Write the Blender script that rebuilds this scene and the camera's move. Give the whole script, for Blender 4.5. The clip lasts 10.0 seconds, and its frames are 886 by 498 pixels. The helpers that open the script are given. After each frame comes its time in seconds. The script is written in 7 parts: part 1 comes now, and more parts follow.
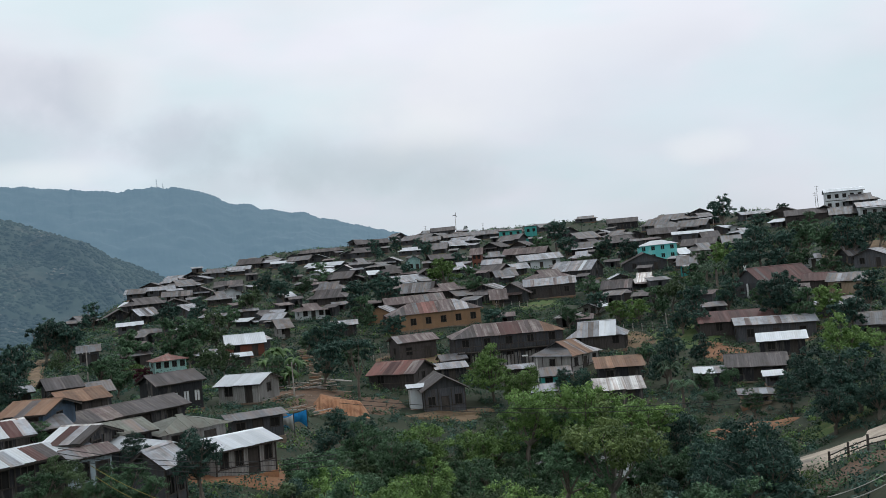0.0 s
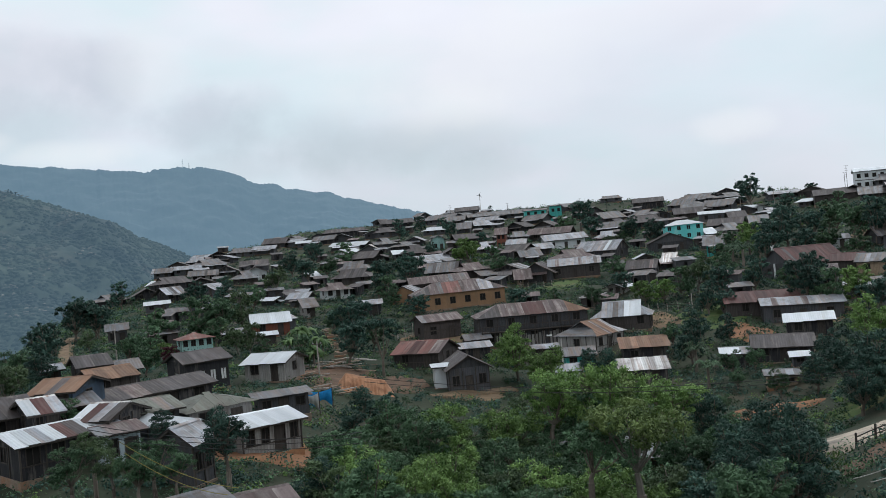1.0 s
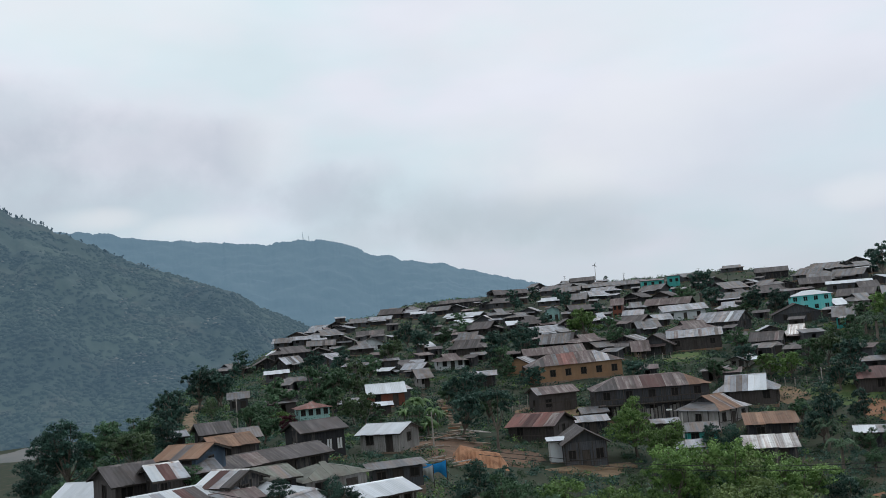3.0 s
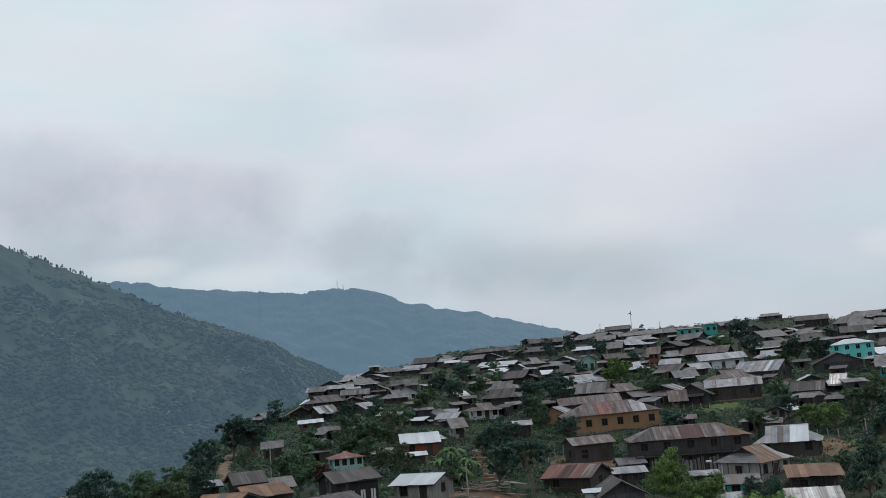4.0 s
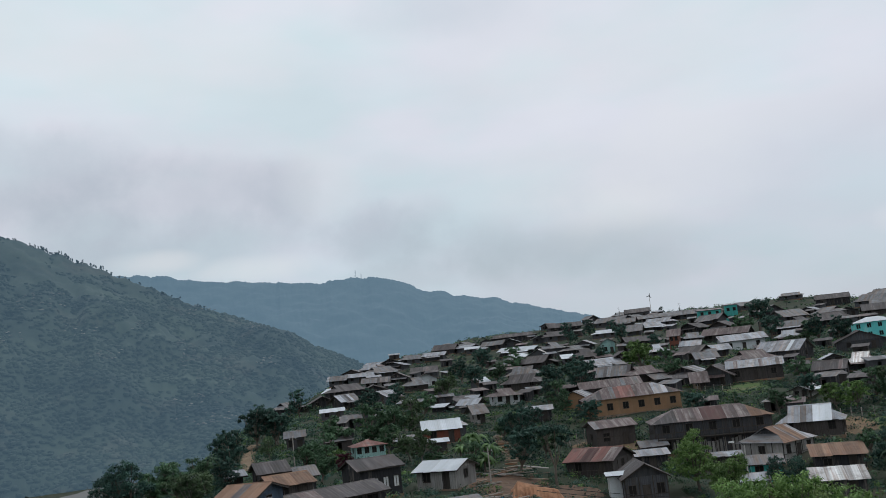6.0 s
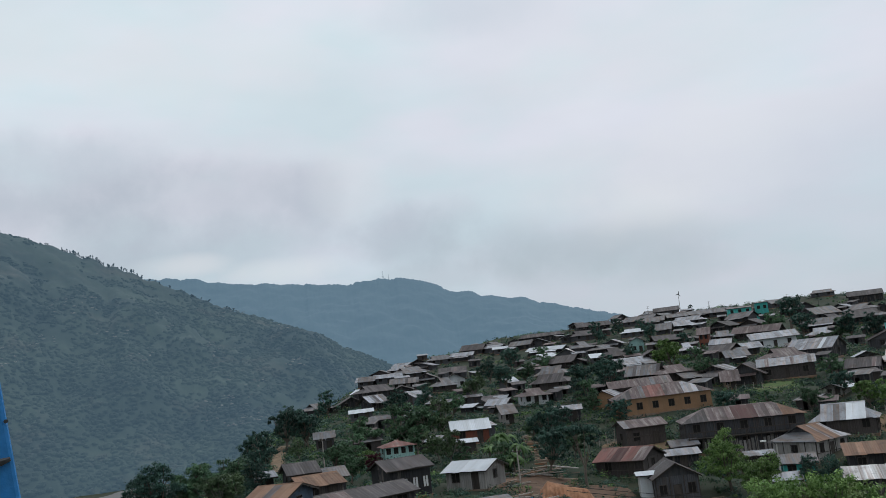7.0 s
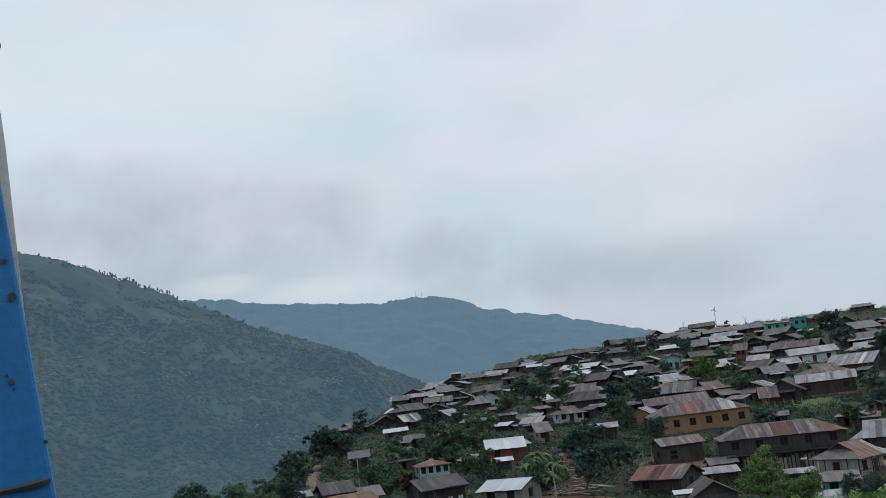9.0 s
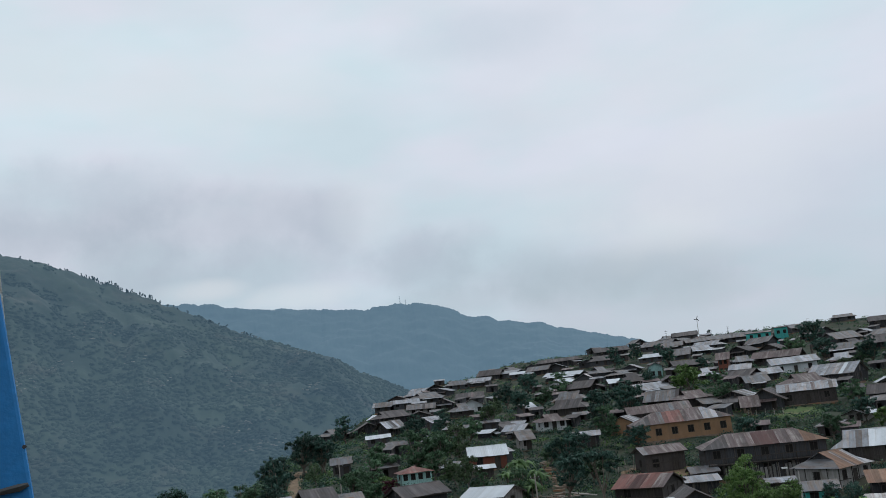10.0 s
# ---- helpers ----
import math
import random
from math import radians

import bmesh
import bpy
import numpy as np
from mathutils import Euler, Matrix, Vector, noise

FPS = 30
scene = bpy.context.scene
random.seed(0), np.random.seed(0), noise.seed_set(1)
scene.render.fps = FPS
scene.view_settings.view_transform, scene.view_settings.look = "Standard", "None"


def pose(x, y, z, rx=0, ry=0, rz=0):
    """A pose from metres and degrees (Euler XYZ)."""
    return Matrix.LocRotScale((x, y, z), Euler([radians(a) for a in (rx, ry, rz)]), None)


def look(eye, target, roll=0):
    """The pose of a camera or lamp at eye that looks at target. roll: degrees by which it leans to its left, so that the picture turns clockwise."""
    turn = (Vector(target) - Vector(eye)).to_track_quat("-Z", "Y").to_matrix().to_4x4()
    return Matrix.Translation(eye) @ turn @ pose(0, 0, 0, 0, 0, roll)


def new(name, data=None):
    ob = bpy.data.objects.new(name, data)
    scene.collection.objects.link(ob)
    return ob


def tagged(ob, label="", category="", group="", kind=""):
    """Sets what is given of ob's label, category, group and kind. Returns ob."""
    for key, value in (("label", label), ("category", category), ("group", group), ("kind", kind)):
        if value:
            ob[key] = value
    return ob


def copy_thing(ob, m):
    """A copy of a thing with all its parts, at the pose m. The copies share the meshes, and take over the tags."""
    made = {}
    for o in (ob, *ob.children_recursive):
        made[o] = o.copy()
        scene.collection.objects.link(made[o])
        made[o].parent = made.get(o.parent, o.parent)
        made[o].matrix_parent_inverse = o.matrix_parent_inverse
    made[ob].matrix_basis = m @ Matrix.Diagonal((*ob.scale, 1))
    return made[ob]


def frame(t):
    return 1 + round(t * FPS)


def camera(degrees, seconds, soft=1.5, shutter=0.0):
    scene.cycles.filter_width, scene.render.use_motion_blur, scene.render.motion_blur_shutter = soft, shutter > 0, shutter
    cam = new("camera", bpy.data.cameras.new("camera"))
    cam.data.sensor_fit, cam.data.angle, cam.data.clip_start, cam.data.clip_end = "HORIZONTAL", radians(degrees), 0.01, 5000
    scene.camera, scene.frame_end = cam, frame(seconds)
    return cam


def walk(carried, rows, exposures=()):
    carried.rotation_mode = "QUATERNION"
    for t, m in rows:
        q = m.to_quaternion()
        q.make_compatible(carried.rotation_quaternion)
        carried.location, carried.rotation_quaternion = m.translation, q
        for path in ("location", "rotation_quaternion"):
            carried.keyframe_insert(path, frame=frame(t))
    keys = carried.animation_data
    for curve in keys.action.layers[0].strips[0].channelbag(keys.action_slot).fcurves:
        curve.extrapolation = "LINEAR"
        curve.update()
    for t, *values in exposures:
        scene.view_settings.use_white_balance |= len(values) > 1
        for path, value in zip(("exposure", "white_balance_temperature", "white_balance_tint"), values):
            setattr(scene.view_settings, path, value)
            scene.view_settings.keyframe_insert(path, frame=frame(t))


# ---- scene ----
import collections

cam = camera(51.4, 10.0, soft=0.5)
EYE = 1.6
ROWS = [
    (0.0, 91.00, 5.00, 0.00),
    (0.5, 90.49, 4.77, 0.82),
    (1.0, 89.87, 4.94, 1.52),
    (1.5, 90.88, 5.45, 3.95),
    (2.0, 93.10, 4.99, 6.68),
    (2.5, 93.86, 4.84, 7.60),
    (2.7, 94.14, 4.83, 7.99),
    (3.8, 97.64, 4.72, 10.45),
    (4.0, 98.06, 4.72, 10.76),
    (4.5, 97.85, 4.83, 9.77),
    (5.0, 97.31, 5.16, 7.44),
    (5.5, 97.06, 5.27, 9.29),
    (6.0, 97.36, 5.90, 12.00),
    (6.2, 97.57, 6.00, 12.70),
    (7.3, 97.59, 6.42, 14.11),
    (7.5, 97.80, 6.45, 14.42),
    (8.0, 98.06, 6.29, 14.60),
    (8.5, 97.97, 6.63, 15.11),
    (9.0, 98.92, 6.67, 15.86),
    (9.5, 100.39, 6.49, 16.35),
    (10.0, 99.23, 6.26, 14.81),
]
walk(cam, [(t, pose(0, 0, EYE, rx, ry, rz)) for t, rx, ry, rz in ROWS],
     [(0.0, 0.03, 6700, 10), (1.0, 0.07, 6640, 10), (1.5, 0.09, 6600, 10), (2.5, 0.03, 6600, 10), (4.0, -0.20, 6600, 10), (6.0, -0.20, 6580, 10), (7.5, -0.20, 6560, 10), (9.0, -0.2, 6500, 9), (9.5, -0.25, 6400, 9), (10.0, -0.22, 6420, 9)])

# ---- sky: high overcast with lilac cloud banks low over the valley, and a very soft sun ----
world = bpy.data.worlds.new("overcast_sky")
scene.world = world
world.use_nodes = True
SUN_ELEVATION, SUN_BEARING = 60.0, 42.0


def build_sky():
    nt = world.node_tree
    nt.nodes.clear()
    N, L = nt.nodes.new, nt.links.new
    out, bg = N("ShaderNodeOutputWorld"), N("ShaderNodeBackground")
    coord = N("ShaderNodeTexCoord")
    sep = N("ShaderNodeSeparateXYZ")
    L(coord.outputs["Generated"], sep.inputs[0])
    # brightness of the cloud deck by height above the horizon
    deck = N("ShaderNodeValToRGB")
    L(sep.outputs["Z"], deck.inputs["Fac"])
    ramp = deck.color_ramp
    ramp.elements[0].position, ramp.elements[0].color = 0.0, (0.50, 0.575, 0.66, 1)
    ramp.elements[1].position, ramp.elements[1].color = 1.0, (0.80, 0.85, 0.89, 1)
    for at, c in ((0.10, (0.57, 0.64, 0.715, 1)), (0.22, (0.665, 0.725, 0.785, 1)), (0.36, (0.715, 0.785, 0.84, 1))):
        e = ramp.elements.new(at)
        e.color = c
    # long soft billows
    stretch = N("ShaderNodeMapping")
    stretch.inputs["Scale"].default_value = (1.0, 1.0, 2.6)
    L(coord.outputs["Generated"], stretch.inputs[0])
    soft = N("ShaderNodeTexNoise")
    soft.inputs["Scale"].default_value, soft.inputs["Detail"].default_value, soft.inputs["Roughness"].default_value = 2.6, 4.0, 0.5
    L(stretch.outputs[0], soft.inputs["Vector"])
    tone = N("ShaderNodeMapRange")
    tone.inputs["From Min"].default_value, tone.inputs["From Max"].default_value = 0.3, 0.7
    tone.inputs["To Min"].default_value, tone.inputs["To Max"].default_value = 0.96, 1.12
    L(soft.outputs["Fac"], tone.inputs["Value"])
    mul = N("ShaderNodeVectorMath")
    mul.operation = "SCALE"
    L(deck.outputs["Color"], mul.inputs[0])
    L(tone.outputs[0], mul.inputs["Scale"])
    # a drift between faint rose and faint blue in the deck
    hue = N("ShaderNodeTexNoise")
    hue.inputs["Scale"].default_value, hue.inputs["Detail"].default_value = 4.5, 4.0
    L(stretch.outputs[0], hue.inputs["Vector"])
    drift = N("ShaderNodeValToRGB")
    drift.color_ramp.elements[0].position, drift.color_ramp.elements[0].color = 0.38, (0.935, 1.0, 1.0, 1)
    drift.color_ramp.elements[1].position, drift.color_ramp.elements[1].color = 0.62, (1.05, 0.995, 1.02, 1)
    L(hue.outputs["Fac"], drift.inputs["Fac"])
    tinted = N("ShaderNodeVectorMath")
    tinted.operation = "MULTIPLY"
    L(mul.outputs[0], tinted.inputs[0])
    L(drift.outputs["Color"], tinted.inputs[1])
    last = tinted.outputs[0]
    # darker cloud banks hanging in the valley: centre by bearing and height, half widths, depth
    warp = N("ShaderNodeTexNoise")
    warp.inputs["Scale"].default_value, warp.inputs["Detail"].default_value, warp.inputs["Roughness"].default_value = 11.0, 5.0, 0.55
    L(coord.outputs["Generated"], warp.inputs["Vector"])
    for bearing, height, wide, tall, depth, colour in CLOUDS:
        b, h = radians(bearing), radians(height)
        centre = Vector((math.sin(b) * math.cos(h), math.cos(b) * math.cos(h), math.sin(h)))
        side = Vector((math.cos(b), -math.sin(b), 0))
        up = side.cross(centre)
        offset = N("ShaderNodeVectorMath")
        offset.operation = "SUBTRACT"
        L(coord.outputs["Generated"], offset.inputs[0])
        offset.inputs[1].default_value = centre
        squares = []
        for axis, half in ((side, wide), (up, tall), (centre, 0.5)):
            dot = N("ShaderNodeVectorMath")
            dot.operation = "DOT_PRODUCT"
            L(offset.outputs[0], dot.inputs[0])
            dot.inputs[1].default_value = axis / half
            sq = N("ShaderNodeMath")
            sq.operation = "MULTIPLY"
            L(dot.outputs["Value"], sq.inputs[0])
            L(dot.outputs["Value"], sq.inputs[1])
            squares.append(sq.outputs[0])
        total = squares[0]
        for s in squares[1:]:
            add = N("ShaderNodeMath")
            L(total, add.inputs[0])
            L(s, add.inputs[1])
            total = add.outputs[0]
        torn = N("ShaderNodeMath")
        torn.operation = "MULTIPLY_ADD"
        L(warp.outputs["Fac"], torn.inputs[0])
        torn.inputs[1].default_value, torn.inputs[2].default_value = 3.6, -1.8
        edge = N("ShaderNodeMath")
        L(total, edge.inputs[0])
        L(torn.outputs[0], edge.inputs[1])
        fade = N("ShaderNodeMapRange")
        fade.interpolation_type = "SMOOTHSTEP"
        fade.inputs["From Min"].default_value, fade.inputs["From Max"].default_value = -0.6, 1.9
        fade.inputs["To Min"].default_value, fade.inputs["To Max"].default_value = depth, 0.0
        L(edge.outputs[0], fade.inputs["Value"])
        mix = N("ShaderNodeMix")
        mix.data_type = "RGBA"
        L(fade.outputs[0], mix.inputs["Factor"])
        L(last, mix.inputs["A"])
        mix.inputs["B"].default_value = (*colour, 1)
        last = mix.outputs["Result"]
    # a trace of the clear sky above the deck
    clear = N("ShaderNodeTexSky")
    clear.sky_type, clear.sun_disc = "NISHITA", False
    clear.sun_elevation, clear.sun_rotation = radians(SUN_ELEVATION), radians(SUN_BEARING)
    faint = N("ShaderNodeVectorMath")
    faint.operation = "SCALE"
    faint.inputs["Scale"].default_value = 0.012
    L(clear.outputs[0], faint.inputs[0])
    both = N("ShaderNodeVectorMath")
    L(last, both.inputs[0])
    L(faint.outputs[0], both.inputs[1])
    L(both.outputs[0], bg.inputs["Color"])
    bg.inputs["Strength"].default_value = 1.0
    L(bg.outputs[0], out.inputs[0])


LILAC, SLATE, PALE, BLUE = (0.455, 0.508, 0.585), (0.455, 0.525, 0.59), (0.79, 0.815, 0.85), (0.60, 0.69, 0.77)
CLOUDS = [
    (-26.5, 11.7, 0.141, 0.037, 0.50, LILAC),
    (-20.8, 11.6, 0.034, 0.030, 0.35, LILAC),
    (-31.5, 9.8, 0.074, 0.046, 0.70, LILAC),
    (-25.7, 9.1, 0.117, 0.031, 0.55, LILAC),
    (-28.8, 8.0, 0.043, 0.012, 0.60, PALE),
    (-22.5, 7.2, 0.058, 0.014, 0.60, PALE),
    (-15.3, 8.5, 0.060, 0.031, 0.70, LILAC),
    (-11.7, 9.0, 0.034, 0.028, 0.50, SLATE),
    (-3.4, 6.5, 0.115, 0.031, 0.90, SLATE),
    (-9.0, 7.4, 0.075, 0.030, 0.75, SLATE),
    (0.9, 4.6, 0.061, 0.022, 0.50, SLATE),
    (-13.4, 5.8, 0.092, 0.016, 0.50, SLATE),
    (-10.3, 21.9, 0.086, 0.028, 0.45, BLUE),
    (0.6, 17.4, 0.160, 0.049, 0.35, PALE),
    (-26.8, 19.4, 0.123, 0.043, 0.30, PALE),
    (12.2, 8.9, 0.123, 0.074, 0.35, BLUE),
    (16.5, 5.7, 0.037, 0.015, 0.35, PALE),
    (-18.5, 12.0, 0.037, 0.037, 0.30, PALE),
    (-1.4, 8.9, 0.074, 0.025, 0.35, PALE),
    (-36.1, 13.5, 0.117, 0.043, 0.55, LILAC),
    (-38.0, 11.6, 0.074, 0.025, 0.50, LILAC),
    (-28.5, 20.3, 0.141, 0.043, 0.30, PALE),
    (-38.3, 20.8, 0.061, 0.037, 0.40, PALE),
    (17.6, 10.0, 0.080, 0.028, 0.30, BLUE),
    (0.0, 10.1, 0.160, 0.055, 0.40, PALE),
    (8.8, 13.3, 0.123, 0.037, 0.30, PALE),
]
build_sky()
sun = new("sun", bpy.data.lights.new("sun", "SUN"))
sun.data.energy, sun.data.angle, sun.data.color = 1.35, radians(25), (0.88, 0.95, 1.0)
sun.matrix_world = look((60 * math.sin(radians(SUN_BEARING)), 60 * math.cos(radians(SUN_BEARING)), 60 * math.tan(radians(SUN_ELEVATION))), (0, 0, 0))
scene.view_settings.exposure = 0.0

# ---- materials ----
def surface(name, a, b, scale=1.0, stretch=(1, 1, 1), stain=None, stain_scale=0.5, stain_amount=0.5, stain_stretch=(1, 1, 1), rough=0.8, metal=0.0,
            bump=0.3, grain=12.0, vary=0.25, boards=0.0, weather=0.0, glow=None, world_space=False, relief_depth=0.03, island=0.0, sheets=0.0):
    """A weathered surface: two tones by a stretched noise, stains at a second scale, fine grain relief, and a shade of its own for each object."""
    m = bpy.data.materials.new(name)
    m.use_nodes = True
    nt = m.node_tree
    N, L = nt.nodes.new, nt.links.new
    p = nt.nodes["Principled BSDF"]
    p.inputs["Roughness"].default_value, p.inputs["Metallic"].default_value = rough, metal
    p.inputs["Specular IOR Level"].default_value = 0.35
    info = N("ShaderNodeObjectInfo")
    if world_space:
        co = N("ShaderNodeNewGeometry").outputs["Position"]
    else:
        co0 = N("ShaderNodeTexCoord").outputs["Object"]
        shift = N("ShaderNodeVectorMath")
        shift.operation = "MULTIPLY_ADD"
        rnd = N("ShaderNodeCombineXYZ")
        for k in range(3):
            L(info.outputs["Random"], rnd.inputs[k])
        L(rnd.outputs[0], shift.inputs[0])
        shift.inputs[1].default_value = (37, 53, 71)
        L(co0, shift.inputs[2])
        co = shift.outputs[0]

    def noisy(sc, st, detail=5.0, rgh=0.6):
        mp = N("ShaderNodeMapping")
        mp.inputs["Scale"].default_value = st
        L(co, mp.inputs[0])
        n = N("ShaderNodeTexNoise")
        n.inputs["Scale"].default_value, n.inputs["Detail"].default_value, n.inputs["Roughness"].default_value = sc, detail, rgh
        L(mp.outputs[0], n.inputs["Vector"])
        return n.outputs["Fac"]

    def span(value, lo, hi, to_lo=0.0, to_hi=1.0):
        r = N("ShaderNodeMapRange")
        r.inputs["From Min"].default_value, r.inputs["From Max"].default_value = lo, hi
        r.inputs["To Min"].default_value, r.inputs["To Max"].default_value = to_lo, to_hi
        L(value, r.inputs["Value"])
        return r.outputs[0]

    def blend(fac, one, two, mode="MIX"):
        x = N("ShaderNodeMix")
        x.data_type, x.blend_type = "RGBA", mode
        for sock, v in (("Factor", fac), ("A", one), ("B", two)):
            if isinstance(v, tuple):
                x.inputs[sock].default_value = (*v, 1)
            elif isinstance(v, (int, float)):
                x.inputs[sock].default_value = v
            else:
                L(v, x.inputs[sock])
        return x.outputs["Result"]

    colour = blend(span(noisy(scale, stretch), 0.32, 0.68), a, b)
    if stain:
        colour = blend(span(noisy(stain_scale, stain_stretch, 6.0, 0.65), 0.62 - 0.28 * stain_amount, 0.80 - 0.22 * stain_amount), colour, stain)
    if weather:
        # blotches of rust, soot and moss that run on from sheet to sheet
        where = N("ShaderNodeNewGeometry").outputs["Position"]
        for sc, lo, hi, deep, dirt in ((0.45, 0.50, 0.62, 0.75, (0.055, 0.036, 0.028)), (1.3, 0.56, 0.66, 0.55, (0.030, 0.032, 0.026))):
            n = N("ShaderNodeTexNoise")
            n.inputs["Scale"].default_value, n.inputs["Detail"].default_value, n.inputs["Roughness"].default_value = sc, 7.0, 0.68
            L(where, n.inputs["Vector"])
            colour = blend(span(n.outputs["Fac"], lo, hi, 0.0, deep * weather), colour, dirt)
    fine = noisy(grain, (1, 1, 1), 3.0)
    relief = fine
    if boards:
        saw = N("ShaderNodeTexWave")
        saw.wave_type, saw.bands_direction, saw.wave_profile = "BANDS", "X", "SAW"
        saw.inputs["Scale"].default_value = 1.0 / boards / 3.2
        saw.inputs["Distortion"].default_value, saw.inputs["Detail Scale"].default_value = 0.6, 0.4
        L(co, saw.inputs["Vector"])
        colour = blend(span(saw.outputs["Fac"], 0.86, 0.98, 0.0, 0.75), colour, tuple(0.25 * v for v in a))
        relief = blend(0.5, fine, saw.outputs["Fac"])
    shade = N("ShaderNodeMath")
    shade.operation = "ADD"
    L(span(info.outputs["Random"], 0, 1, 1 - vary, 1 + vary), shade.inputs[0])
    L(span(fine, 0.3, 0.7, -0.10, 0.10), shade.inputs[1])
    tint = N("ShaderNodeVectorMath")
    tint.operation = "SCALE"
    L(colour, tint.inputs[0])
    L(shade.outputs[0], tint.inputs["Scale"])
    last = tint.outputs[0]
    if island:
        # each clump of one mesh keeps a tone of its own
        own = N("ShaderNodeVectorMath")
        own.operation = "SCALE"
        L(last, own.inputs[0])
        L(span(N("ShaderNodeNewGeometry").outputs["Random Per Island"], 0, 1, 1 - island, 1 + island), own.inputs["Scale"])
        last = own.outputs[0]
    if sheets:
        # each roofing sheet across a slope keeps a tone of its own
        split = N("ShaderNodeSeparateXYZ")
        L(N("ShaderNodeTexCoord").outputs["Object"], split.inputs[0])
        step = N("ShaderNodeMath")
        step.operation = "MULTIPLY_ADD"
        L(split.outputs["X"], step.inputs[0])
        step.inputs[1].default_value, step.inputs[2].default_value = 1 / 0.85, 0.5
        count = N("ShaderNodeMath")
        count.operation = "FLOOR"
        L(step.outputs[0], count.inputs[0])
        dice = N("ShaderNodeTexWhiteNoise")
        dice.noise_dimensions = "2D"
        pair = N("ShaderNodeCombineXYZ")
        L(count.outputs[0], pair.inputs[0])
        L(info.outputs["Random"], pair.inputs[1])
        L(pair.outputs[0], dice.inputs["Vector"])
        own = N("ShaderNodeVectorMath")
        own.operation = "SCALE"
        L(last, own.inputs[0])
        L(span(dice.outputs["Value"], 0, 1, 1 - sheets, 1 + sheets), own.inputs["Scale"])
        last = own.outputs[0]
    L(last, p.inputs["Base Color"])
    if bump:
        bn = N("ShaderNodeBump")
        bn.inputs["Strength"].default_value, bn.inputs["Distance"].default_value = bump, relief_depth
        L(relief, bn.inputs["Height"])
        L(bn.outputs[0], p.inputs["Normal"])
    # even emission, used to paint haze onto far surfaces
    if glow:
        p.inputs["Emission Color"].default_value, p.inputs["Emission Strength"].default_value = (*glow, 1), 1.0
    return m


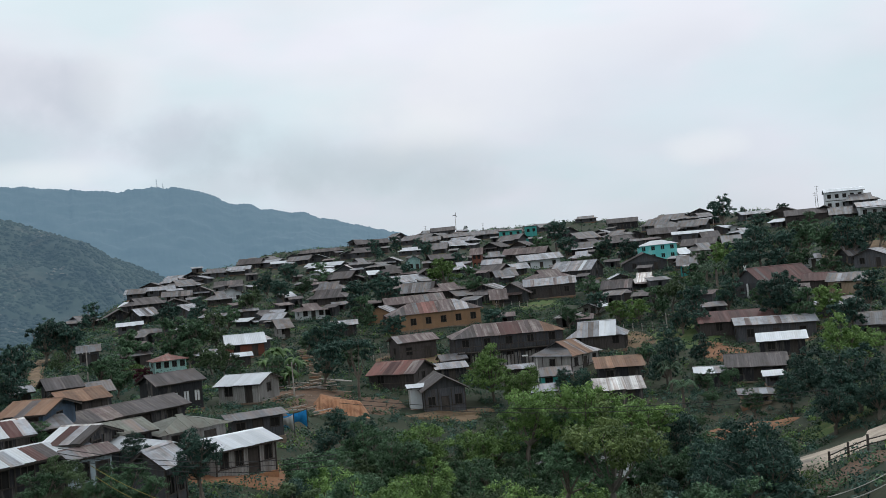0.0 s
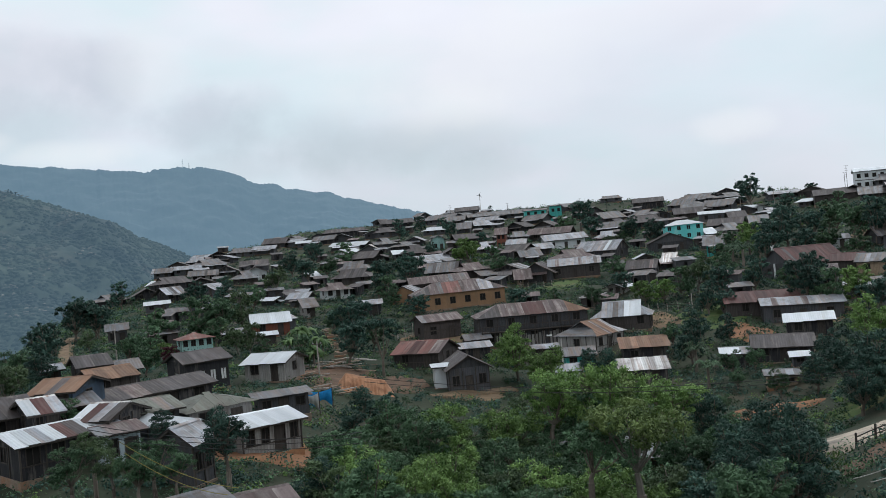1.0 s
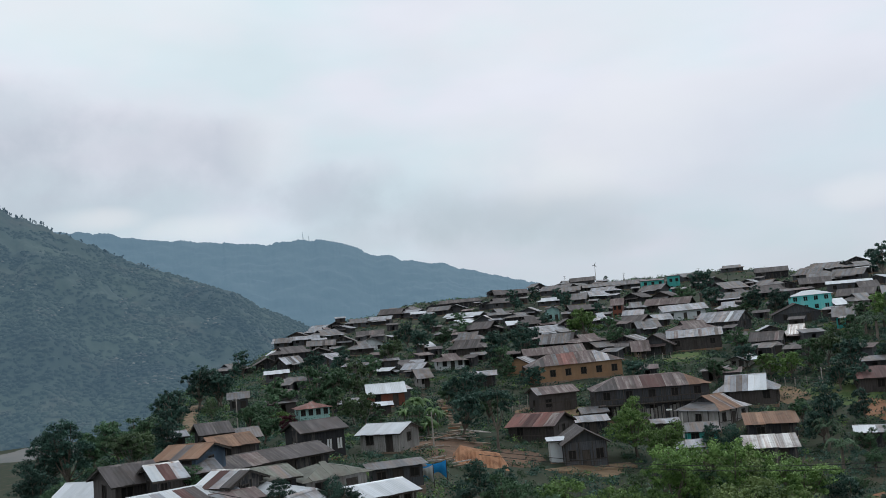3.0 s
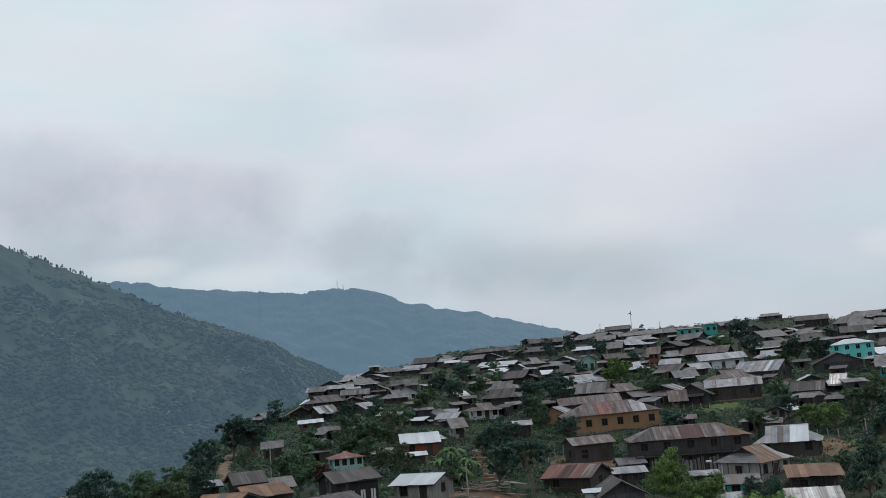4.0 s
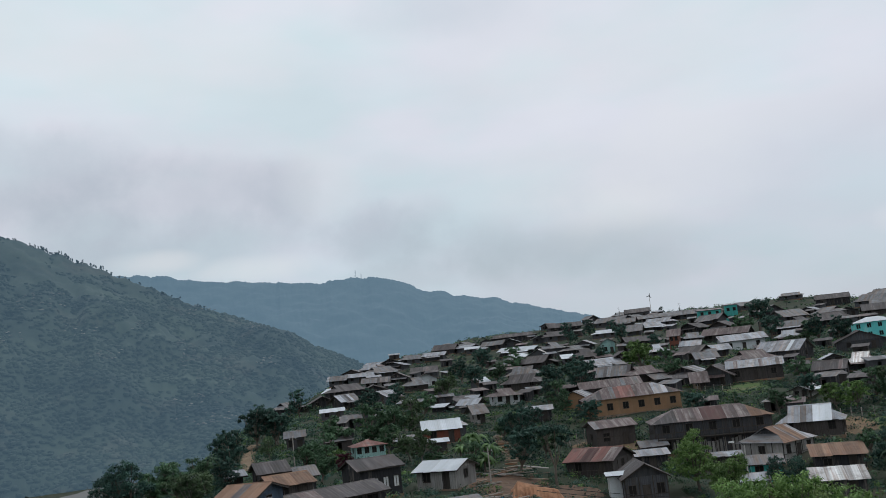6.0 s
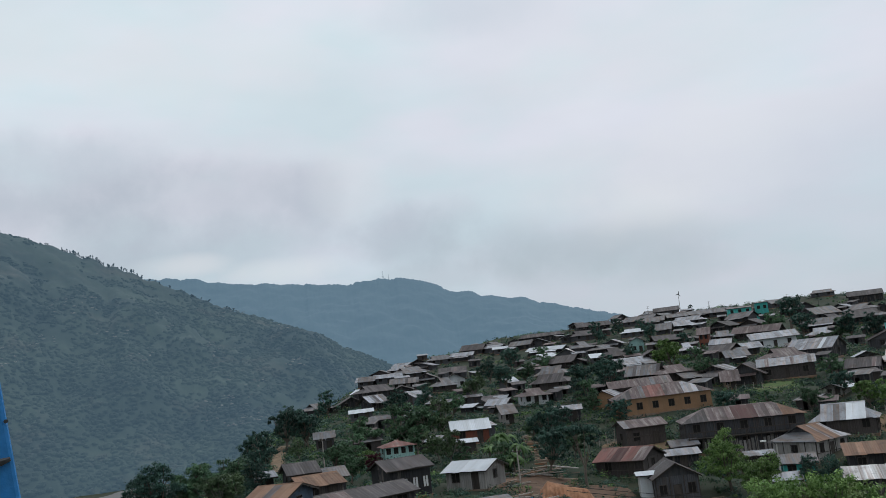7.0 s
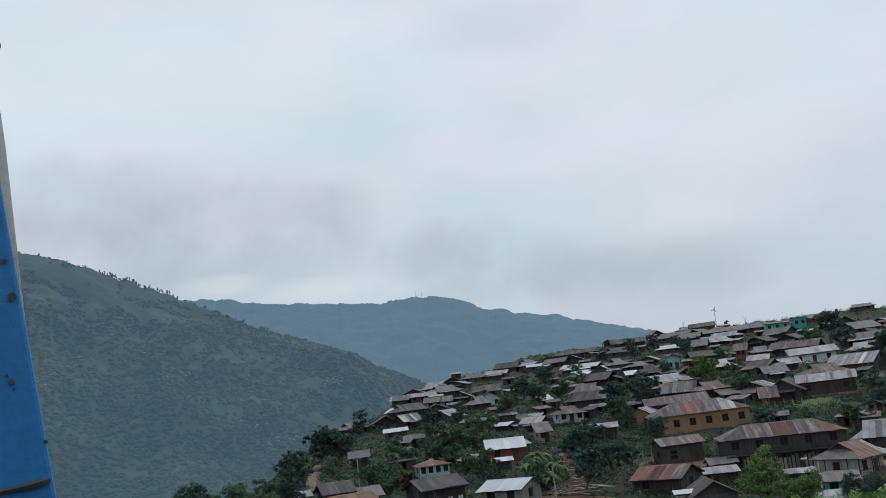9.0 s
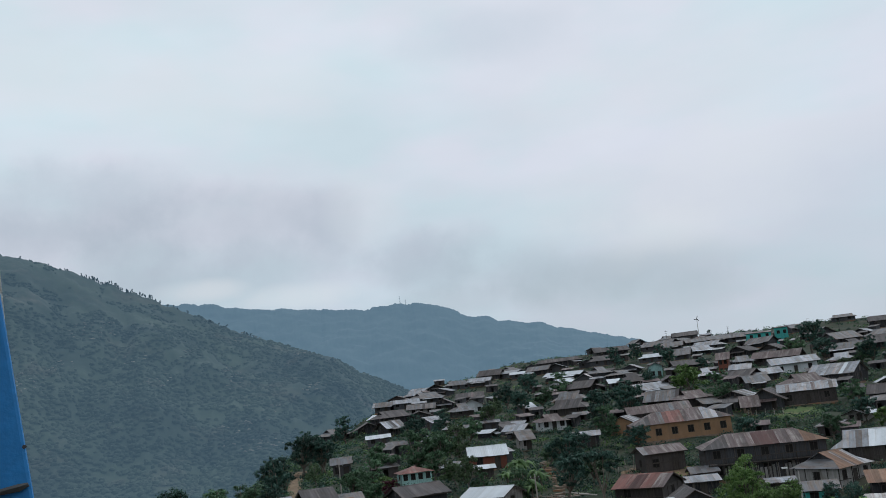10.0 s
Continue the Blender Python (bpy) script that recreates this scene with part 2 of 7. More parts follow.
DOWN = (2.2, 0.25, 1.0)      # streaks that run down a roof sheet
M = {
    "tin_new": surface("tin_new", (0.414, 0.445, 0.477), (0.483, 0.508, 0.533), 0.8, DOWN, (0.42, 0.42, 0.42), 0.5, 0.35, DOWN, 0.42, 0.25, 0.1, 20, 0.10, weather=0.12, sheets=0.08),
    "tin_pale": surface("tin_pale", (0.192, 0.210, 0.238), (0.289, 0.304, 0.334), 0.8, DOWN, (0.24, 0.19, 0.165), 0.6, 0.55, DOWN, 0.5, 0.2, 0.15, 20, 0.13, weather=0.6, sheets=0.26),
    "tin_grey": surface("tin_grey", (0.088, 0.095, 0.108), (0.150, 0.158, 0.172), 0.8, DOWN, (0.13, 0.095, 0.075), 0.6, 0.7, DOWN, 0.6, 0.1, 0.2, 20, 0.13, weather=0.8, sheets=0.26),
    "tin_brown": surface("tin_brown", (0.047, 0.040, 0.041), (0.086, 0.077, 0.079), 0.9, DOWN, (0.15, 0.13, 0.12), 0.7, 0.35, DOWN, 0.75, 0.05, 0.2, 20, 0.13, weather=0.6, sheets=0.26),
    "tin_rust": surface("tin_rust", (0.082, 0.052, 0.050), (0.125, 0.098, 0.097), 0.9, DOWN, (0.24, 0.215, 0.20), 0.7, 0.45, DOWN, 0.75, 0.05, 0.2, 20, 0.13, weather=0.6, sheets=0.26),
    "tin_orange": surface("tin_orange", (0.165, 0.084, 0.048), (0.190, 0.122, 0.086), 0.9, DOWN, (0.16, 0.09, 0.065), 0.7, 0.5, DOWN, 0.8, 0.0, 0.2, 20, 0.13, weather=0.5, sheets=0.26),
    "tin_maroon": surface("tin_maroon", (0.052, 0.015, 0.014), (0.071, 0.024, 0.021), 0.9, DOWN, (0.10, 0.055, 0.05), 0.6, 0.5, DOWN, 0.7, 0.0, 0.15, 20, 0.2, weather=0.4, sheets=0.26),
    "tin_olive": surface("tin_olive", (0.098, 0.105, 0.087), (0.154, 0.161, 0.136), 0.8, DOWN, (0.10, 0.085, 0.07), 0.6, 0.5, DOWN, 0.65, 0.05, 0.15, 20, 0.2, weather=0.8, sheets=0.26),
    "tin_stripe": surface("tin_stripe", (0.528, 0.528, 0.528), (0.440, 0.416, 0.400), 0.5, (3.0, 0.1, 1), (0.22, 0.15, 0.12), 0.9, 0.6, (3.0, 0.06, 1), 0.5, 0.1, 0.15, 20, 0.3, weather=0.7, sheets=0.26),
    "tin_red": surface("tin_red", (0.135, 0.048, 0.040), (0.18, 0.082, 0.068), 0.9, DOWN, (0.23, 0.19, 0.17), 0.6, 0.4, DOWN, 0.7, 0.0, 0.15, 20, 0.13, weather=0.6, sheets=0.26),
    "plank_dark": surface("plank_dark", (0.018, 0.018, 0.021), (0.041, 0.041, 0.045), 1.4, (4, 4, 0.3), (0.17, 0.15, 0.135), 0.7, 0.4, (2, 2, 0.4), 0.9, 0, 0.4, 25, 0.3, 0.22),
    "plank_brown": surface("plank_brown", (0.040, 0.034, 0.033), (0.074, 0.064, 0.061), 1.4, (4, 4, 0.3), (0.06, 0.05, 0.045), 0.7, 0.5, (2, 2, 0.4), 0.9, 0, 0.4, 25, 0.3, 0.22),
    "plank_grey": surface("plank_grey", (0.048, 0.050, 0.055), (0.092, 0.094, 0.103), 1.4, (4, 4, 0.3), (0.075, 0.065, 0.06), 0.7, 0.5, (2, 2, 0.4), 0.9, 0, 0.4, 25, 0.3, 0.24),
    "plank_pale": surface("plank_pale", (0.204, 0.196, 0.187), (0.306, 0.297, 0.285), 1.2, (4, 4, 0.3), (0.15, 0.13, 0.115), 0.7, 0.5, (2, 2, 0.4), 0.9, 0, 0.35, 25, 0.2, 0.26),
    "ochre": surface("ochre", (0.245, 0.141, 0.076), (0.299, 0.180, 0.105), 0.6, (1, 1, 1), (0.22, 0.14, 0.085), 0.5, 0.5, (2, 2, 0.35), 0.92, 0, 0.3, 18, 0.1),
    "turquoise": surface("turquoise", (0.10, 0.52, 0.52), (0.16, 0.60, 0.58), 0.5, (1, 1, 1), (0.34, 0.58, 0.57), 0.4, 0.4, (2, 2, 0.4), 0.7, 0, 0.15, 18, 0.06),
    "teal": surface("teal", (0.035, 0.30, 0.27), (0.06, 0.36, 0.33), 0.5, (1, 1, 1), (0.03, 0.18, 0.17), 0.4, 0.4, (2, 2, 0.4), 0.7, 0, 0.15, 18, 0.1),
    "aqua": surface("aqua", (0.24, 0.42, 0.40), (0.32, 0.50, 0.47), 0.6, (1, 1, 1), (0.18, 0.28, 0.27), 0.5, 0.4, (2, 2, 0.4), 0.8, 0, 0.2, 18, 0.08, 0.3),
    "blue_wall": surface("blue_wall", (0.045, 0.075, 0.12), (0.07, 0.11, 0.16), 0.6, (4, 4, 0.3), (0.04, 0.05, 0.06), 0.5, 0.5, (2, 2, 0.4), 0.85, 0, 0.3, 20, 0.12, 0.24),
    "sky_sheet": surface("sky_sheet", (0.42, 0.52, 0.58), (0.50, 0.59, 0.64), 0.6, (1, 1, 1), (0.30, 0.33, 0.35), 0.5, 0.4, (2, 2, 0.4), 0.5, 0.1, 0.2, 18, 0.08, 0.3),
    "white_wall": surface("white_wall", (0.476, 0.510, 0.527), (0.561, 0.586, 0.595), 0.5, (1, 1, 1), (0.40, 0.40, 0.39), 0.5, 0.45, (2, 2, 0.4), 0.8, 0, 0.2, 18, 0.08),
    "red_wall": surface("red_wall", (0.156, 0.045, 0.027), (0.198, 0.072, 0.045), 0.6, (1, 1, 1), (0.14, 0.06, 0.045), 0.5, 0.4, (2, 2, 0.4), 0.85, 0, 0.25, 18, 0.1, 0.25),
    "tan_wall": surface("tan_wall", (0.25, 0.18, 0.12), (0.33, 0.25, 0.18), 0.7, (1, 1, 1), (0.15, 0.115, 0.085), 0.5, 0.5, (2, 2, 0.4), 0.9, 0, 0.3, 18, 0.15, 0.25),
    "timber": surface("timber", (0.038, 0.032, 0.028), (0.070, 0.059, 0.052), 2.0, (3, 3, 0.4), None, rough=0.9, bump=0.3, grain=20, vary=0.3),
    "timber_pale": surface("timber_pale", (0.26, 0.235, 0.21), (0.36, 0.335, 0.31), 2.0, (3, 3, 0.4), (0.16, 0.13, 0.11), 1.0, 0.4, rough=0.9, bump=0.3, grain=20, vary=0.25),
    "frame_white": surface("frame_white", (0.62, 0.63, 0.63), (0.72, 0.72, 0.71), 2.0, rough=0.6, bump=0.1, vary=0.1),
    "plinth_stone": surface("plinth_stone", (0.16, 0.115, 0.085), (0.24, 0.19, 0.15), 1.6, (1, 1, 1.6), (0.26, 0.12, 0.06), 0.5, 0.5, rough=0.95, bump=0.8, grain=6, vary=0.15),
    "earth_wall": surface("earth_wall", (0.30, 0.135, 0.065), (0.36, 0.19, 0.10), 1.0, (1, 1, 1.6), (0.18, 0.10, 0.06), 0.5, 0.5, rough=0.95, bump=0.6, grain=6, vary=0.1),
    "dark_glass": surface("dark_glass", (0.012, 0.013, 0.014), (0.022, 0.024, 0.026), 1.0, rough=0.25, bump=0.0, vary=0.3),
    # near-black colour standing in for the shade of unlit rooms
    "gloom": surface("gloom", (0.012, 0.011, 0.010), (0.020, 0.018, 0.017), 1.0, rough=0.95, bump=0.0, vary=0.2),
    "bark": surface("bark", (0.105, 0.085, 0.068), (0.19, 0.165, 0.14), 2.0, (3, 3, 0.6), (0.06, 0.05, 0.04), 1.5, 0.5, rough=0.95, bump=0.6, grain=14, vary=0.2),
    "bark_pale": surface("bark_pale", (0.10, 0.09, 0.078), (0.19, 0.175, 0.155), 2.0, (3, 3, 0.8), (0.13, 0.11, 0.09), 1.5, 0.5, rough=0.95, bump=0.5, grain=14, vary=0.15),
    "concrete": surface("concrete", (0.36, 0.345, 0.32), (0.46, 0.445, 0.42), 1.2, (1, 1, 1), (0.22, 0.20, 0.18), 0.6, 0.45, rough=0.9, bump=0.3, grain=14, vary=0.1),
    "blue_paint": surface("blue_paint", (0.016, 0.165, 0.42), (0.020, 0.19, 0.47), 3.0, (1, 1, 1), (0.02, 0.12, 0.34), 2.0, 0.3, rough=0.5, bump=0.08, grain=60, vary=0.02),
    "cream_paint": surface("cream_paint", (0.780, 0.760, 0.689), (0.858, 0.839, 0.767), 3.0, (1, 1, 1), (0.48, 0.46, 0.42), 2.0, 0.3, rough=0.7, bump=0.1, grain=50, vary=0.02),
    "tarp": surface("tarp", (0.015, 0.25, 0.62), (0.03, 0.32, 0.70), 2.0, (1, 1, 1), (0.02, 0.14, 0.40), 1.5, 0.4, rough=0.45, bump=0.3, grain=8, vary=0.05),
    "iron": surface("iron", (0.05, 0.05, 0.052), (0.09, 0.088, 0.085), 4.0, rough=0.6, metal=0.5, bump=0.1, vary=0.1),
    "wire": surface("wire", (0.020, 0.020, 0.022), (0.03, 0.03, 0.03), 4.0, rough=0.7, bump=0.0, vary=0.1),
    "wire_yellow": surface("wire_yellow", (0.24, 0.21, 0.05), (0.28, 0.24, 0.07), 4.0, rough=0.7, bump=0.0, vary=0.1),
    "road": surface("road", (0.34, 0.285, 0.225), (0.42, 0.355, 0.29), 0.4, (1, 1, 1), (0.16, 0.14, 0.12), 0.25, 0.5, rough=0.95, bump=0.4, grain=5, vary=0, world_space=True),
    "red_earth": surface("red_earth", (0.176, 0.080, 0.039), (0.211, 0.109, 0.057), 0.5, (1, 1, 1), (0.17, 0.08, 0.045), 0.8, 0.5, rough=0.95, bump=0.8, grain=3, vary=0, world_space=True),
    "grass_patch": surface("grass_patch", (0.040, 0.074, 0.020), (0.078, 0.116, 0.034), 0.8, (1, 1, 1), (0.14, 0.11, 0.06), 0.4, 0.35, rough=0.95, bump=0.6, grain=4, vary=0, world_space=True),
    "orange_earth": surface("orange_earth", (0.25, 0.115, 0.060), (0.31, 0.165, 0.095), 0.9, (1, 1, 1), (0.16, 0.075, 0.042), 1.2, 0.5, (1, 1, 0.4), rough=0.95, bump=0.9, grain=3, vary=0, world_space=True),
    "brown_earth": surface("brown_earth", (0.075, 0.048, 0.033), (0.125, 0.078, 0.052), 0.7, (1, 1, 1), (0.16, 0.085, 0.05), 0.6, 0.4, rough=0.95, bump=0.9, grain=3, vary=0, world_space=True),
    "straw": surface("straw", (0.110, 0.074, 0.045), (0.150, 0.104, 0.064), 0.6, (1, 1, 1), (0.24, 0.16, 0.09), 0.5, 0.4, rough=0.95, bump=0.6, grain=4, vary=0, world_space=True),
}


def leaf(name, a, b, vary=0.3, glossy=0.5, haze_glow=None):
    """Foliage: each leaf with a tone of its own, lit through from behind."""
    m = bpy.data.materials.new(name)
    m.use_nodes = True
    nt = m.node_tree
    N, L = nt.nodes.new, nt.links.new
    p, out = nt.nodes["Principled BSDF"], nt.nodes["Material Output"]
    geo, info = N("ShaderNodeNewGeometry"), N("ShaderNodeObjectInfo")
    mix = N("ShaderNodeMix")
    mix.data_type = "RGBA"
    mix.inputs["A"].default_value, mix.inputs["B"].default_value = (*a, 1), (*b, 1)
    # lighter and darker tufts by a noise, and a tone for each leaf
    tufts = N("ShaderNodeTexNoise")
    tufts.inputs["Scale"].default_value, tufts.inputs["Detail"].default_value = 0.9, 2.0
    L(geo.outputs["Position"], tufts.inputs["Vector"])
    tuft_tone = N("ShaderNodeMapRange")
    tuft_tone.inputs["From Min"].default_value, tuft_tone.inputs["From Max"].default_value = 0.36, 0.64
    tuft_tone.inputs["To Min"].default_value, tuft_tone.inputs["To Max"].default_value = 0.0, 0.6
    L(tufts.outputs["Fac"], tuft_tone.inputs["Value"])
    tone = N("ShaderNodeMath")
    tone.operation = "MULTIPLY_ADD"
    L(geo.outputs["Random Per Island"], tone.inputs[0])
    tone.inputs[1].default_value = 0.45
    L(tuft_tone.outputs[0], tone.inputs[2])
    L(tone.outputs[0], mix.inputs["Factor"])
    scale = N("ShaderNodeMapRange")
    scale.inputs["To Min"].default_value, scale.inputs["To Max"].default_value = 1 - vary, 1 + vary
    L(info.outputs["Random"], scale.inputs["Value"])
    tint = N("ShaderNodeVectorMath")
    tint.operation = "SCALE"
    L(mix.outputs["Result"], tint.inputs[0])
    L(scale.outputs[0], tint.inputs["Scale"])
    L(tint.outputs[0], p.inputs["Base Color"])
    p.inputs["Roughness"].default_value, p.inputs["Specular IOR Level"].default_value = glossy + 0.05, 0.16
    # bluish emission that paints distance haze over far foliage
    if haze_glow:
        p.inputs["Emission Color"].default_value, p.inputs["Emission Strength"].default_value = (*haze_glow, 1), 1.0
    through_leaf = N("ShaderNodeBsdfTranslucent")
    L(tint.outputs[0], through_leaf.inputs["Color"])
    both = N("ShaderNodeMixShader")
    both.inputs[0].default_value = 0.18
    L(p.outputs[0], both.inputs[1])
    L(through_leaf.outputs[0], both.inputs[2])
    L(both.outputs[0], out.inputs["Surface"])
    return m


LEAF = {
    "mid": leaf("leaf_mid", (0.008, 0.028, 0.012), (0.106, 0.192, 0.104)),
    "dark": leaf("leaf_dark", (0.005, 0.020, 0.016), (0.063, 0.127, 0.098)),
    "bright": leaf("leaf_bright", (0.016, 0.050, 0.010), (0.195, 0.312, 0.098)),
    "olive": leaf("leaf_olive", (0.012, 0.028, 0.013), (0.092, 0.138, 0.066)),
    "lime": leaf("leaf_lime", (0.020, 0.044, 0.012), (0.155, 0.212, 0.074)),
    "red": leaf("leaf_red", (0.030, 0.008, 0.014), (0.080, 0.022, 0.030)),
    "banana": leaf("leaf_banana", (0.036, 0.080, 0.026), (0.105, 0.175, 0.062), 0.2, 0.4),
    # crest trees: haze is added to the leaves as emission
    "hazy": leaf("leaf_haze_glow", (0.006, 0.012, 0.008), (0.016, 0.024, 0.016), 0.2, 0.9, (0.045, 0.080, 0.115)),
}
# the tower iron glows blue-grey in place of haze
M["haze_glow_iron"] = surface("haze_glow_iron", (0.05, 0.055, 0.06), (0.07, 0.075, 0.08), 1.0, rough=0.8, bump=0.0, vary=0.0, glow=(0.10, 0.16, 0.21))
SOIL = surface("soil", (0.012, 0.024, 0.011), (0.030, 0.034, 0.018), 0.16, (1, 1, 1), (0.070, 0.050, 0.036), 0.09, 0.30, rough=0.95, bump=1.0, grain=2.2, vary=0, world_space=True)
# haze over the near ridge is painted in as an even bluish glow
NEAR_WOODS_HAZE = surface("near_woods_haze_glow", (0.006, 0.013, 0.010), (0.030, 0.042, 0.026), 0.0055, (1, 1, 1), (0.050, 0.046, 0.033), 0.009, 0.30, rough=0.95, bump=0.12, grain=0.08, vary=0, glow=(0.045, 0.080, 0.115), world_space=True, relief_depth=4.0)
# blue emission stands in for the haze in front of the far ridge
FAR_WOODS_HAZE = surface("far_woods_haze_glow", (0.010, 0.020, 0.018), (0.020, 0.032, 0.028), 0.012, (1, 1, 1.6), (0.028, 0.040, 0.036), 0.003, 0.35, rough=0.95, bump=0.0, grain=0.04, vary=0, glow=(0.086, 0.157, 0.232), world_space=True, relief_depth=6.0)
# valley field, scree and far bark: haze painted in as emission
M["haze_glow_field"] = surface("haze_glow_field", (0.085, 0.075, 0.060), (0.12, 0.105, 0.085), 0.02, (1, 1, 1), (0.06, 0.06, 0.048), 0.01, 0.4, rough=0.95, bump=0.2, grain=0.3, vary=0, glow=(0.040, 0.055, 0.075), world_space=True)
M["haze_glow_scree"] = surface("haze_glow_scree", (0.05, 0.05, 0.042), (0.13, 0.12, 0.10), 0.12, (1, 1, 1), (0.03, 0.04, 0.03), 0.03, 0.4, rough=0.95, bump=0.0, vary=0, glow=(0.045, 0.080, 0.115), world_space=True, island=0.4)
M["haze_glow_bark"] = surface("haze_glow_bark", (0.05, 0.045, 0.04), (0.08, 0.075, 0.065), 2.0, rough=0.95, bump=0.0, vary=0.1, glow=(0.045, 0.075, 0.115))

# ---- the lie of the land: height against distance along bearings from the viewpoint ----
SLOPES = []


def slope(bearing, *knots):
    """Heights along one bearing; before the first knot the ground falls from the terrace, past the last it drops to the valley."""
    r, z = knots[-1]
    SLOPES.append((bearing, [(0, 0), (2.5, -0.15), (14, -6.5), *knots, (r + 25, z - 2.5), (r + 90, z - 30), (r + 260, min(z - 90, -85)), (1150, -108), (6000, -108)]))


slope(-180, (60, 6), (200, 40))
slope(-90, (60, -30), (110, -60))
slope(-50, (60, -22), (120, -45))
slope(-40, (62, -16), (100, -24), (150, -40))
slope(-31.1, (62, -13.5), (85, -13.0), (120, -13.5), (160, -17))
slope(-25.7, (58, -12.6), (70, -8.9), (95, -8.8), (150, -9.8), (215, -9.4), (250, -10))
slope(-19.8, (58, -13.2), (74, -10.7), (92, -10.4), (125, -11.1), (190, -11.0), (250, -7.5), (335, 0.2))
slope(-15.8, (58, -13.3), (74, -11.4), (98, -11.6), (125, -11.8), (178, -11.3), (245, -7.0), (340, 1.6), (390, 8.5))
slope(-11.8, (58, -13.4), (74, -12.2), (104, -12.9), (125, -12.5), (165, -11.2), (240, -7.1), (340, 0.4), (440, 13.9))
slope(0.2, (45, -15.6), (75, -20.4), (112, -16.7), (142, -14.0), (165, -11.5), (195, -7.5), (235, -2.9), (320, 5.1), (430, 16.3))
slope(10.4, (45, -16.2), (70, -20.3), (105, -19.8), (135, -15.5), (155, -13.4), (185, -9.7), (220, -6.6), (280, -1.4), (370, 8.2), (420, 16.6))
slope(20.1, (40, -14.0), (60, -14.5), (90, -17.0), (128, -15.8), (148, -13.9), (175, -11.2), (210, -7.2), (270, -2.1), (330, 7.0), (365, 13.2))
slope(25.1, (36, -10.9), (54, -9.9), (72, -13.0), (120, -14.1), (190, -9.7), (250, -1.0), (310, 10.3))
slope(45, (36, -9), (80, -10), (160, -4), (260, 8))
slope(90, (60, -4), (160, 8))
slope(180, (60, 6), (200, 40))
STEP = 4.0


def height_table():
    reach = np.arange(0, 1300, STEP)
    bearings = np.arange(-180, 181)
    rays = np.array([np.interp(reach, *zip(*k)) for _, k in SLOPES])
    known = [b for b, _ in SLOPES]
    table = np.array([np.interp(bearings, known, rays[:, i]) for i in range(len(reach))]).T
    for _ in range(2):
        table = (np.roll(table, 1, 0) + table + np.roll(table, -1, 0)) / 3
        inner = table.copy()
        inner[:, 1:-1] = (table[:, :-2] + table[:, 1:-1] + table[:, 2:]) / 3
        table = inner
    return table


HEIGHTS = height_table()


def ground(x, y):
    """The height of the ground at a place."""
    r, b = math.hypot(x, y), math.degrees(math.atan2(x, y)) + 180
    i, j = min(int(b), 359), min(r / STEP, HEIGHTS.shape[1] - 2.001)
    u, v = b - i, j - int(j)
    j = int(j)
    z = (HEIGHTS[i, j] * (1 - u) + HEIGHTS[i + 1, j] * u) * (1 - v) + (HEIGHTS[i, j + 1] * (1 - u) + HEIGHTS[i + 1, j + 1] * u) * v
    return z + min(1, r / 30) * 0.22 * (math.sin(x * 0.31 + 1) + math.sin(y * 0.27 + x * 0.11) + math.sin(0.53 * (x - y)) * 0.6)


def ground_mesh():
    rings = np.concatenate([np.linspace(1.0, 24, 14), np.arange(26, 470, 2.2), np.geomspace(475, 4800, 45)])
    bearings = np.radians(np.concatenate([np.arange(-180, -50, 4.0), np.arange(-50, 44, 0.5), np.arange(44, 180, 4.0)]))
    verts = [(0, 0, ground(0, 0))]
    for r in rings:
        for b in bearings:
            x, y = r * math.sin(b), r * math.cos(b)
            verts.append((x, y, ground(x, y)))
    n = len(bearings)
    faces = [(0, 1 + (k + 1) % n, 1 + k) for k in range(n)]
    for i in range(len(rings) - 1):
        a, b = 1 + i * n, 1 + (i + 1) * n
        faces += [(a + k, a + (k + 1) % n, b + (k + 1) % n, b + k) for k in range(n)]
    me = bpy.data.meshes.new("ground")
    me.from_pydata(verts, [], faces)
    me.polygons.foreach_set("use_smooth", [True] * len(me.polygons))
    me.materials.append(SOIL)
    return tagged(new("ground", me), "grassy red-earth hillside running down into a deep valley", "ground", kind="structure")


ground_mesh()


def fbm(x, y, z=0.0, octaves=4):
    return noise.fractal(Vector((x, y, z)), 1.0, 2.0, octaves)


FACES = {}


def mountain(name, foot, crest, crest_height, bearings, foot_height, rough, material, label, seed=0.0, back=1.35, across=420, along=90, canopy=0.0):
    """A wooded ridge: foot and crest distances, crest height by bearing, gullies and knolls on its face."""
    lo, hi = bearings
    verts, faces = [], []
    for i in range(across + 1):
        b = lo + (hi - lo) * i / across
        top = crest_height(b)
        for j in range(along + 1):
            s = j / along * back
            if s <= 1:
                r = foot + (crest - foot) * s
                z = foot_height + (top - foot_height) * (s ** 0.9)
                swell = math.sin(math.pi * min(s, 1)) ** 0.7
            else:
                r = crest + (crest - foot) * (s - 1)
                z = top - (s - 1) * (top - foot_height) * 0.9
                swell = 0.0
            x, y = r * math.sin(radians(b)), r * math.cos(radians(b))
            gully = fbm(b * 0.16 + seed, s * 1.3, seed) * 1.0
            knoll = fbm(x / (rough * 6), y / (rough * 6), seed + 3)
            z += swell * rough * (2.2 * gully + 0.8 * knoll)
            z += rough * 0.10 * fbm(x / (rough * 0.5), y / (rough * 0.5), seed + 7, 3)
            if canopy:
                z += 2.2 * canopy * max(0.0, 1 - 14 * abs(s - 1)) * (0.6 * noise.noise(Vector((b * 15, 0, seed))) + abs(noise.noise(Vector((b * 8.3, 4, seed)))))
